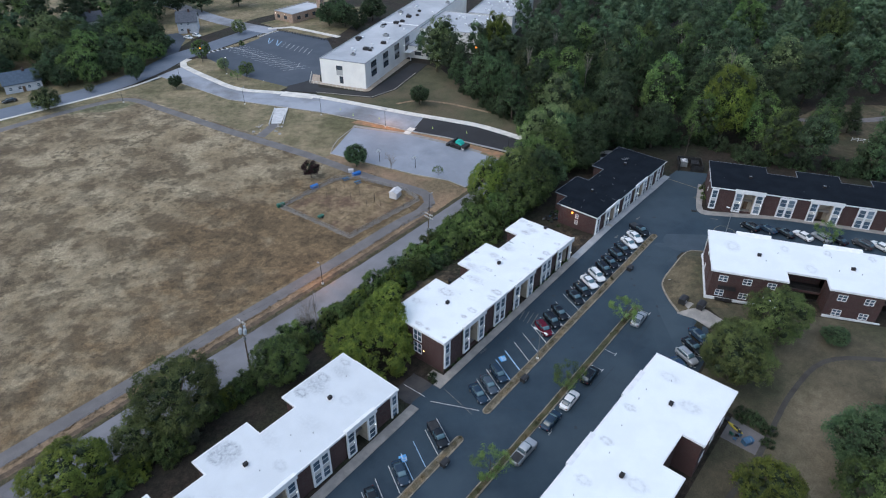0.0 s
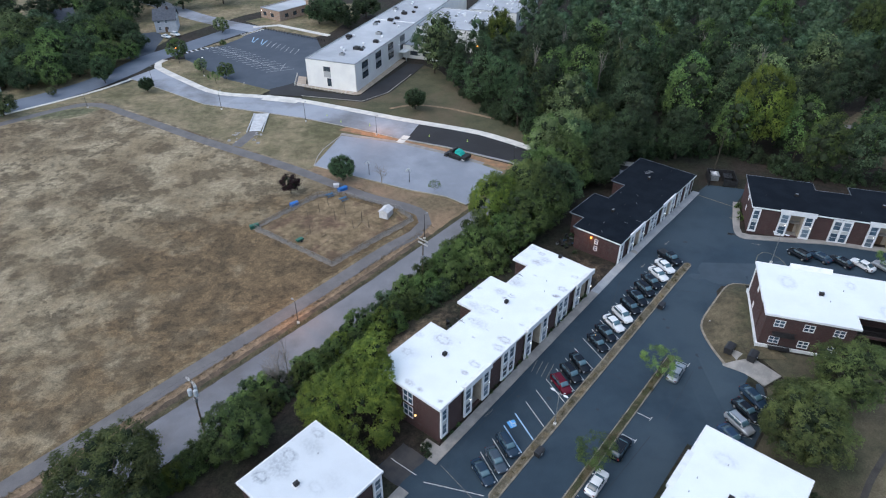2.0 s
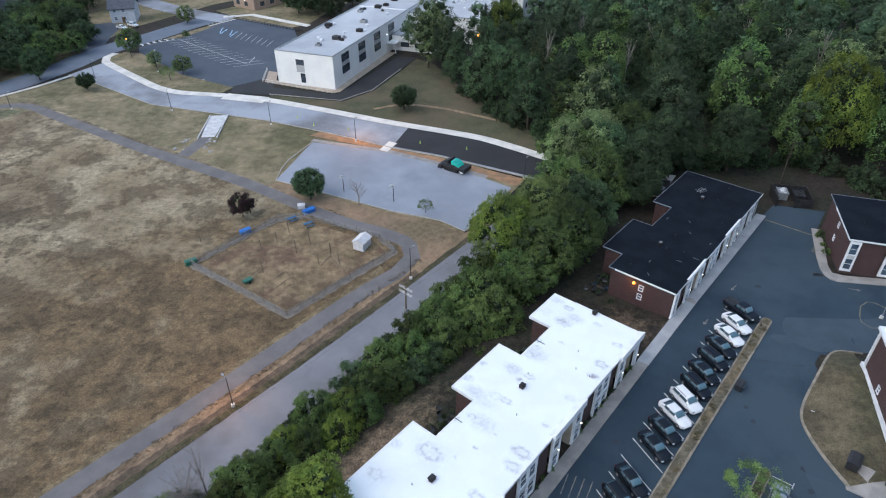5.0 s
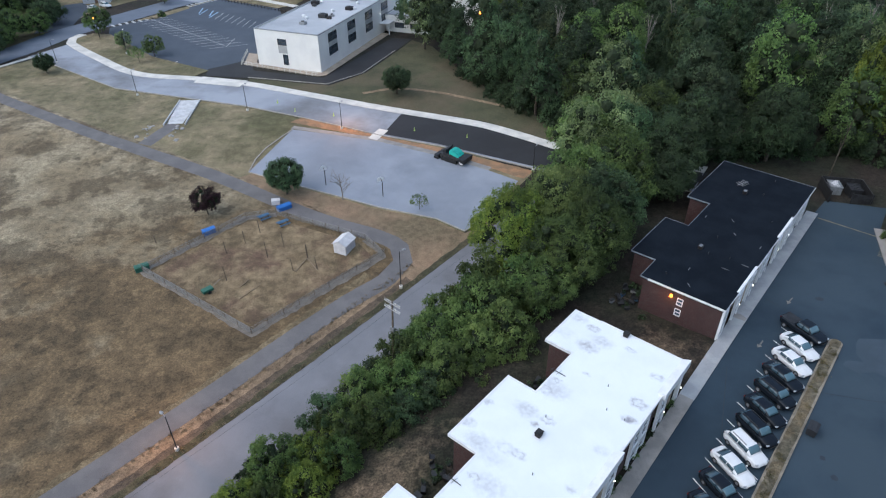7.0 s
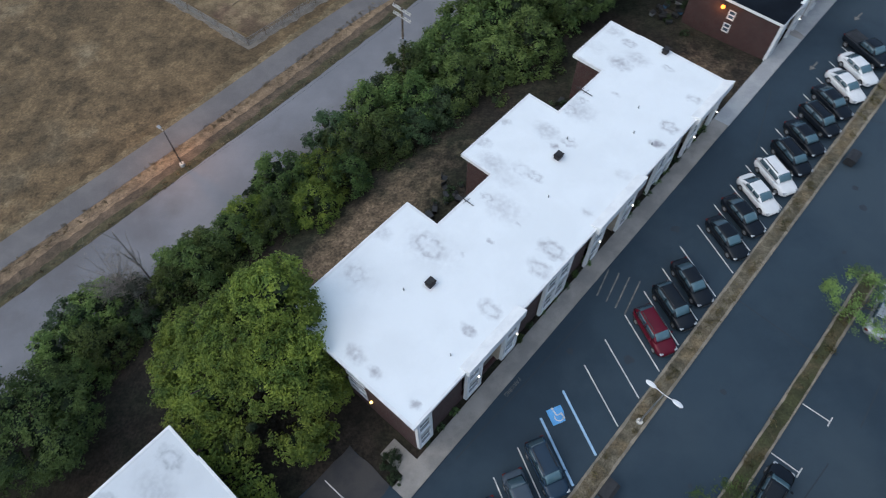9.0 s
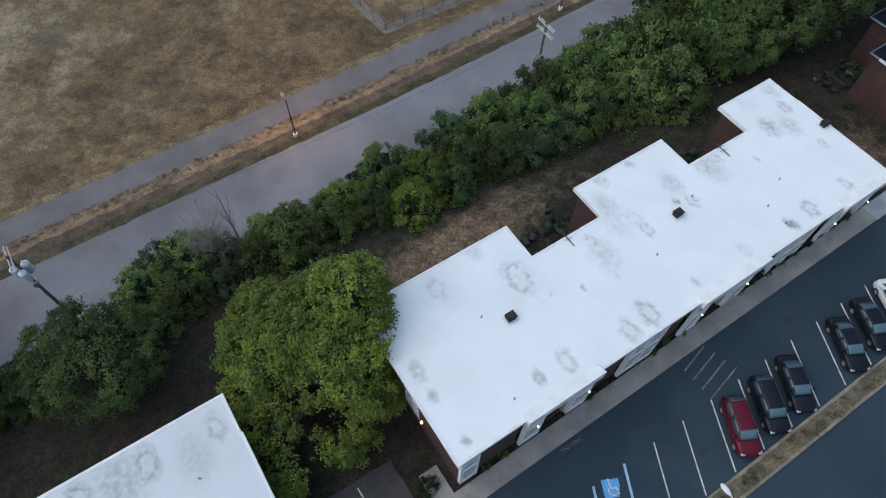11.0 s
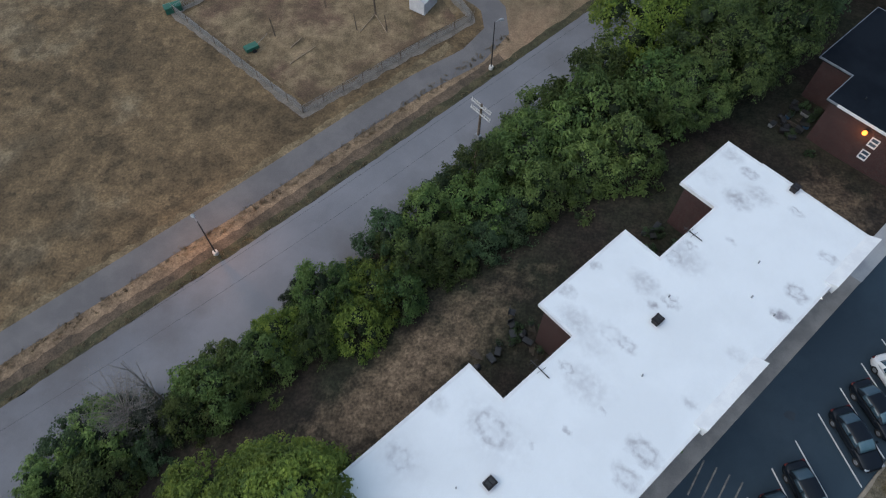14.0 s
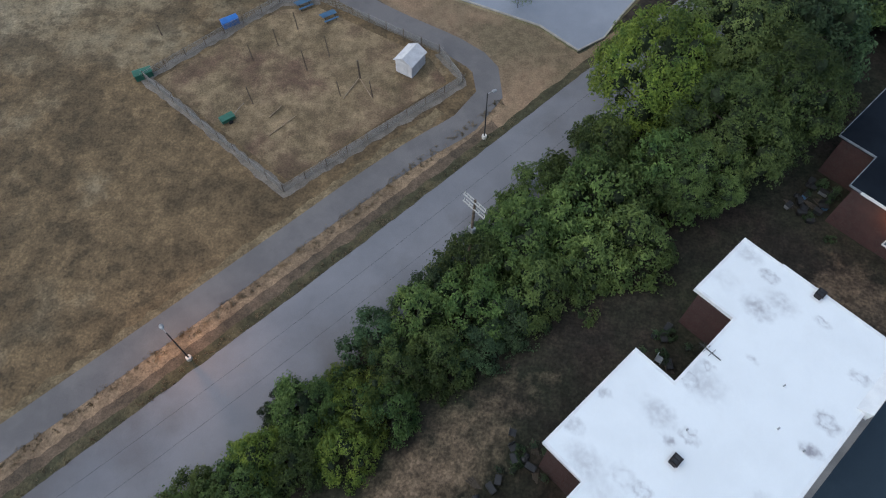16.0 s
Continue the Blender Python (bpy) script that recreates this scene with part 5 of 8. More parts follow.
apartment(on_site(8.6, 53.8, 2.0), 2.0, 8.4, 44.5, 13.7, BACK_B, [(3.3, 5.3, 1), (8.5, 12.1, 2), (25.3, 28.9, 2), (42.6, 44.15, 1)], [(15.5, 22.3), (32.4, 38.8)], WHITEROOF_B, "two-storey brick apartment block with stained white roof", [(18.7, 7.0), (35.6, 7.3)], seed=2)
apartment(on_site(119.2, 53.0, 6.4), 6.4, 11.4, 38.3, 14.2, BACK_K, [(0.35, 1.9, 1), (14.3, 17.9, 2), (29.0, 30.6, 1), (33.2, 35.2, 1)], [(4.6, 11.2), (20.2, 26.6)], BLACKROOF, "two-storey brick apartment block with black roof and white trim", [(10.7, 7.3), (29.4, 7.8)], black=True, seed=3)
apartment(on_site(84.0, 22.8, 6.6, 230), 6.6, 13.4, 44.5, 13.7, BACK_A, BAYS, PORCH, WHITEROOF_C, "two-storey brick apartment block with a clean white roof", [(9.4, 6.6), (26.1, 6.8)], seed=4)
apartment(pose(65.3, 135.5, 8.3, 0, 0, -16.7), 8.3, 14.2, 44.5, 14.9, BACK_A, BAYS, PORCH, BLACKROOF, "two-storey brick apartment block with black roof facing the lot", [(9.4, 7.6), (26.1, 7.6)], black=True, seed=5)
c4, d4 = 21.3 + 44.5, 124.0
apartment(pose(c4 * 0.958 + d4 * 0.287, -c4 * 0.287 + d4 * 0.958, 9.7, 0, 0, 163.3), 9.7, 16.6, 44.5, 14.8, BACK_B, [(3.3, 5.3, 1), (8.5, 12.1, 2), (25.3, 28.9, 2), (42.6, 44.15, 1)], [(15.5, 22.3), (32.4, 38.8)], WHITEROOF_C, "two-storey brick apartment block with white roof on a grass bank", [(18.4, 7.0), (35.2, 7.2)], seed=6)
# pale plinth of the block on the bank
pl = thing("plinth", pose(21.3 * 0.958 + 109.0 * 0.287, -21.3 * 0.287 + 109.0 * 0.958, 9.0, 0, 0, -16.7), "white painted concrete plinth round the brick block", "plinth", "", "structure")
part("plinth_face", boxes((0.15, 14.1, 0.2, 0.42, -1.5, 1.35), (0.15, 0.42, 0.42, 15.3, -1.5, 1.35), (21.2, 31, 0.2, 0.42, -1.5, 1.6)), WHITE, pl)
# balconies on its end
for z in (0.9, 3.6):
    bl = thing("balcony", pose(23.3 * 0.958 + 108.4 * 0.287, -23.3 * 0.287 + 108.4 * 0.958, 9.3 + z, 0, 0, -16.7), "small dark balcony with a plain rail", "balcony", "balconies")
    part("deck", boxes((0, 3.2, 0, 1.1, 0, 0.15)), DARKMETAL, bl)
    for k in range(9):
        part("baluster", boxes((0.05 + 0.38 * k, 0.09 + 0.38 * k, 0.02, 0.06, 0.15, 1.05)), DARKMETAL, bl)
    part("rail", boxes((0, 3.2, 0.0, 0.08, 1.05, 1.12)), DARKMETAL, bl)

# a fallen aerial and an overflow pipe on the nearest white roof
for a, v, tn in ((81.3, 63.2, 140), (98.4, 63.0, 140)):
    ae = thing("roof_aerial", on_site(a, v, 11.06, tn), "thin dark aerial lying at the roof's edge", "aerial", "roof aerials")
    bm = bmesh.new()
    rod(bm, (-0.9, 0, 0.08), (0.9, 0, 0.1), 0.04, 0.04, 6)
    part("mast", bm, DARKMETAL, ae)
    for k in (-0.2, 0.25, 0.6):
        bm = bmesh.new()
        rod(bm, (k, -0.4, 0.1), (k + 0.1, 0.4, 0.13), 0.02, 0.02, 5)
        part("element", bm, DARKMETAL, ae)

WORNPLATE = surface("worn_plate", (0.12, 0.125, 0.135), (0.08, 0.084, 0.09), 2.0, 0.7, 0.001, 30.0, 0.2)
for k, (a, v) in enumerate(((138.3, 62.8), (136.3, 58.0), (129.7, 54.5), (135.2, 54.2), (121.2, 58.3), (127.4, 56.2), (124.5, 59.6), (139.6, 59.4))):
    rp = thing("roof_plate", on_site(a, v, 11.35, 50 + 45 * (k % 3)), "small pale patch plate on the black roof", "roof plate", "roof plates")
    part("plate", boxes((-0.35 - 0.25 * (k % 3 == 2), 0.35, -0.06, 0.06, 0, 0.03), bevel=0.01), WORNPLATE, rp)
ra = thing("roof_antenna", on_site(151.0, 62.0, 11.34, 30), "pale flat antenna frame on the black roof", "aerial", "roof aerials")
for k in (-0.8, -0.3, 0.2, 0.7):
    bm = bmesh.new()
    rod(bm, (k, -0.7, 0.35), (k + 0.1, 0.7, 0.35), 0.035, 0.035, 5)
    part("element", bm, METAL, ra)
bm = bmesh.new()
rod(bm, (-1.2, 0, 0.33), (1.2, 0, 0.33), 0.04, 0.04, 6)
rod(bm, (0, 0, 0), (0, 0, 0.33), 0.05, 0.05, 6)
part("mast", bm, METAL, ra)

# orange wall lamp on the black-roofed block's end
wl_ob = thing("wall_lamp", on_site(119.5, 59.5, 6.4 + 3.9), "glowing orange wall lamp on the brick end", "wall lamp")
part("bracket", boxes((-0.12, 0.1, -0.15, 0.15, -0.1, 0.18)), DARKMETAL, wl_ob)
gb = bmesh.new()
bmesh.ops.create_uvsphere(gb, u_segments=12, v_segments=8, radius=0.22, matrix=Matrix.Translation((-0.25, 0, 0)))
part("bulb", gb, LAMP_ORANGE, wl_ob, "orange glowing bulb")
glow = bpy.data.lights.new("wall_lamp_light", "POINT")
glow.energy, glow.color, glow.shadow_soft_size = 45.0, (1.0, 0.4, 0.1), 0.15
new("wall_lamp_light", glow).matrix_world = on_site(118.9, 59.5, 6.4 + 3.7)


# ---- school and houses ----
def block(parent, x0, x1, y0, y1, h, wall_mat, roof_mat, holes):
    """A flat-roofed wing; holes: {side: [(s0, s1, h0, h1)]} with sides S, E, N, W."""
    corners = [(x0, y0), (x1, y0), (x1, y1), (x0, y1)]
    for i, side in enumerate("SENW"):
        p, q = corners[i], corners[(i + 1) % 4]
        wall_run(parent, wall_mat, p, q, -1.0, h, 0.4, holes.get(side, ()), 0.4)
        for hole in holes.get(side, ()):
            sash(parent, DARKMETAL, GLASS, p, q, *hole, False)
    rf = boxes((x0 + 0.3, x1 - 0.3, y0 + 0.3, y1 - 0.3, h - 0.5, h - 0.15))
    roof = part("roof", rf, roof_mat, parent, "pale grey flat roof")
    part("coping", boxes((x0 - 0.1, x1 + 0.1, y0 - 0.1, y0 + 0.35, h, h + 0.15), (x0 - 0.1, x1 + 0.1, y1 - 0.35, y1 + 0.1, h, h + 0.15), (x0 - 0.1, x0 + 0.35, y0 + 0.35, y1 - 0.35, h, h + 0.15), (x1 - 0.35, x1 + 0.1, y0 + 0.35, y1 - 0.35, h, h + 0.15)), METAL, roof)
    return roof


SCHOOLWALL = surface("white_render", (0.80, 0.79, 0.76), (0.73, 0.72, 0.70), 0.2, 0.7, 0.002, 20.0, 0.05)
SCHOOLROOF = surface("grey_roof_membrane", (0.40, 0.415, 0.445), (0.32, 0.335, 0.365), 0.12, 0.7, 0.003, 20.0, 0.06, c3=(0.47, 0.485, 0.515), scale3=0.06)
school = thing("school_building", pose(-28, 228.1, 3.75, 0, 0, -20), "white two-storey school with grey flat roofs and dark windows", "school")
east = [(5.0 + 10.8 * k, 9.6 + 10.8 * k, z0, z1) for k in range(4) for z0, z1 in ((2.9, 5.1), (6.3, 8.5))]
front = [(7.7, 9.2, 0.9, 3.6), (6.6, 9.2, 5.9, 7.5)]
west_h = [(6 + 9 * k, 10 + 9 * k, z, z + 2.2) for k in range(11) for z in (1.4, 5.6)]
rf1 = block(school, -18.5, 0, 0, 118, 9.4, SCHOOLWALL, SCHOOLROOF, {"S": front, "E": east, "W": west_h})
block(school, 0.1, 14, 40, 53.9, 4.8, SCHOOLWALL, SCHOOLROOF, {"S": [(3, 6, 1.2, 2.8), (8, 11, 1.2, 2.8)]})
rf2 = block(school, 0.1, 27, 54, 83.9, 8.4, SCHOOLWALL, SCHOOLROOF, {"S": [(5, 11.5, 5.8, 7.0), (13.5, 16, 5.8, 7.0)], "E": [(4 + 6 * k, 6.5 + 6 * k, 4.8, 6.8) for k in range(4)]})
rf3 = block(school, 12, 33, 84, 125, 8.8, SCHOOLWALL, SCHOOLROOF, {"E": [(4 + 6 * k, 6.5 + 6 * k, 4.8, 6.8) for k in range(6)]})
rng = random.Random(11)
for rf, x0, x1, y0, y1, h, cnt in ((rf1, -16, -2, 5, 112, 9.25, 34), (rf2, 3, 25, 56, 81, 8.25, 22), (rf3, 14, 31, 87, 122, 8.65, 22)):
    for k in range(cnt):
        x, y = rng.uniform(x0, x1), rng.uniform(y0, y1)
        s = rng.uniform(0.4, 1.1)
        if rng.random() < 0.5:
            u = part("roof_unit", boxes((x - s, x + s, y - 0.8 * s, y + 0.8 * s, h - 0.05, h + 0.9 * s), bevel=0.05), rng.choice((METAL, DARKMETAL, VENT)), rf, "rooftop ventilation unit")
            fb = bmesh.new()
            rod(fb, (x, y, h + 0.9 * s), (x, y, h + 0.9 * s + 0.18), 0.55 * s, 0.5 * s, 12)
            part("fan_cowl", fb, DARKMETAL, u)
        else:
            fb = bmesh.new()
            rod(fb, (x, y, h - 0.05), (x, y, h + 0.5), 0.35, 0.35, 10)
            rod(fb, (x, y, h + 0.5), (x, y, h + 0.75), 0.6, 0.25, 10)
            part("exhaust_hood", fb, WHITE, rf)
PANEL = surface("grey_wall_panel", (0.42, 0.42, 0.41), (0.36, 0.36, 0.36), 0.6, 0.7, 0.002, 20.0, 0.06)
part("spandrel_panel", boxes((-11.9, -9.3, -0.03, 0.1, 3.85, 5.85)), PANEL, school, "grey panel between the windows")
for k in range(4):
    part("spandrel_panel", boxes((-0.1, 0.03, 5.0 + 10.8 * k, 9.6 + 10.8 * k, 5.15, 6.25)), PANEL, school, "grey panel between the windows")
for y in (36,):
    lb = bmesh.new()
    bmesh.ops.create_uvsphere(lb, u_segments=8, v_segments=6, radius=0.14, matrix=Matrix.Translation((0.16, y, 6.0)))
    part("wall_light", lb, LAMP_WHITE, school, "lit white wall light")
part("roof_seam", boxes((-18.2, -0.3, 53.4, 53.9, 9.2, 9.5)), WHITE, school, "white parapet across the school roof")
part("canopy", boxes((0.1, 3.0, 36, 44, 3.0, 3.3), (2.7, 2.95, 36.2, 36.4, 0, 3.0), (2.7, 2.95, 43.6, 43.8, 0, 3.0)), WHITE, school, "white entrance canopy")

brick_hall = thing("brick_hall", pose(-82.5, 323.7, 3.7, 0, 0, -37), "low tan brick hall with a pale flat roof", "hall")
block(brick_hall, 0, 13, 0, 22, 4.2, BRICK_TAN, SCHOOLROOF, {"S": [(2 + 5 * k, 4 + 5 * k, 1.2, 2.8) for k in range(2)], "E": [(3 + 5 * k, 5 + 5 * k, 1.2, 2.8) for k in range(4)]})
part("chimney_stack", boxes((15.5, 18, 14, 16.5, -1, 11)), BRICK_TAN, brick_hall)
for x in (1, 7.5):
    lb = bmesh.new()
    bmesh.ops.create_uvsphere(lb, u_segments=8, v_segments=6, radius=0.13, matrix=Matrix.Translation((x, -0.1, 3.2)))
    part("wall_light", lb, LAMP_WHITE, brick_hall)


def house(x, y, turn, w, d, h, wall_mat, roof_mat, label):
    """A small house with gabled roof."""
    hm = thing("house", pose(x, y, terr(x, y), 0, 0, turn), label, "house", "houses past the street")
    hs = [(1.2 + 3 * k, 2.4 + 3 * k, 1.0, 2.3) for k in range(int(w / 3))]
    hs2 = hs + [(a, b, c + 2.8, e + 2.8) for a, b, c, e in hs] if h > 4.5 else hs
    c = [(0, 0), (w, 0), (w, d), (0, d)]
    for i in range(4):
        use = hs2 if i in (0, 2) else [q for q in hs2 if q[1] < d - 1]
        wall_run(hm, wall_mat, c[i], c[(i + 1) % 4], -0.5, h, 0.3, use, 0.3)
        for q in use:
            small_window(hm, c[i], c[(i + 1) % 4], *q)
    for x0 in (0.02, w - 0.32):
        bm = bmesh.new()
        g = [bm.verts.new(p) for p in ((x0, 0.02, h), (x0, d - 0.02, h), (x0, d / 2, h + d * 0.34))]
        g2 = [bm.verts.new((v.co.x + 0.3, v.co.y, v.co.z)) for v in g]
        bm.faces.new(g)
        bm.faces.new(g2[::-1])
        for i in range(3):
            bm.faces.new((g[i], g2[i], g2[(i + 1) % 3], g[(i + 1) % 3]))
        part("gable", bm, wall_mat, hm)
    e, rise = 0.5, d * 0.36
    for sgn in (-1, 1):
        rb = bmesh.new()
        y_e, y_r = (d / 2) + sgn * (d / 2 + e), d / 2
        q = [(-e, y_e, h - 0.15), (w + e, y_e, h - 0.15), (w + e, y_r, h + rise), (-e, y_r, h + rise)]
        lo, up = [rb.verts.new(p) for p in q], [rb.verts.new((p[0], p[1], p[2] + 0.22)) for p in q]
        rb.faces.new(lo)
        rb.faces.new(up[::-1])
        for i in range(4):
            rb.faces.new((lo[i], lo[(i + 1) % 4], up[(i + 1) % 4], up[i]))
        roof = part("roof", rb, roof_mat, hm)
    part("chimney", boxes((w * 0.6, w * 0.6 + 0.8, d * 0.42, d * 0.42 + 0.8, h + rise * 0.6, h + rise + 1.0)), BRICK, roof)
    part("door", boxes((w * 0.5 - 0.5, w * 0.5 + 0.5, -0.06, 0.04, 0.0, 2.05)), DOOR, hm)
    return hm


SIDING = surface("pale_siding", (0.52, 0.54, 0.58), (0.44, 0.46, 0.50), 0.8, 0.7, 0.003, 20.0, 0.06)
SLATE = surface("grey_shingles", (0.085, 0.095, 0.115), (0.06, 0.068, 0.085), 1.2, 0.85, 0.008, 12.0, 0.2)
house(-157, 221, 35, 12, 9, 3.2, SIDING, surface("blue_grey_shingles", (0.07, 0.1, 0.14), (0.055, 0.08, 0.115), 1.2, 0.85, 0.008, 12.0, 0.2), "small pale house with a blue-grey roof among trees")
house(-121.0, 297.6, 14, 8.6, 10, 5.0, SIDING, SLATE, "pale grey two-storey house at the street corner")
house(-170, 302, 30, 12, 9, 3.4, SIDING, SLATE, "pale house half hidden by trees")
house(-200, 262, 10, 12, 9, 5.4, SIDING, SLATE, "pale two-storey house among trees")


# ---- trees, bushes ----
def leaf_arrays(rs, centres, radii, n, size, low=-0.45, tuft=18, loose=1.25, outs=None):
    """Folded leaf clusters in tufts over the shells of a set of clumps (towards outs where given): vertices and quads."""
    nt = max(1, n // tuft)
    k = rs.choice(len(centres), nt, p=radii ** 2 / np.sum(radii ** 2))
    d = rs.normal(size=(nt, 3))
    if outs is not None:
        d = d * 0.62 + outs[k] * 0.8
    d /= np.linalg.norm(d, axis=1)[:, None]
    flip = d[:, 2] < low
    d[flip, 2] *= -1
    reach = radii[k] * (0.7 + 0.5 * rs.uniform(0, 1, nt) ** 1.4)
    tp = centres[k] + d * reach[:, None]
    own = np.repeat(np.arange(nt), tuft)
    n = len(own)
    spread = rs.normal(size=(n, 3)) * size * loose
    pos = tp[own] + spread
    nrm = d[own] * 0.9 + spread / (size * loose * 2.8) + rs.normal(size=(n, 3)) * 0.24 + np.array([0, 0, 0.5])
    nrm /= np.linalg.norm(nrm, axis=1)[:, None]
    t = np.cross(nrm, rs.normal(size=(n, 3)))
    t /= np.linalg.norm(t, axis=1)[:, None] + 1e-9
    b = np.cross(nrm, t)
    s = (size * rs.uniform(0.55, 1.25, n))[:, None]
    lift = nrm * s * 0.22
    v = np.stack([pos - t * s * 0.62, pos + b * s * 0.36 + lift, pos + t * s * 0.62 - lift, pos - b * s * 0.36 + lift], axis=1).reshape(-1, 3)
    return v, np.arange(4 * n).reshape(-1, 4)


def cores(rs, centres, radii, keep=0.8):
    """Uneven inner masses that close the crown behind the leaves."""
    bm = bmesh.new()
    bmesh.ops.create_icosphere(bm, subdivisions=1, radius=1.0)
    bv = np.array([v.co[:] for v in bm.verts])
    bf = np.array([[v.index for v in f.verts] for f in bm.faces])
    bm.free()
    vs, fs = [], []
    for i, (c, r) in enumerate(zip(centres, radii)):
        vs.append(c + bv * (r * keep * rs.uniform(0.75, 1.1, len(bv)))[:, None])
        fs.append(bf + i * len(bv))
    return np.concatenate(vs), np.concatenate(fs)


def raw_mesh(name, parts, material, inner=None):
    """One mesh out of numpy vertices and faces (quads and triangles); the first part may be of another material."""
    verts, faces, base, firsts = [], [], 0, 0
    for v, f in parts:
        verts.append(v)
        faces += (f + base).tolist()
        base += len(v)
        firsts = firsts or len(f)
    me = bpy.data.meshes.new(name)
    me.from_pydata(np.concatenate(verts).tolist(), [], faces)
    me.update()
    me.materials.append(material)
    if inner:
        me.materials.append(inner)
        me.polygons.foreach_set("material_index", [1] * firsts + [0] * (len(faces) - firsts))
    return me


PROFILES = {
    "dome": ((0, 0.5), (0.2, 0.9), (0.4, 1.0), (0.65, 0.88), (0.85, 0.58), (1, 0.12)),
    "cone": ((0, 0.98), (0.1, 1.0), (0.28, 0.88), (0.5, 0.6), (0.75, 0.36), (1, 0.08)),
    "ball": ((0, 0.3), (0.2, 0.84), (0.5, 1.0), (0.8, 0.84), (1, 0.25)),
    "mound": ((0, 0.85), (0.25, 1.0), (0.5, 0.92), (0.75, 0.66), (1, 0.15)),
}


def crown_mesh(seed, r, h, z0, lobes, leaves, size, material, lobe_r=(0.3, 0.46), keep=0.74, twigs=10, wild=0.6, shape="dome", loose=0.8, lean=0.0):
    """A crown r wide and h high from z0 up: boughs over a profile, each bearing leafy puffs on its outer side, dark
    shade-coloured cores in the gaps between.
    """
    rs = np.random.RandomState(seed)
    us, pr = zip(*PROFILES[shape])
    steps = np.linspace(0, 1, 60)
    cdf = np.cumsum(np.interp(steps, us, pr) + 0.12)
    cdf /= cdf[-1]
    half = min(r, h * 0.55)
    cs, rr, outs, inner, ir = [], [], [], [], []
    for i in range(lobes):
        u = float(np.interp((i + 0.5) / lobes, cdf, steps))
        th = i * 2.39996 + rs.uniform(-0.4, 0.4)
        p = float(np.interp(u, us, pr))
        slope = (np.interp(min(1, u + 0.05), us, pr) - np.interp(max(0, u - 0.05), us, pr)) / 0.1 * r / h
        out = np.array((math.cos(th), math.sin(th), -slope))
        out /= np.linalg.norm(out)
        q = rs.uniform(*lobe_r) * half
        bulge = 1.0 + wild * (0.55 * noise.noise((math.cos(th) * 1.1 + seed * 7.1, math.sin(th) * 1.1, u * 2.2)) + rs.uniform(-0.14, 0.1))
        c = np.array((math.cos(th) * p * r * bulge, math.sin(th) * p * r * bulge, z0 + h * u * (1 + 0.12 * wild * rs.uniform(-1, 1)))) - out * q * 0.85 + np.array((lean * h * u, 0, 0))
        inner.append(c)
        ir.append(q)
        for k in range(twigs):
            d = rs.normal(size=3) * 0.72 + out * 0.7 + np.array((0, 0, 0.3))
            d /= np.linalg.norm(d)
            w = q * rs.uniform(0.32, 0.54)
            cs.append(c + d * (q - w * 0.45))
            rr.append(w)
            outs.append(d)
    for u in (0.2, 0.42, 0.64):
        inner.append(np.array((lean * h * u, 0, z0 + h * u)))
        ir.append(0.5 * r * float(np.interp(u, us, pr)))
    cs, rr = np.array(cs), np.array(rr)
    return raw_mesh("crown", [cores(rs, np.array(inner), np.array(ir), keep), leaf_arrays(rs, cs, rr, leaves, size, -0.5, 9, loose, np.array(outs))], material, CROWN_SHADE)


def trunk_mesh(seed, r, h, z0, girth, limbs=6, material=None, twigs=0):
    rn = random.Random(seed)
    bm = bmesh.new()
    top = Vector((rn.uniform(-0.3, 0.3), rn.uniform(-0.3, 0.3), z0 + h * 0.55))
    mid = Vector((rn.uniform(-0.15, 0.15), rn.uniform(-0.15, 0.15), z0 * 0.8))
    rod(bm, (0, 0, -0.4), mid, girth * 1.15, girth * 0.85, 8)
    rod(bm, mid, top, girth * 0.85, girth * 0.3, 7)
    for i in range(limbs):
        th = i * 2.4 + rn.uniform(-0.4, 0.4)
        s = mid + (top - mid) * rn.uniform(0.05, 0.8)
        e = s + Vector((math.cos(th) * r * 0.62, math.sin(th) * r * 0.62, h * rn.uniform(0.15, 0.4)))
        rod(bm, s, e, girth * 0.42, girth * 0.12, 6)
        for j in range(twigs):
            f = s + (e - s) * rn.uniform(0.35, 1.0)
            g = f + Vector((rn.uniform(-1, 1), rn.uniform(-1, 1), rn.uniform(0.2, 1.2))) * r * 0.33
            rod(bm, f, g, girth * 0.12, girth * 0.03, 4)
    me = bpy.data.meshes.new("trunk")
    bm.to_mesh(me)
    bm.free()
    me.materials.append(material or BARK)
    return me


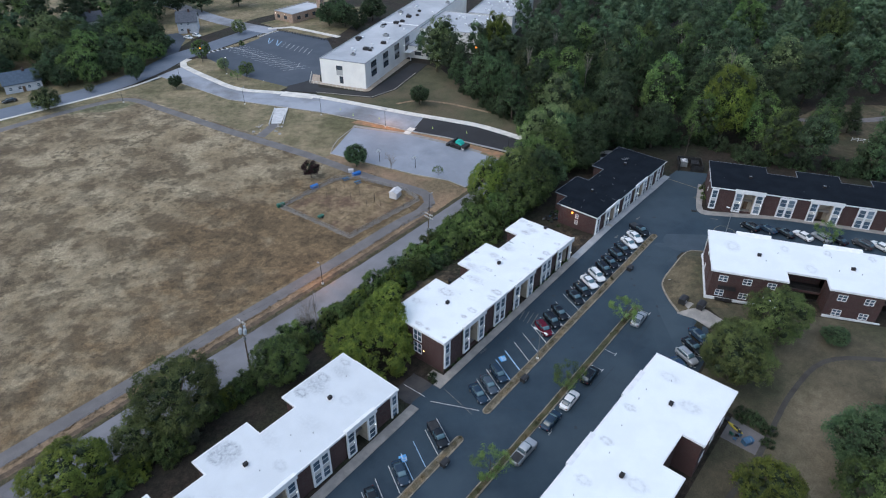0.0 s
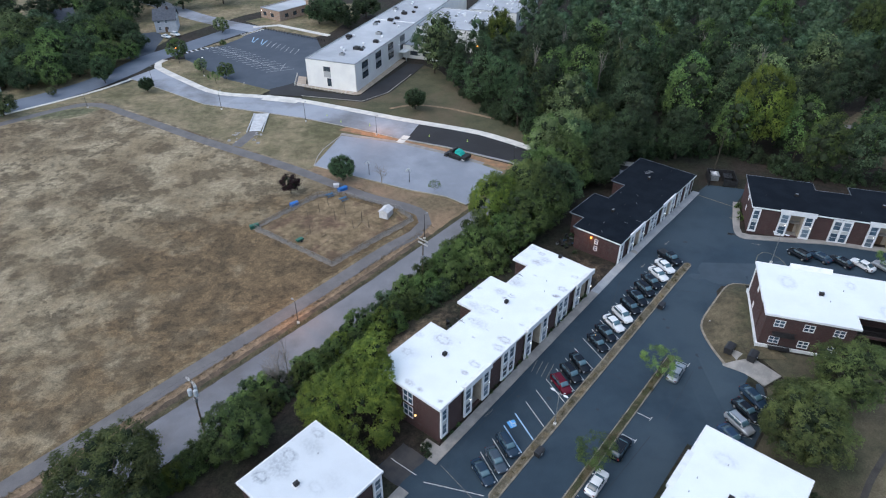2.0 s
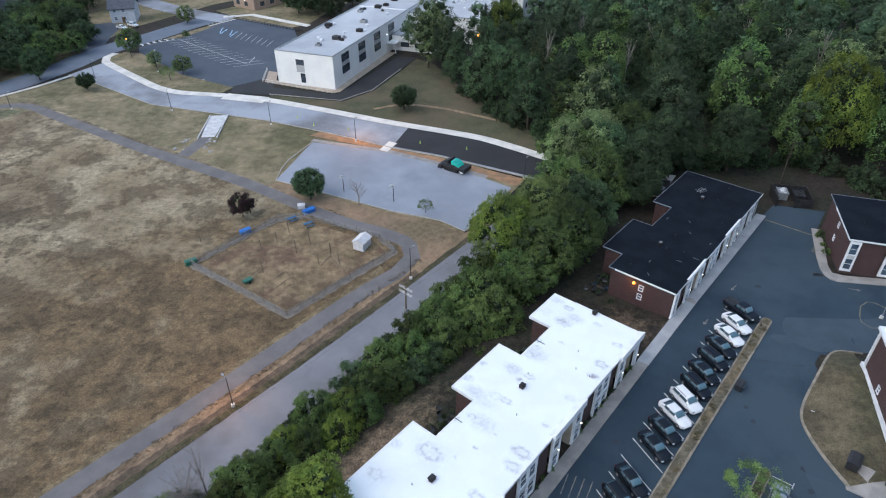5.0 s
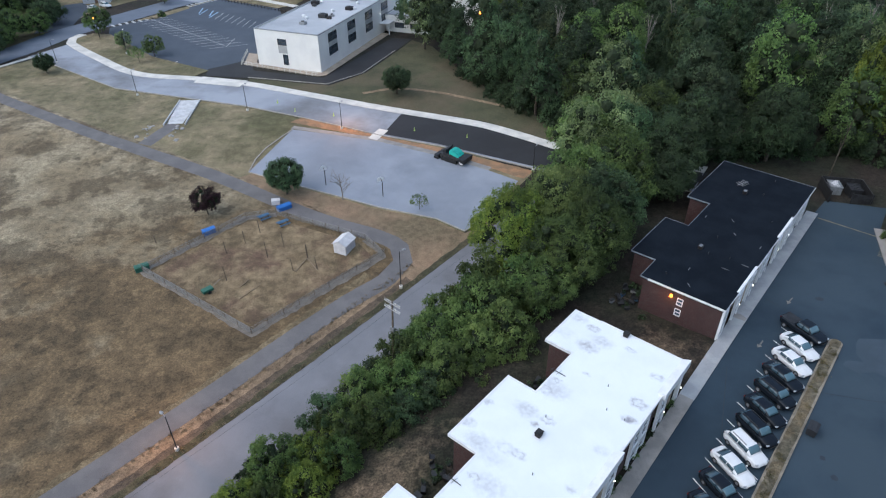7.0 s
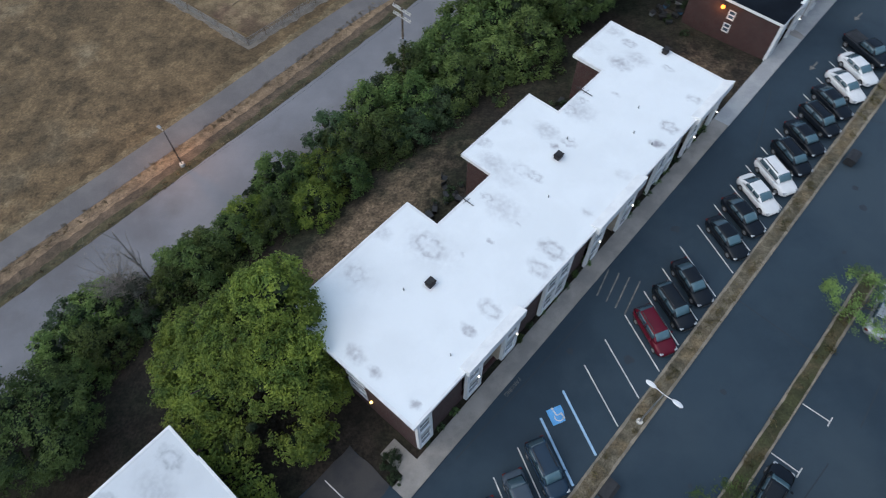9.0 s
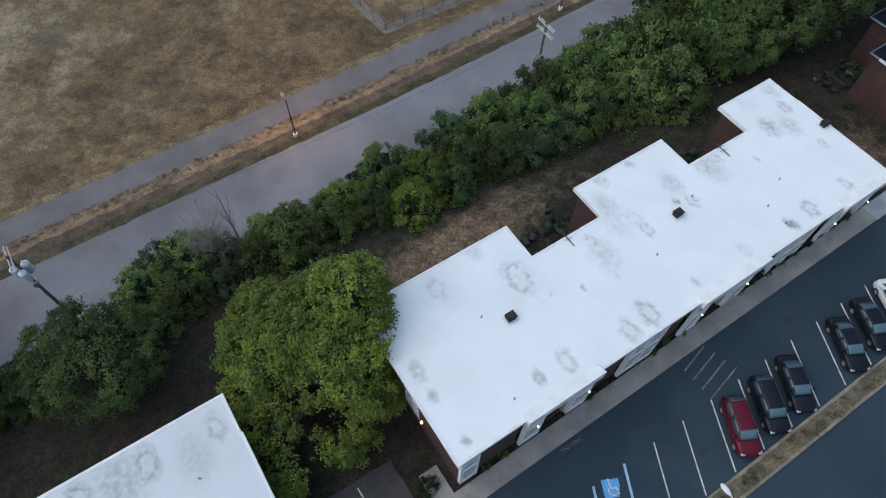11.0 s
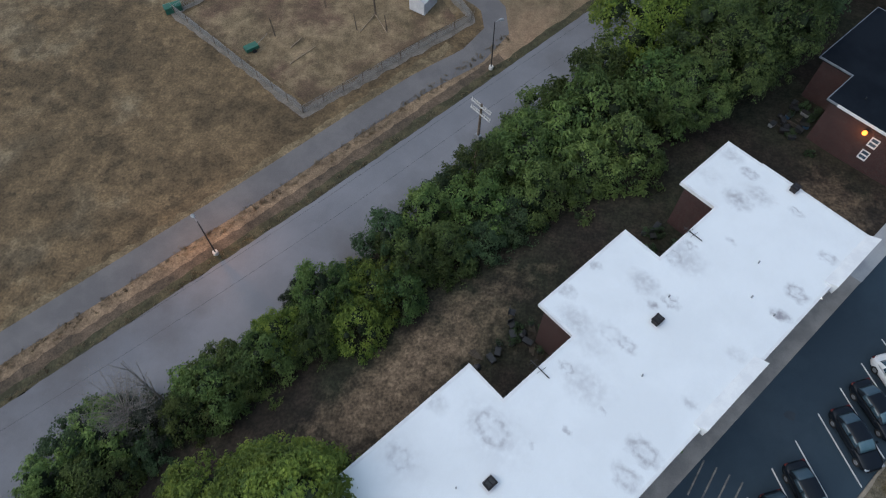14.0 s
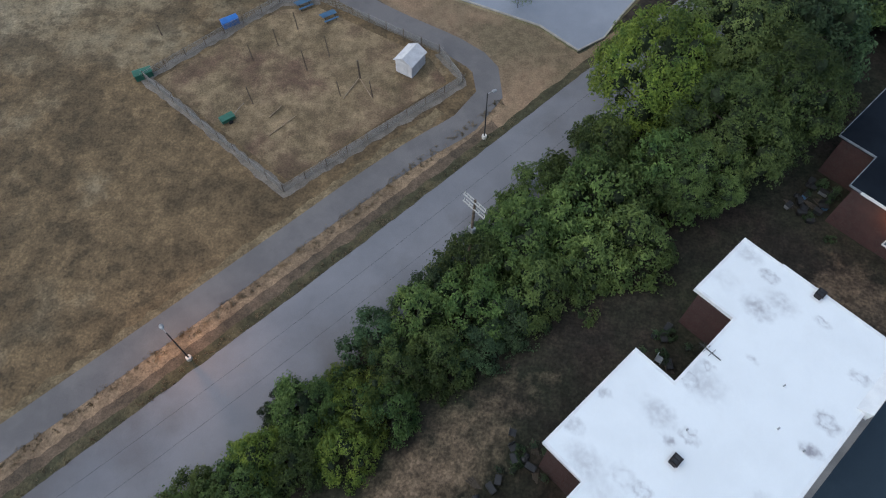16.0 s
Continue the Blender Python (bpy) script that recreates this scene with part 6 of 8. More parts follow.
KINDS = {
    "maple": [(crown_mesh(14, 6.1, 11.4, 0.7, 96, 70000, 0.17, LEAF_YELLOW, (0.15, 0.27), 0.36, 13, 0.8, "cone", 0.68, 0.34), trunk_mesh(1, 4.0, 6.0, 2.0, 0.28, 8))],
    "big": [(crown_mesh(10 + i, 5.5, 11.0, 2.0, 40, 10500, 0.32, m, (0.2, 0.36), 0.6, 12), trunk_mesh(10 + i, 5.5, 11.0, 2.5, 0.32, 8)) for i, m in enumerate((LEAF, LEAF_YELLOW, LEAF_DARK, LEAF_PALE))],
    "bush": [(crown_mesh(20 + i, 2.5, 4.0, -0.2, 28, 6000, 0.17, m, (0.2, 0.4), 0.5, 11, 1.3, "mound", 0.8), trunk_mesh(20 + i, 2.0, 3.4, 0.6, 0.08, 5)) for i, m in enumerate((LEAF_HEDGE, LEAF_HEDGE, LEAF, LEAF_YELLOW, LEAF_DARK, LEAF_GREY))],
    "court": [(crown_mesh(80 + i, 5.6, 11.0, 1.8, 48, 21000, 0.22, m, (0.2, 0.34), 0.5, 15), trunk_mesh(80 + i, 5.5, 11.0, 2.5, 0.32, 8)) for i, m in enumerate((LEAF, LEAF_HEDGE, LEAF_YELLOW, LEAF_DARK, LEAF_OLIVE))],
    "wood": [(crown_mesh(30 + i, 4.3, 13.0, 2.4, 24, 3800, 0.38, m, (0.28, 0.48), 0.62, 11, 0.45, ("dome", "cone", "dome")[i % 3]), trunk_mesh(30 + i, 4.2, 11, 3.0, 0.25, 4)) for i, m in enumerate((LEAF_WOOD, LEAF_DARK, LEAF_WOOD, LEAF, LEAF_DARK, LEAF_PALE))],
    "broad": [(crown_mesh(70 + i, 5.6, 9.5, 1.2, 34, 5200, 0.4, m, (0.24, 0.4), 0.62, 11, 0.45), trunk_mesh(70 + i, 5.0, 9.0, 2.0, 0.3, 6)) for i, m in enumerate((LEAF, LEAF_DARK, LEAF_WOOD, LEAF_PALE))],
    "shrub": [(crown_mesh(60 + i, 2.4, 3.6, 0.0, 14, 1300, 0.28, m, (0.3, 0.46), 0.62, 8, 0.6, "mound"), trunk_mesh(60 + i, 2.0, 3.2, 0.6, 0.08, 3)) for i, m in enumerate((LEAF_DARK, LEAF))],
    "sapling": [(crown_mesh(40 + i, 2.6, 3.6, 1.7, 40, 4200, 0.13, LEAF_FRESH, (0.16, 0.32), 0.02, 6, 0.8, "ball", 1.3), trunk_mesh(40 + i, 2.3, 3.6, 1.8, 0.09, 7, None, 2)) for i in range(2)],
    "round": [(crown_mesh(50, 3.1, 5.2, 1.2, 60, 8000, 0.22, LEAF_DARK, (0.2, 0.28), 0.8, 10, 0.03, "ball"), trunk_mesh(50, 3.0, 4.8, 1.6, 0.16, 5))],
    "young": [(crown_mesh(95 + i, 2.9, 5.0, 1.0, 36, 5200, 0.2, m, (0.2, 0.34), 0.4, 9, 0.5), trunk_mesh(95 + i, 2.6, 4.6, 1.4, 0.13, 6)) for i, m in enumerate((LEAF, LEAF_PALE))],
    "plum": [(crown_mesh(51, 2.1, 3.4, 1.0, 26, 3200, 0.22, LEAF_PLUM, (0.24, 0.34), 0.7, 8, 0.25, "ball"), trunk_mesh(51, 2.0, 3.2, 1.4, 0.1, 6))],
}
tree_count = 0


def plant(kind, x, y, label, category="tree", size=1.0, tall=1.0, variant=None, group="", sink=0.0, turn=None):
    """A tree of a kind: trunk and crown, turned and scaled."""
    global tree_count
    tree_count += 1
    rn = random.Random(900 + tree_count)
    crown, trunk = KINDS[kind][(variant if variant is not None else rn.randrange(len(KINDS[kind]))) % len(KINDS[kind])]
    m = Matrix.LocRotScale((x, y, terr(x, y) - sink), Euler((0, 0, rn.uniform(0, 6.28) if turn is None else radians(turn))), (size, size, size * tall))
    th = thing("bush" if category == "bush" else "tree", m, label, category, group)
    for nm, me in (("crown", crown), ("trunk", trunk)):
        ob = new(nm, me)
        ob.parent = th
    return th


def plant_site(kind, a, v, *rest, **kw):
    p = site(a, v)
    return plant(kind, p.x, p.y, *rest, **kw)


# the yellow-green maple behind the nearest block
plant_site("maple", 59.1, 67.0, "tall leafy green maple beside the white-roofed apartments", size=1.37, tall=0.8, variant=0, turn=50)
# trees along the lane
for a, v, s, tl, k, lab in ((28.5, 82.5, 1.32, 0.74, 3, "dense green tree between lane and apartments"), (10, 81.5, 1.1, 0.78, 1, "broad yellow-green tree beside the lane"), (45.3, 76.6, 0.86, 0.86, 0, "green tree in the hedgerow"), (-8, 82, 1.1, 0.9, 2, "dark green tree beside the lane"),
                             (20.5, 82, 0.75, 0.7, 3, "olive green tree in the hedgerow"),
                             (119.5, 83, 1.12, 1.05, 1, "tall leafy tree at the end of the hedge"), (126, 80.5, 1.1, 1.1, 3, "tall green tree beside the black-roofed block"), (112.5, 73.6, 0.72, 0.8, 0, "green tree behind the apartments"), (117.5, 74, 0.95, 0.9, 0, "green tree behind the apartments"), (122.8, 72.8, 0.95, 1.0, 0, "green tree behind the apartments"), (132, 76, 1.0, 0.95, 2, "dark tree behind the black-roofed apartments"),
                             (139.5, 85, 1.0, 0.95, 0, "tree at the edge of the woods"), (150, 86.5, 1.2, 1.1, 3, "pale rounded tree at the edge of the woods"), (143, 79, 1.1, 1.0, 0, "green tree behind the black-roofed apartments"), (153, 83, 1.15, 1.05, 2, "dark tree at the edge of the woods"), (150, 85, 1.1, 1.0, 0, "green tree behind the black-roofed apartments"), (159, 87, 1.1, 1.0, 3, "pale green tree at the edge of the woods"), (147.5, 72.5, 0.8, 0.85, 2, "dark tree close behind the apartments"), (138, 81, 1.0, 1.0, 0, "green tree behind the black-roofed apartments"), (158.5, 79, 1.0, 1.0, 2, "dark tree behind the black-roofed apartments"), (156, 93, 1.0, 1.0, 0, "green tree at the edge of the woods"), (153, 75, 1.0, 1.0, 2, "dark tree close behind the apartments"), (163, 74, 1.1, 1.0, 2, "dark tree close behind the apartments"), (166, 84, 1.1, 1.05, 0, "green tree at the edge of the woods"), (173, 64, 1.1, 1.0, 2, "dark tree past the waste enclosure")):
    plant_site("court" if 0 < a < 130 else "big", a, v, lab, size=s, tall=tl, variant=((0, 2, 3, 4)[k] if 0 < a < 130 else k))
rng = random.Random(3)
for a, v, s, tl, k in ((48.4, 79.4, 1.0, 1.0, 0), (49.8, 83.2, 1.0, 1.0, 1), (52.2, 84.5, 1.0, 1.0, 4), (52.6, 80.8, 1.0, 0.9, 0), (54.8, 84.0, 1.1, 1.0, 1), (56.6, 80.4, 0.6, 0.9, 4), (61.0, 81.2, 0.95, 1.0, 0), (62.8, 81.3, 1.15, 1.0, 2), (65.0, 82.6, 0.85, 1.0, 1), (65.6, 80.2, 0.8, 0.9, 0), (67.5, 80.9, 1.05, 1.0, 2), (70.0, 81.6, 0.95, 1.0, 3), (71.8, 79.4, 0.85, 1.0, 2),
                    (72.8, 84.4, 0.42, 1.1, 4), (74.6, 84.6, 0.5, 1.2, 4), (75.0, 81.8, 1.15, 1.25, 2), (75.6, 77.2, 0.95, 0.95, 3), (78.2, 79.4, 1.05, 1.05, 3), (79.9, 77.6, 0.95, 1.0, 2), (78.6, 82.8, 0.6, 1.0, 3), (82.7, 83.0, 1.1, 1.2, 4), (83.0, 79.0, 1.15, 1.15, 1), (86.0, 77.9, 1.1, 1.1, 0), (87.3, 81.6, 1.25, 1.25, 0), (91.4, 79.3, 1.3, 1.25, 1), (90.6, 83.3, 1.0, 1.1, 4), (94.4, 82.3, 1.25, 1.2, 0),
                    (95.7, 76.1, 1.2, 1.1, 0), (98.0, 80.4, 1.5, 1.25, 2), (97.2, 84.4, 0.85, 1.0, 4), (100.8, 74.9, 1.3, 1.1, 1), (101.6, 79.4, 1.6, 1.3, 1), (100.6, 83.6, 1.1, 1.1, 0), (104.6, 74.0, 1.35, 1.15, 0), (105.6, 83.4, 1.25, 1.2, 1), (106.4, 78.4, 1.7, 1.35, 2), (110.2, 81.6, 1.5, 1.3, 0), (111.4, 76.0, 1.5, 1.3, 2), (114.4, 84.6, 1.0, 1.1, 1), (88.6, 76.2, 0.9, 1.0, 4), (92.2, 76.0, 0.95, 1.0, 4)):
    plant_site("bush", a, v, "leafy green bush in the long hedge beside the lane" if s > 0.7 else "small dark bush at the lane's edge", "bush", size=1.13 * s, tall=tl * (0.88 if 80 < a < 108 else 1.0), variant=k, group="hedge bushes", sink=0.2)
a = 14.0
while a < 42:
    plant_site("bush", a, 79.5 + rng.uniform(-2.5, 2.0), "leafy green bush in the hedgerow", "bush", size=rng.uniform(0.85, 1.25), group="hedge bushes", sink=0.2)
    a += 3.2


def dead_tree(a, v, size, label, shape=None):
    p = site(a, v)
    th = thing("dead_tree", Matrix.LocRotScale((p.x, p.y, terr(p.x, p.y)), Euler((0, 0, a)), (size,) * 3), label, "dead tree", "bare trees")
    ob = new("trunk", shape or DEAD)
    ob.parent = th


SNAG = trunk_mesh(79, 1.9, 14.0, 6.0, 0.17, 11, BARKPALE, 6)
DEAD = trunk_mesh(77, 2.6, 6.0, 1.2, 0.11, 12, BARKPALE, 7)
dead_tree(57.6, 83.2, 1.45, "bare grey bush among the hedge leaves", trunk_mesh(82, 2.5, 6.0, 0.9, 0.055, 52, BARKPALE, 14))
plant_site("bush", 57.2, 83.0, "grey-green twiggy bush dying back in the hedge", "bush", size=1.0, variant=5, group="hedge bushes", sink=0.2)
dead_tree(59.6, 83.3, 1.0, "bare grey sapling standing over the hedge", trunk_mesh(81, 1.2, 11.5, 3.6, 0.1, 9, BARKPALE, 6))
p = site(172.6, 53.4)
bare = thing("dead_tree", pose(p.x, p.y, terr(p.x, p.y)), "tall thin bare tree beside the waste enclosure", "dead tree", "bare trees")
bt = new("trunk", trunk_mesh(78, 1.0, 12.0, 4.0, 0.13, 5, BARK, 3))
bt.parent = bare
dead_tree(117.8, 118.2, 1.1, "bare thin tree beside the court")
for a, v in ((190, 120), (196, 100), (213, 101.5), (221, 70), (226, 62), (214, 124.5), (216, 94.5), (214.5, 97), (236, 84), (259, 89), (256, 92), (212, 122)):
    dead_tree(a, v, 1.25, "bare pale dead tree in the woods", SNAG)

# courtyard trees on the far side
for a, v, s, tl, k in ((93.2, 12.4, 1.08, 0.8, 0), (98.5, 13.8, 0.75, 0.75, 0), (105.6, 10.0, 0.98, 0.86, 0), (111.1, 0.6, 0.42, 0.6, 2), (72.1, -0.6, 0.85, 0.8, 1), (88.4, -9.0, 1.0, 0.85, 2), (100, -14, 0.9, 0.85, 2), (80, -12, 0.9, 0.9, 0), (97, 10.5, 0.6, 0.8, 2)):
    plant_site("court" if v > 9.9 else "big", a, v, "green tree on the lawn between apartment blocks", size=s, tall=tl, variant=4 if v > 9.9 else k, group="courtyard trees")
for a in (52.0, 74.3, 95.6):
    plant_site("sapling", a, 33.6, "thin light-green street tree on the kerbed island", size=1.06, tall=1.0, group="island trees")
p = Vector((86.5, 119.5))
plant("sapling", p.x, p.y, "thin green tree by the parked cars", size=1.0, group="island trees")
# trees of the field's edge and the school
plant("round", -25.0, 168.3, "round dense green tree beside the path", size=1.05)
plant("plum", -37.2, 161.6, "small dark purple-leaved tree on the field", size=1.12)
plant("sapling", -1.0, 163.0, "spindly young tree beside the court", size=0.55)
plant("round", -98.2, 228.2, "small green tree beside the street", size=0.75)
plant("round", -116, 236.4, "dark green tree at the street corner", size=1.15, tall=1.2)
plant("young", -128, 224, "small bare-looking green tree by the street", size=0.55, variant=1)
plant("young", -86.5, 248.5, "small green tree on the school's grass strip", size=0.8)
plant("young", -75.5, 241.4, "small yellow-green tree on the school's grass strip", size=0.95)
plant("sapling", -77.5, 236.0, "small yellow-green tree on the school's grass strip", size=0.8)
plant("young", -99.2, 262, "green tree with lamplight in it by the crossing", size=1.3, variant=0)
plant("shrub", -88, 281.2, "low clipped bush on the crossing island", "bush", size=0.55, variant=1)
plant("young", -93.1, 298, "green tree at the school lot's corner", size=1.1, variant=1)
plant("round", -7.8, 213.6, "small dark tree on the grass before the woods", size=1.05, tall=0.95)
for x, y, s in ((-54, 312, 1.0), (-46, 310, 1.1), (-50, 318, 1.1), (-40, 306, 0.9), (-34, 322, 1.1)):
    plant("big", x, y, "dense dark tree beside the school", size=s, tall=0.8, variant=2)
rng = random.Random(8)
spots = [(-168, 300), (-180, 296), (-188, 262), (-142, 305), (-133, 330), (-152, 330), (-190, 240), (-186, 280), (-200, 290), (-140, 318), (-155, 315), (-170, 322), (-195, 316), (-210, 300), (-205, 245), (-215, 270), (-125, 340), (-140, 345), (-165, 345), (-190, 345), (-215, 330), (-108, 345), (-70, 385), (-40, 390), (-100, 390), (-130, 385), (-160, 380), (-20, 380), (-148, 300), (-160, 285)]
for x, y, sz, k in ((-131, 233.5, 0.75, 0), (-139.5, 230, 0.8, 1), (-121.5, 247.5, 0.75, 0), (-148, 232, 0.85, 1), (-117.5, 262, 0.7, 0), (-119, 272, 0.8, 1), (-137, 238, 1.2, 0), (-146, 241, 1.15, 2), (-128, 243, 0.95, 1), (-122, 256, 0.9, 0), (-131, 256, 1.2, 1), (-142, 255, 1.3, 0), (-154, 250, 1.35, 0), (-160, 262, 1.35, 3), (-148, 269, 1.25, 2), (-135, 271, 1.2, 0), (-127, 282, 1.0, 1), (-134, 290, 1.15, 0), (-146, 285, 1.2, 2), (-172, 250, 1.3, 3), (-178, 264, 1.35, 0), (-168, 237, 1.0, 2), (-172, 282, 1.3, 3), (-158, 276, 1.2, 0), (-184, 250, 1.2, 2), (-190, 270, 1.3, 1), (-165, 224, 0.8, 1), (-134.8, 207.5, 0.8, 3)):
    plant("broad", x, y, "broad leafy tree crowding the street corner" if k != 3 else "light green tree near the street", size=sz, tall=0.92, variant=k, group="trees among houses")
for x, y in spots:
    plant("wood", x + rng.uniform(-3, 3), y + rng.uniform(-3, 3), "dark leafy tree among the houses", size=rng.uniform(1.3, 1.8), tall=rng.uniform(0.62, 0.8), variant=rng.choice((0, 1, 3)), group="trees among houses")


def inside(x, y, poly):
    hit = False
    for i in range(len(poly)):
        (x0, y0), (x1, y1) = poly[i - 1], poly[i]
        if (y0 > y) != (y1 > y) and x < (x1 - x0) * (y - y0) / (y1 - y0) + x0:
            hit = not hit
    return hit


WOODS = [(-9, 262), (1, 237), (9, 226), (18, 207), (25, 199), (33, 189), (45, 180), (54, 174), (64, 177), (80, 174), (88, 160), (112, 153), (150, 140), (185, 150), (245, 235), (320, 345), (345, 405), (60, 405), (45, 390), (44, 290), (-5, 285)]
CLEAR = [(106, 160), (122, 157), (152, 165), (158, 203), (126, 207), (110, 192)]
rng = random.Random(21)
taken, far_spots, grid = [], [], {}
tries = 0
while tries < 14000:
    tries += 1
    x, y = rng.uniform(-10, 420), rng.uniform(130, 470)
    if not inside(x, y, WOODS) or inside(x, y, CLEAR):
        continue
    sx, sy = 0.94 * (x + 28) - 0.342 * (y - 228.1), 0.342 * (x + 28) + 0.94 * (y - 228.1)
    if -25 < sx < 37 and sy > (37 if sx < 14 else 47):
        continue
    away = math.hypot(x - 30, y - 130)
    if math.hypot(x - 84, (y - 173) / 1.4) < 6:
        continue
    if math.hypot(x - 12.5, (y - 236) / 2.2) < 5.4:
        continue
    gap = 7.9 if away < 120 else 8.2 if away < 200 else 9.5
    key = (int(x // 9), int(y // 9))
    near = [q for i in (-1, 0, 1) for j in (-1, 0, 1) for q in grid.get((key[0] + i, key[1] + j), ())]
    if any((q[0] - x) ** 2 + (q[1] - y) ** 2 < gap * gap for q in near):
        continue
    grid.setdefault(key, []).append((x, y))
    (taken if away < 130 else far_spots).append((x, y))
for x, y in taken:
    s = rng.uniform(0.85, 1.45)
    plant("wood", x, y, "leafy green woodland tree standing close to its neighbours", size=s, tall=rng.uniform(0.85, 1.15), group="woodland trees")
# the deep woods, past counting
rs = np.random.RandomState(4)
parts_far = []
for x, y in far_spots:
    s = rng.uniform(0.8, 1.5)
    if x < 12 and y < 300:
        s *= 0.62
    z = terr(x, y)
    k = 20
    th = rs.uniform(0, 6.28, k)
    up = rs.uniform(0, 1, k)
    wide = 3.6 * s * np.sqrt(np.maximum(0.08, 1 - (1.9 * up - 0.8) ** 2)) * rs.uniform(0.45, 1, k)
    cs = np.stack([x + wide * np.cos(th), y + wide * np.sin(th), z + s * (3.5 + 10.0 * up)], axis=1)
    rr = rs.uniform(0.9, 1.6, k) * s
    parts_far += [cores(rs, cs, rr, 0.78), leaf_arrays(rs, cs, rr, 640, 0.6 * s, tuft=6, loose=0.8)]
tagged(new("woods", raw_mesh("woods", parts_far, LEAF_WOOD)), "dense dark green woods reaching to the distance", "woods", "", "stuff")
plant("big", 84, 178, "tall yellow-green tree over the dark woods", size=1.25, tall=1.4, variant=1)
for x, y, sz, k, lab in ((122.8, 264.6, 1.35, 0, "bright green tree deep in the woods"), (76.7, 242.2, 1.15, 0, "light green tree standing out of the woods"), (22.0, 261.3, 1.1, 1, "yellow-green tree beside the school"), (150, 250, 1.3, 0, "bright green tree deep in the woods"), (61, 226, 1.0, 3, "pale green tree in the woods")):
    plant("big", x, y, lab, size=sz, tall=1.35, variant=k)
plant("big", 93, 190, "tall pale tree over the dark woods", size=1.1, tall=1.2, variant=3)
for x, y in ((20, 216),):
    plant("big", x, y, "tall tree at the front of the woods", size=1.15, tall=1.15)

for x, y, sz, tl in ((117.5, 181, 0.85, 1.1), (112.8, 179.5, 0.7, 1.0), (123.5, 180.5, 0.75, 0.9)):
    plant("wood", x, y, "dark green tree standing in the clearing", size=sz, tall=tl, variant=1, group="clearing trees")

# undergrowth along the edge of the woods
rng = random.Random(41)
edge = WOODS[2:13]
for p, q in zip(edge, edge[1:]):
    p, q = Vector(p), Vector(q)
    n = int((q - p).length / 3.2)
    for k in range(n):
        c = p + (q - p) * ((k + rng.random()) / n)
        plant("shrub", c.x + rng.uniform(-1, 2), c.y + rng.uniform(-0.5, 2.5), "dark green undergrowth at the edge of the woods", "bush", size=rng.uniform(0.7, 1.4), variant=0, group="woodland undergrowth", sink=0.3)

for x, y, sz in ((66.7, 141.3, 0.3), (68.3, 146.6, 0.36), (67.4, 143.8, 0.2)):
    plant("shrub", x, y, "low shrub in the bed at the apartments' end wall", "bush", size=sz, variant=1, group="foundation shrubs")
# undergrowth at the wall feet
rng = random.Random(31)
for i in range(26):
    a = 65.5 + i * 1.65
    if 6.2 < a - 64.2 < 12 or 23 < a - 64.2 < 29:
        continue
    plant_site("shrub", a, 53.35, "low dark shrub against the brick front", "bush", size=rng.uniform(0.14, 0.22), group="foundation shrubs")
for a, v in ((85.0, 68.2), (84.3, 67.6), (97, 66), (99, 65.5), (100.5, 66.2), (118, 62), (118.6, 64.5), (122.6, 65.6)):
    plant_site("shrub", a, v, "scruffy shrub behind the apartments", "bush", variant=0, size=rng.uniform(0.16, 0.28), group="back yard shrubs")


plant_site("shrub", 62.6, 54.6, "low dark shrub beside the end steps", "bush", variant=0, size=0.34, group="foundation shrubs")
plant_site("shrub", 61.7, 52.2 + 1.2, "low dark shrub beside the end steps", "bush", variant=0, size=0.22, group="foundation shrubs")
for a, v, sz in ((86.6, 5.0, 0.5), (86.5, 7.6, 0.55), (86.0, 3.2, 0.45), (83.6, 2.6, 0.4), (87.2, 6.2, 0.5)):
    plant_site("shrub", a, v, "dark shrub round the cluttered patio", "bush", variant=0, size=sz, group="patio shrubs")

# weeds on the kerbed islands
rs = np.random.RandomState(12)
weed_c, weed_r = [], []
for a0, a1, vm, k in ((62, 127, 41.85, 150), (20, 55, 41.85, 70), (47, 101, 33.65, 130)):
    for i in range(k):
        p = site(rs.uniform(a0, a1), vm + rs.uniform(-0.38, 0.38))
        weed_c.append((p.x, p.y, terr(p.x, p.y) + 0.25))
        weed_r.append(rs.uniform(0.1, 0.3))
tagged(new("weeds", raw_mesh("weeds", [leaf_arrays(rs, np.array(weed_c), np.array(weed_r), 5200, 0.13)], leaf_material("leaf_weeds", (0.05, 0.05, 0.02), (0.16, 0.13, 0.065), 0.0))), "dry weeds growing on the kerbed islands", "weeds", "", "stuff")

tuft_c, tuft_r = [], []
for v0, v1, k in ((95.7, 96.75, 1500), (92.9, 93.6, 500)):
    for i in range(k):
        p = site(rs.uniform(-20, 112), rs.uniform(v0, v1))
        tuft_c.append((p.x, p.y, terr(p.x, p.y) + 0.12))
        tuft_r.append(rs.uniform(0.06, 0.2))
tagged(new("straw_tufts", raw_mesh("straw_tufts", [leaf_arrays(rs, np.array(tuft_c), np.array(tuft_r), 12000, 0.11, 0.1, 6, 0.8)], leaf_material("leaf_straw", (0.13, 0.103, 0.066), (0.24, 0.186, 0.118), 0.0))), "dry straw tufts along the edges of the path", "grass", "", "stuff")


# ---- cars ----
def loft(bm, sections):
    rings = [[bm.verts.new(p) for p in s] for s in sections]
    for r, s in zip(rings, rings[1:]):
        n = len(r)
        for i in range(n):
            bm.faces.new((r[i], r[(i + 1) % n], s[(i + 1) % n], s[i]))
    bm.faces.new(rings[0][::-1])
    bm.faces.new(rings[-1])


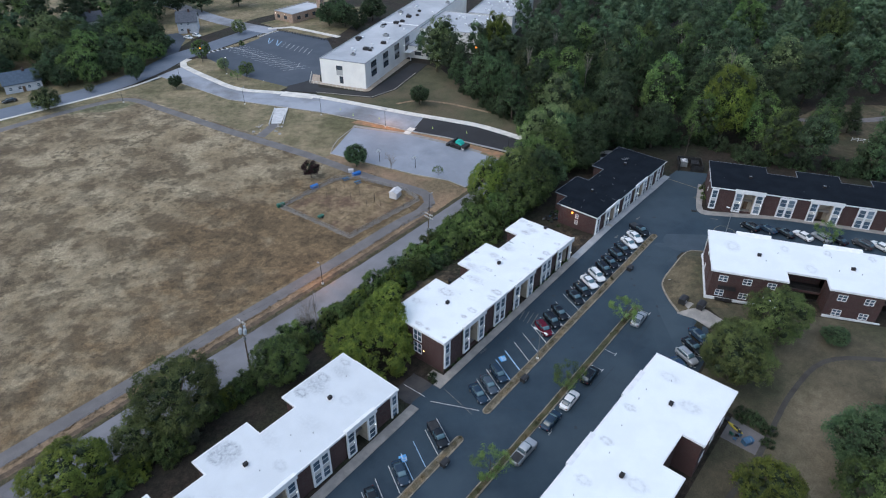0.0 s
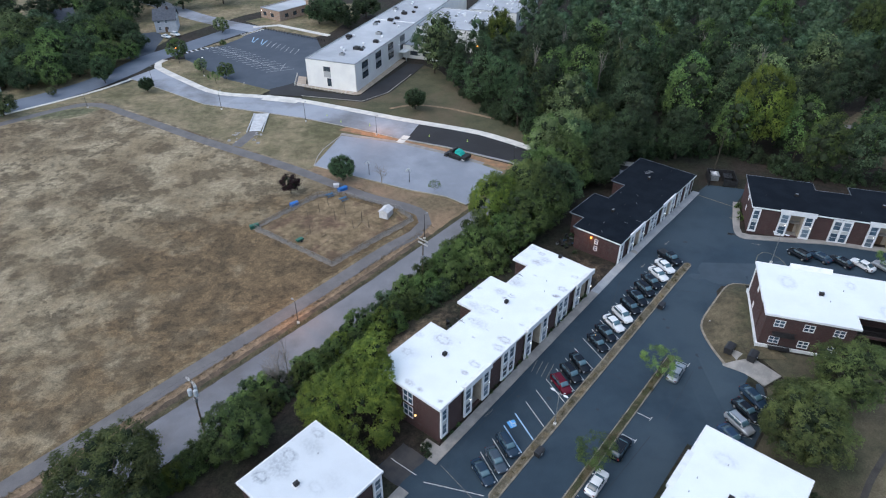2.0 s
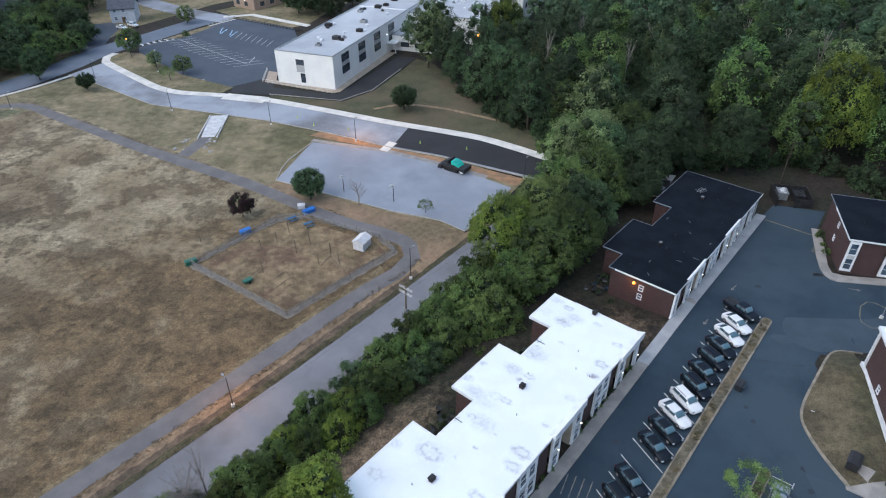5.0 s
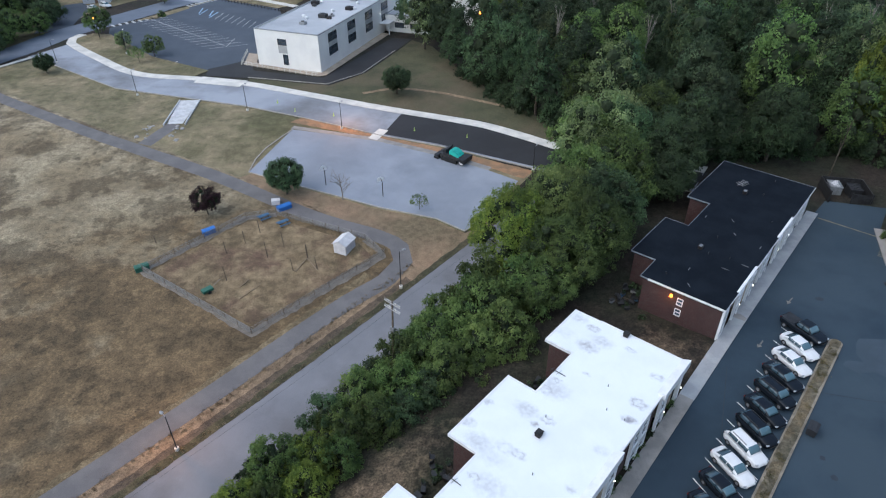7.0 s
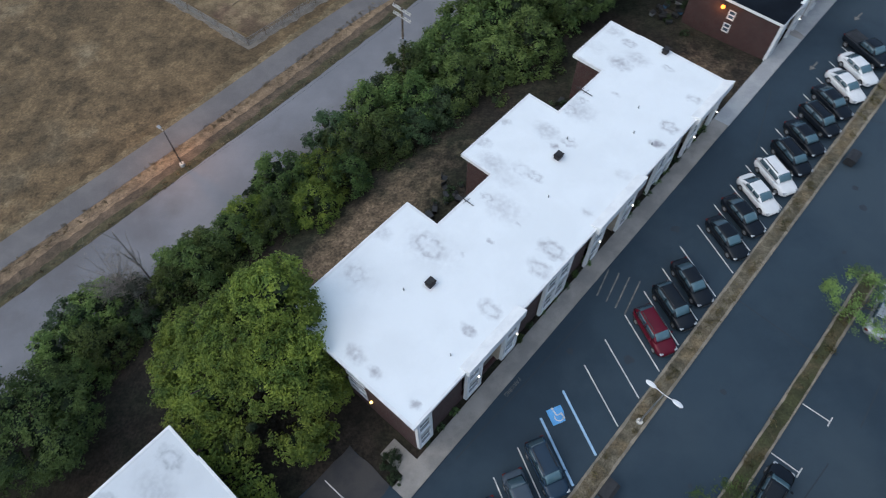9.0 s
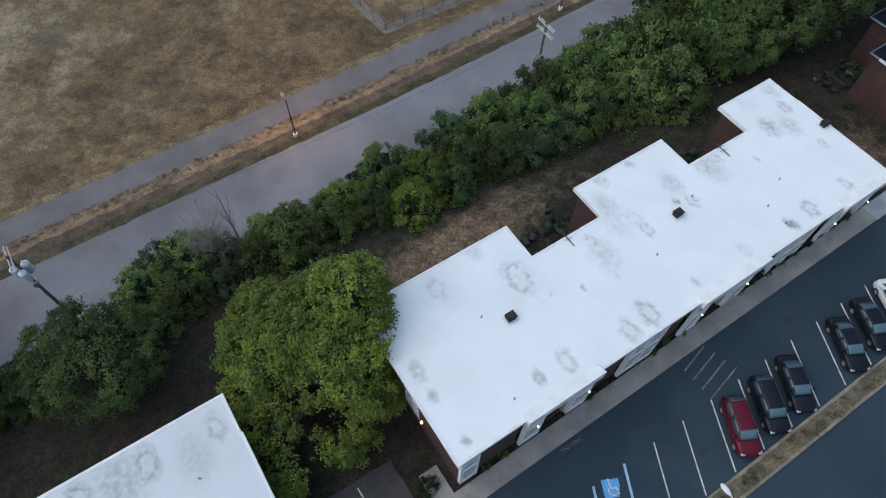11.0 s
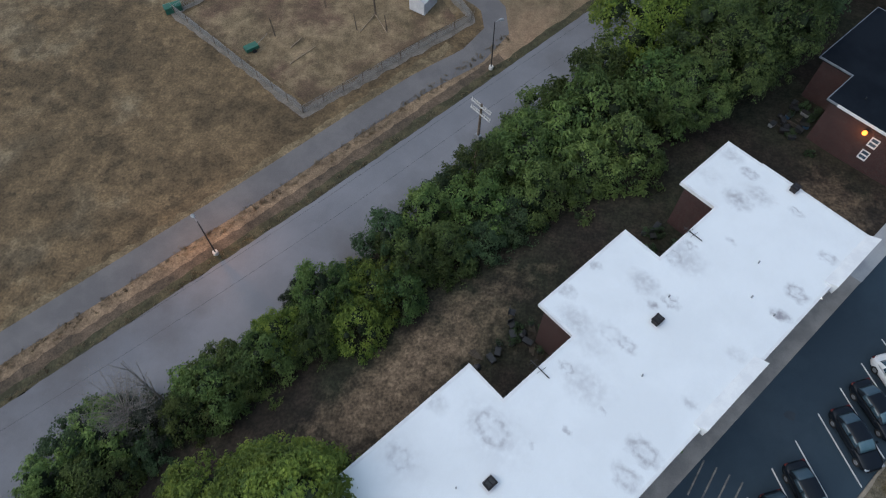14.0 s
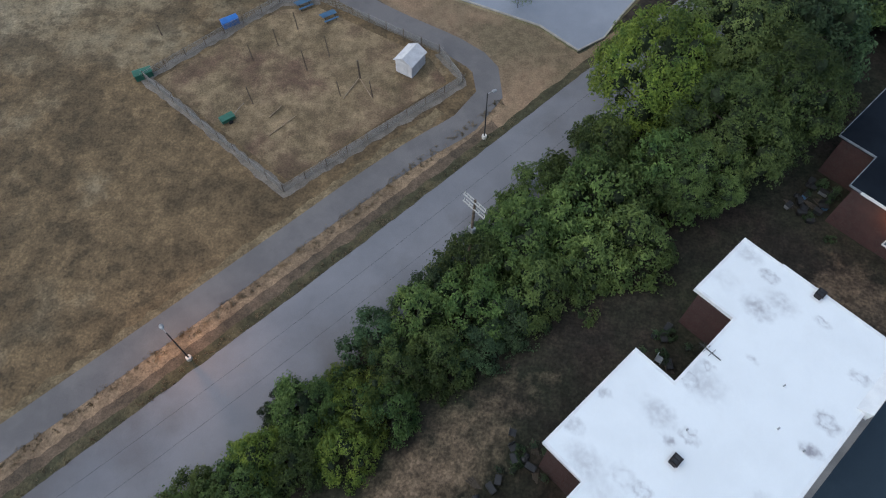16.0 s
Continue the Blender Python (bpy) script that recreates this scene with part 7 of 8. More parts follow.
CAR_SHAPES = {
    # length, half width, underside, top line of the body (x, z), cabin: windscreen foot, roof front, roof rear, rear foot, belt, roof height
    "sedan": (4.75, 0.91, 0.24, ((0, 0.5), (0.06, 0.62), (0.25, 0.72), (0.7, 0.82), (1.35, 0.95), (2.4, 0.97), (3.9, 1.0), (4.45, 1.0), (4.68, 0.9), (4.75, 0.7)), (1.2, 2.1, 3.2, 4.3, 0.94, 1.45)),
    "suv": (4.65, 0.94, 0.3, ((0, 0.6), (0.06, 0.76), (0.22, 0.88), (0.6, 0.98), (1.2, 1.08), (2.4, 1.1), (3.8, 1.12), (4.4, 1.1), (4.6, 1.0), (4.65, 0.8)), (1.05, 1.8, 3.85, 4.55, 1.07, 1.7)),
    "pickup": (5.7, 0.98, 0.38, ((0, 0.75), (0.05, 0.92), (0.2, 1.02), (0.7, 1.1), (1.35, 1.16), (3.3, 1.17), (5.4, 1.17), (5.65, 1.14), (5.7, 0.9)), (1.3, 1.95, 3.2, 3.6, 1.14, 1.88)),
}
car_src = {}


def car_body(length, hw, z0, line):
    """The lower body: rounded in plan at both ends, with tucked sills and soft shoulders."""
    xs, zs = zip(*line)
    rows = []
    for x in (0, 0.03, 0.09, 0.2, 0.38, 0.65, 1.0, 1.4, 1.9, 2.5, 3.1, length - 1.2, length - 0.8, length - 0.45, length - 0.22, length - 0.09, length - 0.03, length):
        f = 1 - 0.42 * max(0.0, 1 - x / 0.6) ** 2.4 - 0.34 * max(0.0, 1 - (length - x) / 0.5) ** 2.4
        z1 = float(np.interp(x, xs, zs))
        lo = z0 + 0.14 * max(0.0, 1 - x / 0.3) + 0.16 * max(0.0, 1 - (length - x) / 0.3)
        w, h = hw * f, z1 - lo
        half = [(w * 0.82, lo), (w * 0.97, lo + 0.1 * h), (w, lo + 0.35 * h), (w * 0.985, lo + 0.62 * h), (w * 0.95, lo + 0.84 * h), (w * 0.88, lo + 0.95 * h), (w * 0.66, z1), (w * 0.3, z1 + 0.012)]
        rows.append([(x, y, z) for y, z in half] + [(x, -y, z) for y, z in half[::-1]])
    bm = bmesh.new()
    loft(bm, rows)
    return bm


def cabin_point(cab, hw, x, t):
    """A point of the cabin's shell: t runs over the roof from the one side's belt (-1) to the other's (1)."""
    xw, xr, xb, xe, belt, top = cab
    rise = min(1.0, (x - xw) / (xr - xw), (xe - x) / (xe - xb))
    rise = math.sin(max(0.0, rise) * math.pi / 2) ** 0.85
    hh = max(0.015, (top - belt) * rise * (1 - 0.05 * ((x - (xr + xb) / 2) / (xb - xr)) ** 2))
    end = min(x - xw, xe - x)
    wide = hw * (0.93 - 0.1 * max(0.0, 1 - end / 0.5) ** 2)
    narrow = hw * (0.7 - 0.04 * max(0.0, 1 - end / 0.9))
    u = 1 - abs(t)
    ys = np.interp(u, (0, 0.22, 0.42, 0.52, 0.68, 1.0), (wide, wide * 0.56 + narrow * 0.44 + 0.015, narrow + 0.02, narrow * 0.94, narrow * 0.7, 0.0))
    zs = np.interp(u, (0, 0.22, 0.42, 0.52, 0.68, 1.0), (0.0, 0.5, 0.88, 0.955, 0.985, 1.0))
    return Vector((x, math.copysign(float(ys), t), belt - 0.02 + hh * float(zs)))


def cabin_patch(cab, hw, x0, x1, t0, t1, nx, nt, out):
    """A piece of the cabin's shell lifted out by this much, with an edge turned in."""
    bm = bmesh.new()
    rows = []
    for i in range(nx + 1):
        row = []
        for j in range(nt + 1):
            x, t = x0 + (x1 - x0) * i / nx, t0 + (t1 - t0) * j / nt
            p = cabin_point(cab, hw, x, t)
            dx = cabin_point(cab, hw, x + 0.02, t) - cabin_point(cab, hw, x - 0.02, t)
            dt = cabin_point(cab, hw, x, min(1, t + 0.03)) - cabin_point(cab, hw, x, max(-1, t - 0.03))
            nrm = dt.cross(dx)
            nrm = nrm.normalized() if nrm.length > 1e-9 else Vector((0, 0, 1))
            if nrm.z < 0 and abs(t) < 0.9:
                nrm = -nrm
            row.append(bm.verts.new(p + nrm * out))
        rows.append(row)
    for r, q in zip(rows, rows[1:]):
        for j in range(nt):
            bm.faces.new((r[j], r[j + 1], q[j + 1], q[j]))
    rim = [e for e in bm.edges if e.is_boundary]
    mid = sum((v.co for v in bm.verts), Vector()) / len(bm.verts)
    for g in bmesh.ops.extrude_edge_only(bm, edges=rim)["geom"]:
        if isinstance(g, bmesh.types.BMVert):
            g.co += (Vector((mid.x, 0, 0.9)) - g.co).normalized() * 0.03
    return bm


def build_car(shape, colour, label):
    length, hw, z0, line, cab = CAR_SHAPES[shape]
    xw, xr, xb, xe, belt, top = cab
    car = thing("car" if shape != "pickup" else "pickup_truck", Matrix(), label, "car" if shape != "pickup" else "pickup truck", "parked cars")
    m = CAR_PAINT[colour]
    part("body", car_body(length, hw, z0, line), m, car, smooth=True)
    bm = bmesh.new()
    ts = (-1, -0.78, -0.58, -0.48, -0.32, 0, 0.32, 0.48, 0.58, 0.78, 1)
    loft(bm, [[tuple(cabin_point(cab, hw, xw + (xe - xw) * k / 18, t)) for t in ts] for k in range(19)])
    part("cabin", bm, m, car, smooth=True)
    f = xr - xw
    part("windscreen", cabin_patch(cab, hw, xw + 0.1 * f, xw + 0.86 * f, -0.58, 0.58, 5, 8, 0.012), WINDSCREEN, car, smooth=True)
    b = xe - xb
    part("rear_window", cabin_patch(cab, hw, xb + 0.14 * b, xb + 0.88 * b, -0.56, 0.56, 5, 8, 0.012), CARGLASS, car, smooth=True)
    xm = (xr + xb) / 2 - 0.02
    for s in (-1, 1):
        part("side_window", cabin_patch(cab, hw, xw + 0.62 * f, xm - 0.04, s * 0.95, s * 0.6, 4, 3, 0.012), CARGLASS, car, smooth=True)
        part("side_window", cabin_patch(cab, hw, xm + 0.04, xb + 0.3 * b, s * 0.95, s * 0.6, 4, 3, 0.012), CARGLASS, car, smooth=True)
        zl = float(np.interp(0.2, *zip(*line)))
        part("headlight", boxes((0.08, 0.42, s * hw * 0.7 - 0.19, s * hw * 0.7 + 0.14, zl - 0.2, zl - 0.02), bevel=0.05), HEADLIGHT, car)
        zr = float(np.interp(length - 0.15, *zip(*line)))
        part("tail_light", boxes((length - 0.24, length - 0.03, s * hw * 0.7 - 0.2, s * hw * 0.7 + 0.12, zr - 0.24, zr - 0.04), bevel=0.04), TAILLIGHT, car)
        part("mirror", boxes((xw + 0.42, xw + 0.58, s * (hw + 0.09) - 0.1, s * (hw + 0.09) + 0.1, belt - 0.02, belt + 0.12), bevel=0.04), m, car)
        for xx in (0.88, length - 0.95):
            wb = bmesh.new()
            rod(wb, (xx, s * (hw - 0.22), 0.34), (xx, s * (hw + 0.004), 0.34), 0.34, 0.33, 18)
            wh = part("wheel", wb, RUBBER, car)
            rb = bmesh.new()
            rod(rb, (xx, s * (hw - 0.05), 0.34), (xx, s * (hw + 0.016), 0.34), 0.22, 0.19, 12)
            part("rim", rb, METAL, wh)
    part("bumper", boxes((-0.03, 0.1, -hw * 0.5, hw * 0.5, z0 + 0.12, z0 + 0.27), bevel=0.04), PLASTIC_DARK, car, "dark lower grille")
    if shape == "pickup":
        part("cargo_bed", boxes((3.75, 5.5, -hw * 0.78, hw * 0.78, 1.15, 1.2)), DARKMETAL, car, "dark open cargo bed")
    if shape == "suv":
        for s in (-1, 1):
            part("roof_rail", boxes((xr + 0.15, xb - 0.05, s * hw * 0.6 - 0.025, s * hw * 0.6 + 0.025, top - 0.02, top + 0.05), bevel=0.01), DARKMETAL, car)
    return car


CARGLASS = surface("car_glass", (0.03, 0.058, 0.075), (0.04, 0.07, 0.09), 1.0, 0.05, 0.0, 10.0, 0.0, spec=1.0)
CAR_PAINT = {"black": paint("black_car_paint", (0.010, 0.014, 0.02)), "navy": paint("navy_car_paint", (0.02, 0.04, 0.068)), "white": paint("white_car_paint", (0.70, 0.71, 0.72), 0.3, 0.0), "silver": paint("silver_car_paint", (0.42, 0.44, 0.46), 0.3, 0.5),
             "red": paint("dark_red_car_paint", (0.105, 0.008, 0.02)), "grey": paint("grey_car_paint", (0.06, 0.065, 0.072)), "blue": paint("blue_car_paint", (0.03, 0.06, 0.11)), "slate": paint("slate_car_paint", (0.055, 0.075, 0.1))}
# lighter teal than the side glass: sky reflection put into the base colour
WINDSCREEN = surface("windscreen_glass", (0.07, 0.135, 0.165), (0.09, 0.16, 0.19), 1.0, 0.05, 0.0, 10.0, 0.0, spec=1.0)


def park(shape, colour, x, y, turn, label):
    """Puts a car with its middle at x, y; turn: the way from its nose to its tail."""
    key = (shape, colour, label)
    length = CAR_SHAPES[shape][0]
    d = Vector((math.cos(radians(turn)), math.sin(radians(turn))))
    px, py = x - d.x * length / 2, y - d.y * length / 2
    zn, zt = terr(px, py), terr(x + d.x * length / 2, y + d.y * length / 2)
    m = Matrix.Translation((px, py, zn + 0.06)) @ pose(0, 0, 0, 0, 0, turn) @ pose(0, 0, 0, 0, -math.degrees(math.atan2(zt - zn, length)), 0)
    if key in car_src:
        return copy_thing(car_src[key], m)
    car = build_car(shape, colour, label)
    car.matrix_basis = m
    car_src[key] = car
    return car


TAIL = 50 + math.degrees(math.atan2(5.0, 2.5))
STALLS = {-4: ("sedan", "navy"), -3: ("sedan", "slate"), -2: ("suv", "navy"), 3: ("suv", "red"), 4: ("suv", "black"), 5: ("sedan", "black"), 7: ("sedan", "black"), 8: ("sedan", "black"), 9: ("sedan", "white"), 10: ("suv", "white"), 11: ("suv", "black"), 12: ("sedan", "black"), 13: ("suv", "black"), 14: ("sedan", "black"), 15: ("sedan", "white"), 16: ("sedan", "white"), 17: ("pickup", "black")}
rng = random.Random(2)
for i, (shape, colour) in STALLS.items():
    a = 73.3 + 2.97 * (i + 0.5)
    L = CAR_SHAPES[shape][0]
    q = 2.25 + (L - 4.6) * 0.5 + rng.uniform(-0.15, 0.15)
    p = site(a + q * 0.447, 42.9 + q * 0.894)
    park(shape, colour, p.x, p.y, TAIL + rng.uniform(-2, 2), f"{colour} {shape} parked nose to the kerbed island")
for a, shape, colour in ((51.8, "pickup", "black"), (42.8, "sedan", "navy"), (36.8, "sedan", "black"), (33.8, "sedan", "blue"), (27.8, "suv", "grey")):
    q = 2.3
    p = site(a + q * 0.447, 42.9 + q * 0.894)
    park(shape, colour, p.x, p.y, TAIL + rng.uniform(-2, 2), f"{colour} {shape} parked nose to the kerbed island")
for a, v, shape, colour in ((79.1, 31.7, "suv", "black"), (72.1, 31.6, "sedan", "white"), (66.5, 31.8, "sedan", "navy"), (58.5, 31.9, "pickup", "silver"), (97.8, 31.5, "sedan", "silver")):
    p = site(a, v)
    park(shape, colour, p.x, p.y, 50 + 180 + rng.uniform(-3, 3), f"{colour} {shape} parked along the narrow island")
for a, shape, colour in ((87.2, "suv", "white"), (90.3, "sedan", "blue"), (93.0, "suv", "silver"), (95.6, "sedan", "black"), (98.2, "sedan", "navy")):
    p = site(a, 20.0)
    park(shape, colour, p.x, p.y, TAIL + rng.uniform(-3, 3), f"{colour} {shape} parked under the courtyard trees")
for (x, y), shape, colour in zip(((72.3, 126.0), (75.9, 124.9), (79.2, 123.2), (82.8, 122.1), (86.6, 121.2), (89.8, 120.4), (94.6, 118.5), (98.2, 117.8)), ("suv", "sedan", "sedan", "sedan", "suv", "sedan", "suv", "sedan"), ("black", "navy", "black", "white", "silver", "black", "grey", "white")):
    park(shape, colour, x, y, -62 + rng.uniform(-2, 2), f"{colour} {shape} parked before the white-roofed block")
park("sedan", "white", -114.2, 290.2, 150, "white sedan on the house's drive")
park("suv", "white", -111.4, 293.2, 150, "white sport utility car beside the corner house")
park("sedan", "grey", -152, 214, 40, "grey sedan on the residential street")


# ---- street furniture ----
def lamp_post(x, y, h, heads, turn, label, lit=False, arm=1.0):
    z = terr(x, y)
    lp = thing("street_lamp", pose(x, y, z, 0, 0, turn), label, "street lamp", "street lamps")
    bm = bmesh.new()
    rod(bm, (0, 0, 0.3), (0, 0, h), 0.075, 0.05, 8)
    part("post", bm, METAL if heads == 2 else DARKMETAL, lp)
    bm = bmesh.new()
    rod(bm, (0, 0, -0.3), (0, 0, 0.45), 0.28, 0.26, 12)
    part("base", bm, CONCRETE_PALE, lp, "round pale concrete footing")
    for s in ((1, -1) if heads == 2 else (1,)):
        bm = bmesh.new()
        rod(bm, (0, 0, h - 0.05), (s * arm * 0.5, 0, h + 0.08), 0.03, 0.03, 6)
        bmesh.ops.create_uvsphere(bm, u_segments=12, v_segments=6, radius=1.0, matrix=Matrix.LocRotScale((s * arm * 0.74, 0, h + 0.1), None, (arm * 0.3, 0.19, 0.1)))
        hd = part("lamp_head", bm, WHITE if heads == 2 else METAL, lp)
        part("lens", boxes((min(s * arm * 0.55, s * arm * 0.95), max(s * arm * 0.55, s * arm * 0.95), -0.13, 0.13, h + 0.0, h + 0.028)), LAMP_WHITE if lit else HEADLIGHT, hd)
    return lp


p = site(77.6, 41.7)
lamp_post(p.x, p.y, 6.9, 2, 140, "pale double-headed lamp on the parking island", arm=1.45)
lamp_post(66.0, 124.1, 6.9, 2, 150, "pale double-headed lamp in the parking lot", arm=1.45)
for x, y, h, tn in ((-26.8, 114.3, 5.6, 140), (-3.2, 142.4, 6.6, 30), (-69.1, 212.9, 6.0, 60), (-40.8, 203.6, 6.0, 60), (-18.4, 194.1, 5.8, 60), (20.2, 176.9, 5.0, 60), (-99.5, 236.0, 6.0, 30), (-112, 214, 4.5, 60)):
    lamp_post(x, y, h, 1, tn, "dark slim lamp post on a concrete footing")
for x, y, z, w in ((-26.8, 114.3, 5.6, 520.0), (-18.4, 194.1, 5.8, 800.0)):
    glow = bpy.data.lights.new("sodium_light", "POINT")
    glow.energy, glow.color, glow.shadow_soft_size = w, (1.0, 0.42, 0.13), 0.12
    head = Matrix.Rotation(radians(140 if y < 150 else 60), 4, "Z") @ Vector((0.74, 0, 0))
    new("sodium_light", glow).matrix_world = Matrix.Translation((x + head.x, y + head.y, terr(x, y) + z - 0.2))
lamp_post(-84, 243.5, 6.5, 1, 60, "slim lamp post with lit head by the school lot", True)
for x, y, h, r in ((-97.5, 257.3, 6.2, 0.22), (12.8, 246.2, 10.4, 0.32)):
    lp = thing("sodium_lamp", pose(x, y, terr(x, y)), "orange sodium lamp glowing between leaves", "street lamp")
    bm = bmesh.new()
    rod(bm, (0, 0, -0.2), (0, 0, h), 0.09, 0.06, 8)
    part("post", bm, DARKMETAL, lp)
    bm = bmesh.new()
    bmesh.ops.create_uvsphere(bm, u_segments=12, v_segments=8, radius=r, matrix=Matrix.Translation((0.2, -0.8, h)))
    part("bulb", bm, LAMP_ORANGE, lp, "glowing orange lamp")
    bm = bmesh.new()
    rod(bm, (0, 0, h - 0.1), (0.2, -0.6, h + 0.1), 0.04, 0.04, 6)
    part("arm", bm, DARKMETAL, lp)


def utility_pole(a, v, h, cans, label):
    p = site(a, v)
    up = thing("utility_pole", pose(p.x, p.y, terr(p.x, p.y), 1.5, 1.0, 50), label, "utility pole", "utility poles")
    bm = bmesh.new()
    rod(bm, (0, 0, -0.5), (0, 0, h), 0.17, 0.11, 10)
    part("pole", bm, WOODPOLE, up)
    arms = ((h - 0.3, 1.25), (h - 1.2, 1.25)) if not cans else ((h - 0.3, 1.2),)
    for z, w in arms:
        arm_ob = part("crossarm", boxes((-0.13, -0.05, -w, w, z - 0.06, z + 0.06), (0.1, 0.17, -w * 0.9, w * 0.9, z - 0.06, z + 0.06)), surface("pale_grey_wood", (0.50, 0.49, 0.47), (0.40, 0.39, 0.38), 3.0, 0.9, 0.002, 20.0, 0.15), up)
        for k in (-1, -0.45, 0.45, 1):
            bm = bmesh.new()
            rod(bm, (0, k * w * 0.95, z + 0.07), (0, k * w * 0.95, z + 0.3), 0.05, 0.03, 6)
            part("insulator", bm, CONCRETE_PALE, arm_ob)
    for k in range(cans):
        th = 0.6 + k * 2.1
        c = (0.5 * math.cos(th), 0.5 * math.sin(th))
        bm = bmesh.new()
        rod(bm, (c[0], c[1], h - 3.0), (c[0], c[1], h - 1.9), 0.33, 0.33, 12)
        rod(bm, (c[0], c[1], h - 1.9), (c[0], c[1], h - 1.75), 0.33, 0.12, 12)
        cn = part("transformer", bm, surface("pale_transformer_steel", (0.50, 0.53, 0.56), (0.42, 0.45, 0.48), 2.0, 0.5, 0.001, 20.0, 0.08), up, "pale grey transformer can")
        bm = bmesh.new()
        rod(bm, (c[0], c[1], h - 1.75), (c[0], c[1], h - 1.4), 0.05, 0.03, 6)
        part("bushing", bm, CONCRETE_PALE, cn)
    bm = boxes((-0.2, 0.2, -0.3, 0.3, h - 4.6, h - 4.0))
    part("junction_box", bm, METAL, up)
    return site(a, v), h


PA, HA = utility_pole(43.8, 84.6, 12.0, 3, "wooden utility pole with three pale transformer cans")
PB, HB = utility_pole(94.7, 83.8, 11.2, 0, "leaning wooden utility pole with pale crossarms")


def cable(p, q, sag, label):
    cu = bpy.data.curves.new("cable", "CURVE")
    cu.dimensions, cu.bevel_depth, cu.bevel_resolution = "3D", 0.011, 0
    sp = cu.splines.new("POLY")
    sp.points.add(16)
    for i in range(17):
        u = i / 16
        c = p.lerp(q, u)
        sp.points[i].co = (c.x, c.y, c.z - sag * 4 * u * (1 - u), 1)
    cu.materials.append(DARKMETAL)
    tagged(new("cable", cu), label, "cable", "overhead cables")


za, zb = terr(PA.x, PA.y) + HA - 0.1, terr(PB.x, PB.y) + HB - 0.1
for off in (-1.0, 1.0):
    o = site(0, off)
    cable(PA + o + Vector((0, 0, za)), PB + o + Vector((0, 0, zb)), 1.2, "thin dark overhead cable between the poles")
    far = site(-30, 84.6 + off, 11.5)
    cable(PA + o + Vector((0, 0, za)), far, 1.2, "thin dark overhead cable along the lane")
    far = site(160, 86 + off, 13.5)
    cable(PB + o + Vector((0, 0, zb)), far, 1.2, "thin dark overhead cable running into the trees")


def bin_cart(a, v, label, size=1.0):
    p = site(a, v)
    b = thing("waste_container", Matrix.Translation((p.x, p.y, terr(p.x, p.y) + 0.1)) @ pose(0, 0, 0, 0, 0, 50) @ Matrix.Diagonal((size, size, size, 1)), label, "waste container", "waste containers")
    bm = bmesh.new()
    prism(bm, [(-0.8, -0.5), (0.8, -0.5), (0.8, 0.5), (-0.8, 0.5)], 0.12, 1.05)
    for vtx in bm.verts:
        if vtx.co.z > 1:
            vtx.co.x *= 1.1
            vtx.co.y *= 1.15
    part("tub", bm, PLASTIC_DARK, b)
    bm = bmesh.new()
    loft(bm, [[(x, -0.6, 1.06), (x, -0.3, 1.2), (x, 0.3, 1.22), (x, 0.6, 1.08)] for x in (-0.9, 0.9)])
    part("lid", bm, PLASTIC_DARK, b)
    part("notice", boxes((-0.4, 0.1, -0.585, -0.57, 0.55, 0.8)), WHITE, b, "plain white notice")
    for x in (-0.65, 0.65):
        for y in (-0.4, 0.4):
            wb = bmesh.new()
            rod(wb, (x, y - 0.04, 0.06), (x, y + 0.04, 0.06), 0.08, 0.08, 8)
            part("castor", wb, RUBBER, b)


for a, v in ((71.6, 40.6), (111.8, 40.4), (49.4, 40.6)):
    bin_cart(a, v, "black waste container standing beside the kerbed island", 0.85)
for a, v in ((106.3, 26.5), (105.5, 22.8)):
    bin_cart(a, v, "black waste container on its concrete pad", 1.15)

# dumpster enclosure past the lot
WASTE = pose(69.2, 160.0, terr(69.2, 160.0), 0, 0, -12)
de = thing("waste_enclosure", WASTE, "dark fenced waste enclosure beside the woods", "enclosure")
for r in ((-3.2, 3.2, 2.65, 2.8, 0, 1.9), (-3.2, -3.05, -2.8, 2.65, 0, 1.9), (3.05, 3.2, -2.8, 2.65, 0, 1.9), (0.2, 3.05, -2.8, -2.68, 0, 1.8)):
    part("fence_panel", boxes(r), DARKMETAL, de)
for x in (-3.12, 0.1, 3.12):
    part("gate_post", boxes((x - 0.08, x + 0.08, -2.96, -2.81, 0, 2.1), bevel=0.01), DARKMETAL, de)
for (x, y), mt, lab in (((-1.5, 0.9), METAL, "grey steel waste skip full of rubbish"), ((1.4, 0.4), PLASTIC_DARK, "black steel waste skip beside the fence")):
    sk = thing("waste_skip", WASTE @ pose(x, y, 0.1, 0, 0, 90), lab, "waste skip")
    bm = bmesh.new()
    prism(bm, [(-1.2, -0.9), (1.2, -0.9), (1.2, 0.9), (-1.2, 0.9)], 0.0, 1.4)
    part("tub", bm, mt, sk)
    part("rim", boxes((-1.28, 1.28, -0.98, -0.86, 1.36, 1.48), (-1.28, 1.28, 0.86, 0.98, 1.36, 1.48), (-1.28, -1.16, -0.86, 0.86, 1.36, 1.48), (1.16, 1.28, -0.86, 0.86, 1.36, 1.48)), mt, sk)
    for k in range(6):
        part("rubbish", boxes((-0.9 + 0.3 * k, -0.5 + 0.3 * k, -0.6 + 0.17 * (k * 3 % 5), -0.1 + 0.17 * (k * 3 % 5), 1.38, 1.5 + 0.07 * (k % 3)), bevel=0.05), SHEDWHITE if mt is METAL else PLASTIC_DARK, sk)

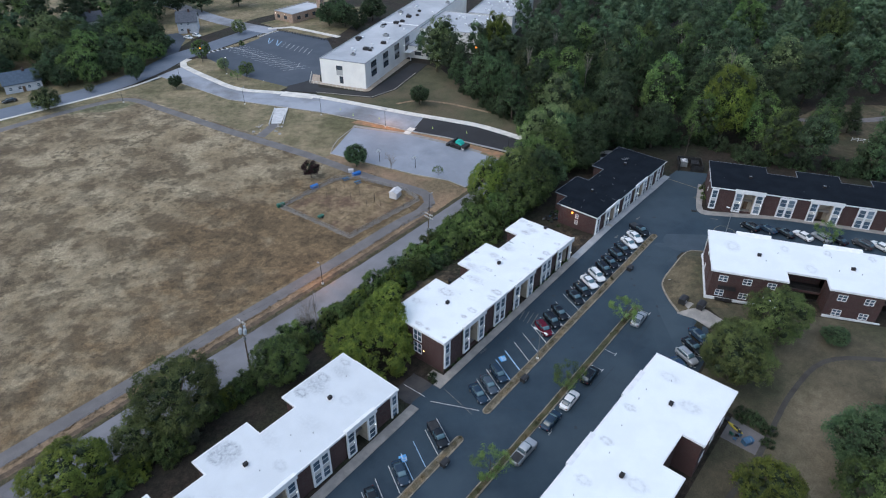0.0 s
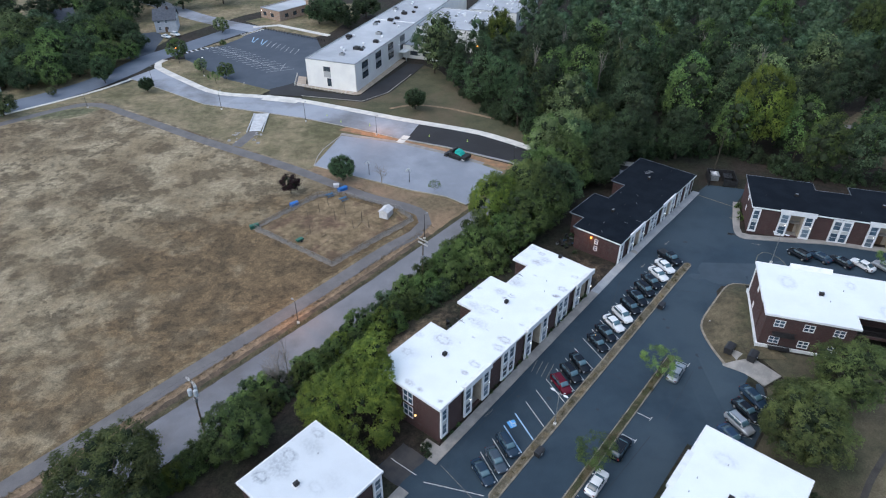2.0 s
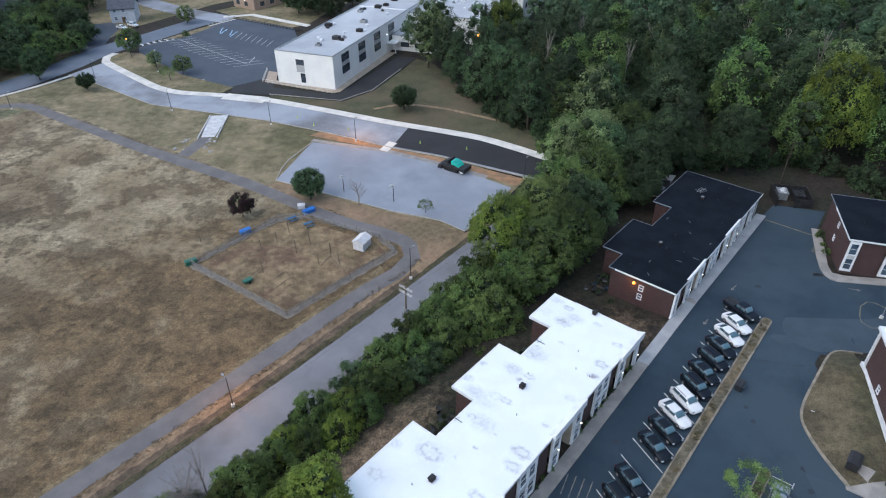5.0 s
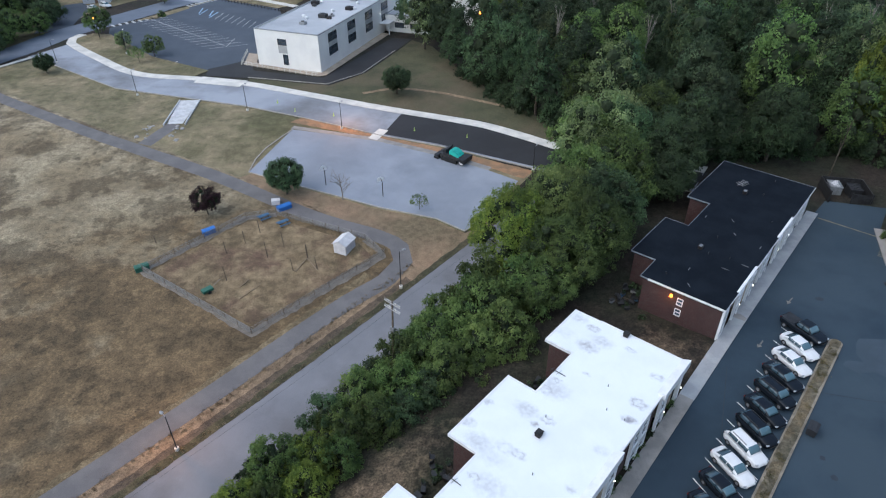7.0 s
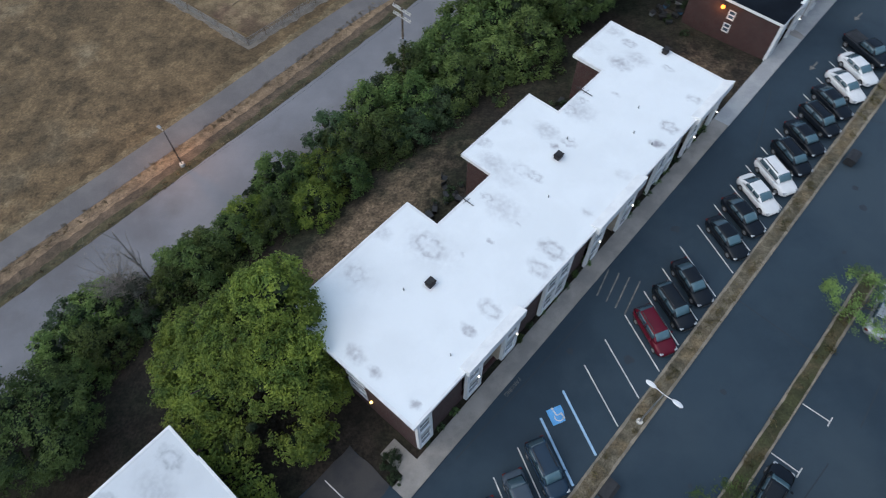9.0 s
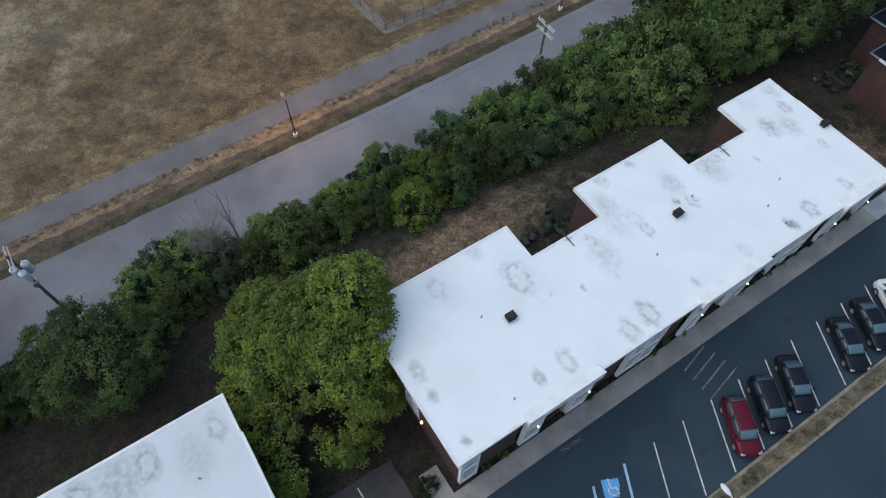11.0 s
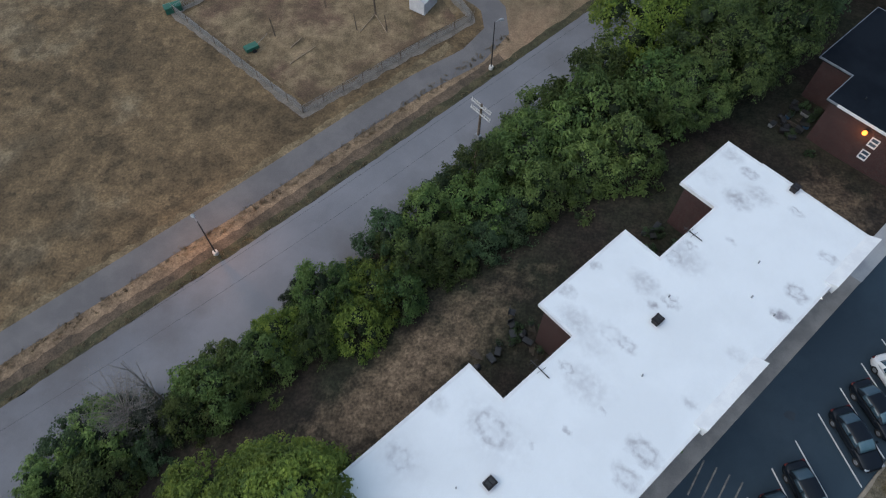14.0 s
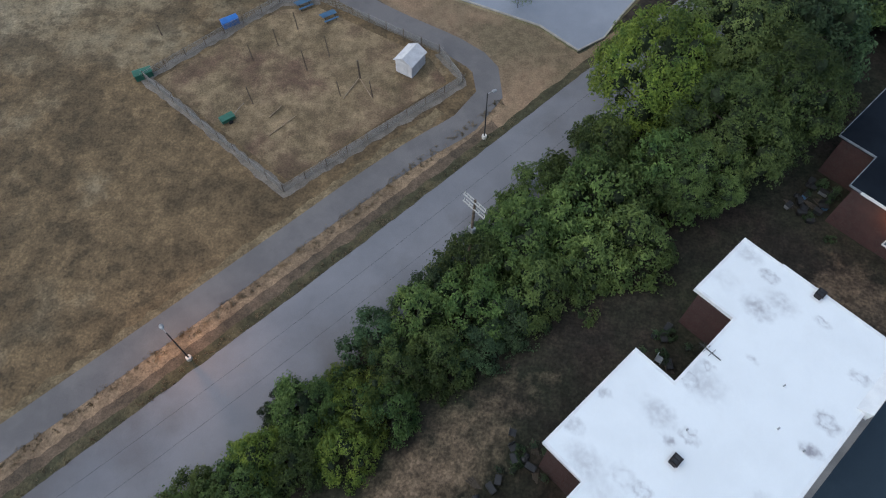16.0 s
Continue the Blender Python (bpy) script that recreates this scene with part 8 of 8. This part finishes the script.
# ---- the fenced garden on the field ----
F = [(-42.6, 146.2), (-23.0, 133.0), (-6.4, 150.0), (-9.6, 154.2), (-25.5, 161.4), (-30.4, 160.4)]
fence = thing("garden_fence", pose(0, 0, 0), "low grey wire fence round the garden", "fence")
post_b = bmesh.new()
rod(post_b, (0, 0, -0.2), (0, 0, 1.3), 0.05, 0.045, 6)
post_src = None
wire_v, wire_b = [], bmesh.new()
for i in range(len(F)):
    p, q = Vector(F[i]), Vector(F[(i + 1) % len(F)])
    n = int((q - p).length / 2.4)
    for k in range(n):
        c = p + (q - p) * (k / n)
        m = Matrix.Translation((c.x, c.y, terr(c.x, c.y)))
        if post_src is None:
            post_src = part("post", post_b, WOODPOLE, fence)
            post_src.matrix_basis = m
        else:
            again(post_src, fence, m)
    n2 = int((q - p).length / 0.14)
    d = (q - p).normalized()
    for k in range(n2):
        c = p + (q - p) * (k / n2)
        z = terr(c.x, c.y)
        for s in (-1, 1):
            e = c + d * s * 0.55
            wire_v.append(((c.x, c.y, z), (e.x, e.y, z + 1.15)))
    nn = max(1, int((q - p).length / 4))
    for k in range(nn):
        c, e = p + (q - p) * (k / nn), p + (q - p) * ((k + 1) / nn)
        rod(wire_b, (c.x, c.y, terr(c.x, c.y) + 1.17), (e.x, e.y, terr(e.x, e.y) + 1.17), 0.02, 0.02, 4)
for p, q in wire_v:
    rod(wire_b, p, q, 0.014, 0.014, 3)
tagged(part("wire_mesh", wire_b, WIRE, fence, "grey wire netting"), kind="stuff")
drape("long_grass", ribbon([Vector(p) for p in (F[4], F[5], F[0], F[1], F[2], F[3])], 1.5), 0.09, surface("grey_dead_grass", (0.205, 0.18, 0.155), (0.145, 0.126, 0.108), 0.8, 0.95, 0.05, 8.0, 0.3, space="World"), "grey dead grass along the garden fence", "grass", 2.0, rough_edge=0.35)
drape("garden_soil", [(-41.4, 146.2), (-23.0, 134.4), (-8.2, 149.8), (-10.6, 153.2), (-25.5, 160.2), (-30.0, 159.2)], 0.07, surface("garden_straw", (0.245, 0.178, 0.105), (0.165, 0.118, 0.068), 0.35, 0.95, 0.05, 6.0, 0.35, space="World", c3=(0.12, 0.075, 0.05), scale3=0.15, mid=(0.9, 0.22), blots=(0.2, 0.46, 0.62, 0.07, 0.055, 0.03)), "dry straw and soil inside the garden fence", "soil", 2.5)


def shed(x, y, turn):
    s = thing("garden_shed", pose(x, y, terr(x, y), 0, 0, turn), "small chalk-white shed with a pitched roof", "shed")
    bm = bmesh.new()
    loft(bm, [[(sx, -1.1, 0), (sx, 1.1, 0), (sx, 1.1, 1.75), (sx, 0, 2.35), (sx, -1.1, 1.75)] for sx in (-1.4, 1.4)])
    part("wall", bm, SHEDWHITE, s)
    bm = bmesh.new()
    for sg in (-1, 1):
        q = [(-1.55, sg * 1.3, 1.68), (1.55, sg * 1.3, 1.68), (1.55, 0, 2.4), (-1.55, 0, 2.4)]
        lo, up = [bm.verts.new(c) for c in q], [bm.verts.new((c[0], c[1], c[2] + 0.07)) for c in q]
        bm.faces.new(lo)
        bm.faces.new(up)
        for i in range(4):
            bm.faces.new((lo[i], lo[(i + 1) % 4], up[(i + 1) % 4], up[i]))
    part("roof", bm, SHEDWHITE, s)
    part("door", boxes((-1.44, -1.38, -0.5, 0.5, 0.05, 1.7)), SHEDWHITE, s)


shed(-12.6, 151.6, 65)


def garden_post(x, y, h, lean, label, r=0.07, mat=None):
    z = terr(x, y)
    bm = bmesh.new()
    rod(bm, (0, 0, -0.3), (lean[0], lean[1], h), r, r * 0.8, 7)
    ob = part("post", bm, mat or WOODPOLE)
    ob.matrix_basis = pose(x, y, z)
    tagged(ob, label, "post", "garden posts")


for x, y, h in ((-29.3, 144.0, 2.6), (-28.7, 153.1, 2.4), (-24.4, 149.6, 2.9), (-27.0, 156.0, 2.5), (-22.3, 152.1, 3.0), (-19.8, 146.3, 2.2), (-16.2, 146.7, 2.2), (-31.0, 150.4, 2.3)):
    garden_post(x, y, h, (-0.2, 0.15), "thin leaning wooden garden post")
garden_post(-18.1, 149.1, 2.8, (0.0, 0.0), "stout dark garden post", 0.13)
garden_post(-43.1, 153.2, 1.4, (-0.2, 0.2), "short stub of a post in the field", 0.1)
for (x0, y0), (x1, y1) in (((-19.4, 146.0), (-18.2, 149.0)), ((-16.2, 146.4), (-18.1, 149.0)), ((-27.0, 142.4), (-26.0, 144.0)), ((-26.4, 139.9), (-24.0, 142.9))):
    bm = bmesh.new()
    z0, z1 = terr(x0, y0), terr(x1, y1)
    rod(bm, (x0, y0, z0 + 0.12), (x1, y1, z1 + 0.3), 0.06, 0.05, 6)
    ob = part("timber", bm, surface("pale_timber", (0.33, 0.25, 0.17), (0.26, 0.19, 0.13), 2.0, 0.9, 0.003, 20.0, 0.2))
    tagged(ob, "pale timber rail lying on the garden soil", "timber", "garden timbers")


def picnic_table(x, y, turn, mat, label):
    t = thing("picnic_table", pose(x, y, terr(x, y), 0, 0, turn), label, "picnic table", "picnic tables")
    for k in range(4):
        part("tabletop_board", boxes((-0.95, 0.95, -0.36 + 0.185 * k, -0.2 + 0.185 * k, 0.72, 0.76)), mat, t)
    for s in (-1, 1):
        part("bench", boxes((-0.95, 0.95, s * 0.72 - 0.14, s * 0.72 + 0.14, 0.42, 0.46)), mat, t)
        bm = bmesh.new()
        rod(bm, (s * 0.65, -0.75, 0), (s * 0.65, -0.2, 0.72), 0.04, 0.04, 5)
        rod(bm, (s * 0.65, 0.75, 0), (s * 0.65, 0.2, 0.72), 0.04, 0.04, 5)
        rod(bm, (s * 0.65, -0.72, 0.4), (s * 0.65, 0.72, 0.4), 0.04, 0.04, 5)
        part("leg_frame", bm, DARKMETAL, t)


picnic_table(-27.3, 160.2, 40, BLUE_DULL, "faded blue picnic table in the garden")
picnic_table(-23.7, 158.4, 40, BLUE_DULL, "faded blue picnic table in the garden")


def recycling_box(x, y, turn, mat, label, w=1.0):
    b = thing("storage_box", pose(x, y, terr(x, y), 0, 0, turn), label, "storage box", "storage boxes")
    bm = bmesh.new()
    prism(bm, [(-w, -0.5), (w, -0.5), (w, 0.5), (-w, 0.5)], 0.05, 0.85)
    part("tub", bm, mat, b)
    bm = bmesh.new()
    loft(bm, [[(x2, -0.56, 0.86), (x2, -0.3, 1.0), (x2, 0.3, 1.0), (x2, 0.56, 0.86)] for x2 in (-w - 0.06, w + 0.06)])
    part("lid", bm, mat, b)


recycling_box(-35.4, 156.0, 40, BLUE, "bright blue storage box beside the garden fence")
recycling_box(-24.5, 163.2, 40, BLUE, "bright blue storage box beside the path", 1.2)
recycling_box(-42.9, 146.6, 35, GREEN, "dark green storage box at the fence corner")
recycling_box(-26.3, 165.0, 10, SHEDWHITE, "white wrapped bundle beside the path", 0.7)


def hand_cart(x, y, turn):
    c = thing("garden_cart", pose(x, y, terr(x, y), 0, 0, turn), "green garden cart with a long pale handle", "garden cart")
    bm = bmesh.new()
    prism(bm, [(-0.8, -0.45), (0.8, -0.45), (0.8, 0.45), (-0.8, 0.45)], 0.35, 0.75)
    part("tray", bm, GREEN, c)
    for s in (-1, 1):
        bm = bmesh.new()
        rod(bm, (0.1, s * 0.5, 0.25), (0.1, s * 0.6, 0.25), 0.25, 0.25, 12)
        part("wheel", bm, RUBBER, c)
    bm = bmesh.new()
    rod(bm, (0.8, 0, 0.6), (2.4, 0.3, 1.1), 0.035, 0.03, 6)
    part("handle", bm, BARKPALE, c)


hand_cart(-31.4, 141.4, 45)


def hoop(x, y, turn):
    h = thing("basketball_hoop", pose(x, y, terr(x, y) + 0.05, 0, 0, turn), "white basketball backboard on a dark pole", "basketball hoop", "basketball hoops")
    bm = bmesh.new()
    rod(bm, (0, 0, 0), (0, 0, 3.0), 0.08, 0.07, 8)
    rod(bm, (0, 0, 2.9), (0, 0.7, 3.3), 0.05, 0.05, 6)
    part("pole", bm, DARKMETAL, h)
    bm = bmesh.new()
    pts = [(0.65 * math.cos(radians(k)), 3.1 + 0.55 * math.sin(radians(k))) for k in range(0, 181, 20)] + [(-0.65, 2.8), (0.65, 2.8)]
    f = bm.faces.new([bm.verts.new((px, 0.72, pz)) for px, pz in pts])
    for g in bmesh.ops.extrude_face_region(bm, geom=[f])["geom"]:
        if isinstance(g, bmesh.types.BMVert):
            g.co.y += 0.05
    part("backboard", bm, WHITE, h)
    bm = bmesh.new()
    for k in range(10):
        t0, t1 = radians(36 * k), radians(36 * (k + 1))
        rod(bm, (0.23 * math.cos(t0), 1.02 + 0.23 * math.sin(t0), 3.05), (0.23 * math.cos(t1), 1.02 + 0.23 * math.sin(t1), 3.05), 0.015, 0.015, 4)
    part("ring", bm, GLOW_ORANGE, h)


hoop(-7.7, 167.4, 25)
hoop(-18.5, 171.5, 25)


def paver(x, y, turn):
    """The road paving machine parked at the court's edge."""
    m = thing("paving_machine", pose(x, y, terr(x, y) + 0.08, 0, 0, turn), "teal and black road paving machine standing on the court", "paving machine")
    for s in (-1, 1):
        bm = bmesh.new()
        prism(bm, [(-2.2, s * 1.2 - 0.25), (1.4, s * 1.2 - 0.25), (1.4, s * 1.2 + 0.25), (-2.2, s * 1.2 + 0.25)], 0.0, 0.75)
        part("track", bm, RUBBER, m)
    bm = bmesh.new()
    loft(bm, [[(px, -1.15, 0.6), (px, 1.15, 0.6), (px, 1.05, hh), (px, -1.05, hh)] for px, hh in ((-2.6, 1.2), (-1.4, 1.5), (0.2, 1.5), (1.6, 1.2))])
    part("chassis", bm, DARKMETAL, m, "black machine chassis")
    bm = bmesh.new()
    loft(bm, [[(px, -1.05, 1.2), (px, 1.05, 1.2), (px, 0.95, hh), (px, -0.95, hh)] for px, hh in ((-0.5, 2.3), (0.3, 2.35), (1.1, 2.0), (1.7, 1.5))])
    part("engine_housing", bm, TEAL, m, "teal engine housing")
    part("control_desk", boxes((-1.8, -1.2, -1.1, 1.1, 1.5, 2.3), (-2.2, -1.9, -0.9, -0.3, 1.5, 2.0), (-2.2, -1.9, 0.3, 0.9, 1.5, 2.0), bevel=0.05), PLASTIC_DARK, m, "black control desk and seats")
    bm = bmesh.new()
    rod(bm, (-0.9, 0.8, 1.4), (-0.9, 0.8, 3.0), 0.09, 0.08, 8)
    part("exhaust", bm, DARKMETAL, m)
    bm = bmesh.new()
    loft(bm, [[(px, -w, zz), (px, w, zz), (px, w * 1.1, 1.4), (px, -w * 1.1, 1.4)] for px, w, zz in ((1.7, 1.2, 0.7), (3.2, 1.5, 0.5))])
    part("hopper", bm, DARKMETAL, m)
    part("screed", boxes((-3.8, -2.7, -1.6, 1.6, 0.05, 0.5), (-3.7, -2.8, -1.6, 1.6, 0.8, 0.9), bevel=0.03), DARKMETAL, m)
    bm = bmesh.new()
    rod(bm, (2.4, -1.2, 0.6), (2.4, 1.2, 0.6), 0.55, 0.55, 12)
    part("drum", bm, SHEDWHITE, m, "dusty pale drum")


paver(5.2, 180.8, -35)
for x, y in ((-30, 203), (-21, 200.4), (-35, 208), (-3, 193), (8, 190)):
    bm = bmesh.new()
    rod(bm, (0, 0, 0), (0, 0, 0.06), 0.2, 0.2, 10)
    rod(bm, (0, 0, 0.06), (0, 0, 0.75), 0.1, 0.06, 10)
    ob = part("traffic_barrel", bm, LIME)
    ob.matrix_basis = pose(x, y, terr(x, y) + 0.07)
    tagged(ob, "lime green slim traffic marker on the street", "traffic marker", "traffic markers")

# railings round the school's walk
rail = thing("school_railing", pose(0, 0, 0), "pale metal railing round the school walk", "railing")
pts = [Vector(p) for p in ((-51, 244.5), (-50, 234.2), (-28.4, 225.0))]
for p, q in zip(pts, pts[1:]):
    n = int((q - p).length / 1.6)
    for k in range(n):
        c = p + (q - p) * (k / n)
        part("rail_post", boxes((c.x - 0.05, c.x + 0.05, c.y - 0.05, c.y + 0.05, 3.75, 4.85)), CONCRETE_PALE, rail)
    bm = bmesh.new()
    rod(bm, (p.x, p.y, 4.8), (q.x, q.y, 4.8), 0.05, 0.05, 5)
    rod(bm, (p.x, p.y, 4.3), (q.x, q.y, 4.3), 0.04, 0.04, 5)
    part("handrail", bm, CONCRETE_PALE, rail)

lot_rail = thing("lot_railing", pose(0, 0, 0), "long dark railing along the school lot", "railing")
p, q = Vector((-77, 303.4)), Vector((-47.5, 285.2))
for k in range(23):
    c = p + (q - p) * (k / 22)
    part("rail_post", boxes((c.x - 0.09, c.x + 0.09, c.y - 0.09, c.y + 0.09, 3.7, 4.75)), VENT, lot_rail)
for z in (4.15, 4.65):
    bm = bmesh.new()
    rod(bm, (p.x, p.y, z), (q.x, q.y, z), 0.07, 0.07, 5)
    part("handrail", bm, VENT, lot_rail)

rf_ob = thing("rail_fence", pose(0, 0, 0), "short white rail fence in the clearing", "fence")
p, q = Vector((121.9, 174.6)), Vector((126.4, 173.0))
for k in range(4):
    c = p + (q - p) * (k / 3)
    part("post", boxes((c.x - 0.06, c.x + 0.06, c.y - 0.06, c.y + 0.06, terr(c.x, c.y) - 0.1, terr(c.x, c.y) + 1.1)), WHITE, rf_ob)
for z in (0.5, 0.95):
    bm = bmesh.new()
    rod(bm, (p.x, p.y, terr(p.x, p.y) + z), (q.x, q.y, terr(q.x, q.y) + z), 0.06, 0.06, 5)
    part("rail", bm, WHITE, rf_ob)

# ---- yard clutter by the block on the far side ----
rng = random.Random(14)
patio = drape("patio", [tuple(site(a, v)[:2]) for a, v in ((80.5, 8.9), (85.5, 8.9), (85.0, 3.4), (80.5, 3.4))], 0.08, PATHWAY, "small concrete patio with clutter", "patio", 2.0)


def garden_chair(a, v, turn, mat, label):
    p = site(a, v)
    c = thing("garden_chair", pose(p.x, p.y, terr(p.x, p.y) + 0.09, 0, 0, turn), label, "garden chair", "patio chairs")
    part("seat", boxes((-0.28, 0.28, -0.26, 0.28, 0.38, 0.43)), mat, c)
    part("backrest", boxes((-0.28, 0.28, 0.26, 0.31, 0.43, 0.95)), mat, c)
    for sx in (-0.25, 0.22):
        for sy in (-0.24, 0.25):
            part("leg", boxes((sx, sx + 0.04, sy, sy + 0.04, 0, 0.38)), mat, c)


for k in range(6):
    garden_chair(80.8 + rng.uniform(0, 4.2), 4.0 + rng.uniform(0, 4.2), rng.uniform(0, 360), rng.choice((DARKMETAL, BLUE_DULL, GREEN, METAL)), "worn garden chair standing on the patio")
p = site(83.6, 7.6)
kay = thing("kayak", pose(p.x, p.y, terr(p.x, p.y) + 0.25, 0, 0, 120), "yellow kayak lying on the patio", "kayak")
bm = bmesh.new()
loft(bm, [[(x, w * math.cos(radians(t)), 0.22 * w / 0.38 * math.sin(radians(t))) for t in range(0, 360, 45)] for x, w in ((-1.5, 0.03), (-1.1, 0.22), (-0.4, 0.38), (0.4, 0.38), (1.1, 0.22), (1.5, 0.03))])
part("hull", bm, YELLOW, kay)
part("cockpit", boxes((-0.45, 0.45, -0.18, 0.18, 0.18, 0.24), bevel=0.05), DARKMETAL, kay)
p = site(82.0, 5.2)
recycling_box(p.x, p.y, 20, BLUE_DULL, "dull blue covered box on the patio", 0.8)
for a, v, tn in ((100.0, 66.2, 10), (98.3, 65.4, 60), (84.8, 68.6, 30), (85.6, 69.4, 80), (120.4, 64.4, 0), (121.6, 66.0, 40), (119.0, 65.4, 70)):
    garden_chair(a, v, tn, rng.choice((DARKMETAL, PLASTIC_DARK, METAL)), "worn chair standing behind the apartments")

# ---- odds and ends heaped behind the blocks ----
def odd_pot(p, k):
    o = thing("plant_pot", pose(p.x, p.y, terr(p.x, p.y), 0, 0, 40 * k), "dark plastic pot with a scrubby plant", "plant pot", "yard clutter")
    bm = bmesh.new()
    rod(bm, (0, 0, -0.03), (0, 0, 0.34), 0.16, 0.22, 10)
    part("pot", bm, PLASTIC_DARK, o)
    rs2 = np.random.RandomState(200 + k)
    ob = new("foliage", raw_mesh("foliage", [leaf_arrays(rs2, np.array([(0, 0, 0.55), (0.1, 0.05, 0.75)]), np.array([0.22, 0.16]), 90, 0.11)], LEAF_DARK))
    ob.parent = o


def odd_crate(p, k):
    o = thing("crate", pose(p.x, p.y, terr(p.x, p.y) + 0.02, 0, 0, 67 * k), "worn storage crate among yard clutter", "crate", "yard clutter")
    m = (VENT, BLUE_DULL, PLASTIC_DARK, PLASTIC_DARK, METAL)[k % 5]
    w, h = 0.3 + 0.05 * (k % 3), 0.3 + 0.1 * (k % 2)
    part("tub", boxes((-w, w, -0.22, 0.22, 0, h), bevel=0.03), m, o)
    part("lid", boxes((-w - 0.03, w + 0.03, -0.25, 0.25, h, h + 0.05), bevel=0.015), PLASTIC_DARK if k % 2 else m, o)


def odd_planks(p, k):
    o = thing("timber_stack", pose(p.x, p.y, terr(p.x, p.y) + 0.02, 0, 0, 31 * k), "untidy stack of weathered boards", "timber", "yard clutter")
    for j in range(4):
        ob = part("board", boxes((-0.6 + 0.1 * j, 0.5 + 0.06 * j, -0.06, 0.06, 0, 0.035)), BARK, o)
        ob.matrix_basis = pose(0, 0.12 * j - 0.2, 0.042 * (j % 3), 0, 0, 5 * j - 8)


def odd_bag(p, k):
    o = thing("rubbish_bag", pose(p.x, p.y, terr(p.x, p.y) + 0.16, 0, 0, 50 * k), "tied rubbish bag lying in the yard", "rubbish bag", "yard clutter")
    bm = bmesh.new()
    bmesh.ops.create_icosphere(bm, subdivisions=2, radius=0.3)
    for vtx in bm.verts:
        vtx.co *= 1 + 0.3 * noise.noise(vtx.co * 5 + Vector((k, 0, 0)))
        vtx.co.z *= 0.7
    part("sack", bm, METAL if k % 3 == 0 else PLASTIC_DARK, o, smooth=True)
    bm = bmesh.new()
    rod(bm, (0, 0, 0.15), (0.04, 0, 0.32), 0.04, 0.07, 6)
    part("knot", bm, METAL if k % 3 == 0 else PLASTIC_DARK, o)


rng = random.Random(77)
NOTCH_V = 63.6
count = 0
for a0, a1, v0, v1, n in ((84.2, 88.0, 64.2, 68.2, 10), (95.4, 101.2, 64.2, 67.5, 14), (118.4, 123.0, NOTCH_V + 0.5, 66.6, 26), (78.6, 84.6, 67.3, 68.8, 8), (64.6, 69.6, 67.2, 68.4, 4), (81.0, 85.5, 9.0, 10.6, 6)):
    for k in range(n):
        p = site(rng.uniform(a0, a1), rng.uniform(v0, v1))
        count += 1
        (odd_pot, odd_crate, odd_bag, odd_planks, odd_pot, odd_crate)[count % 6](p, count)
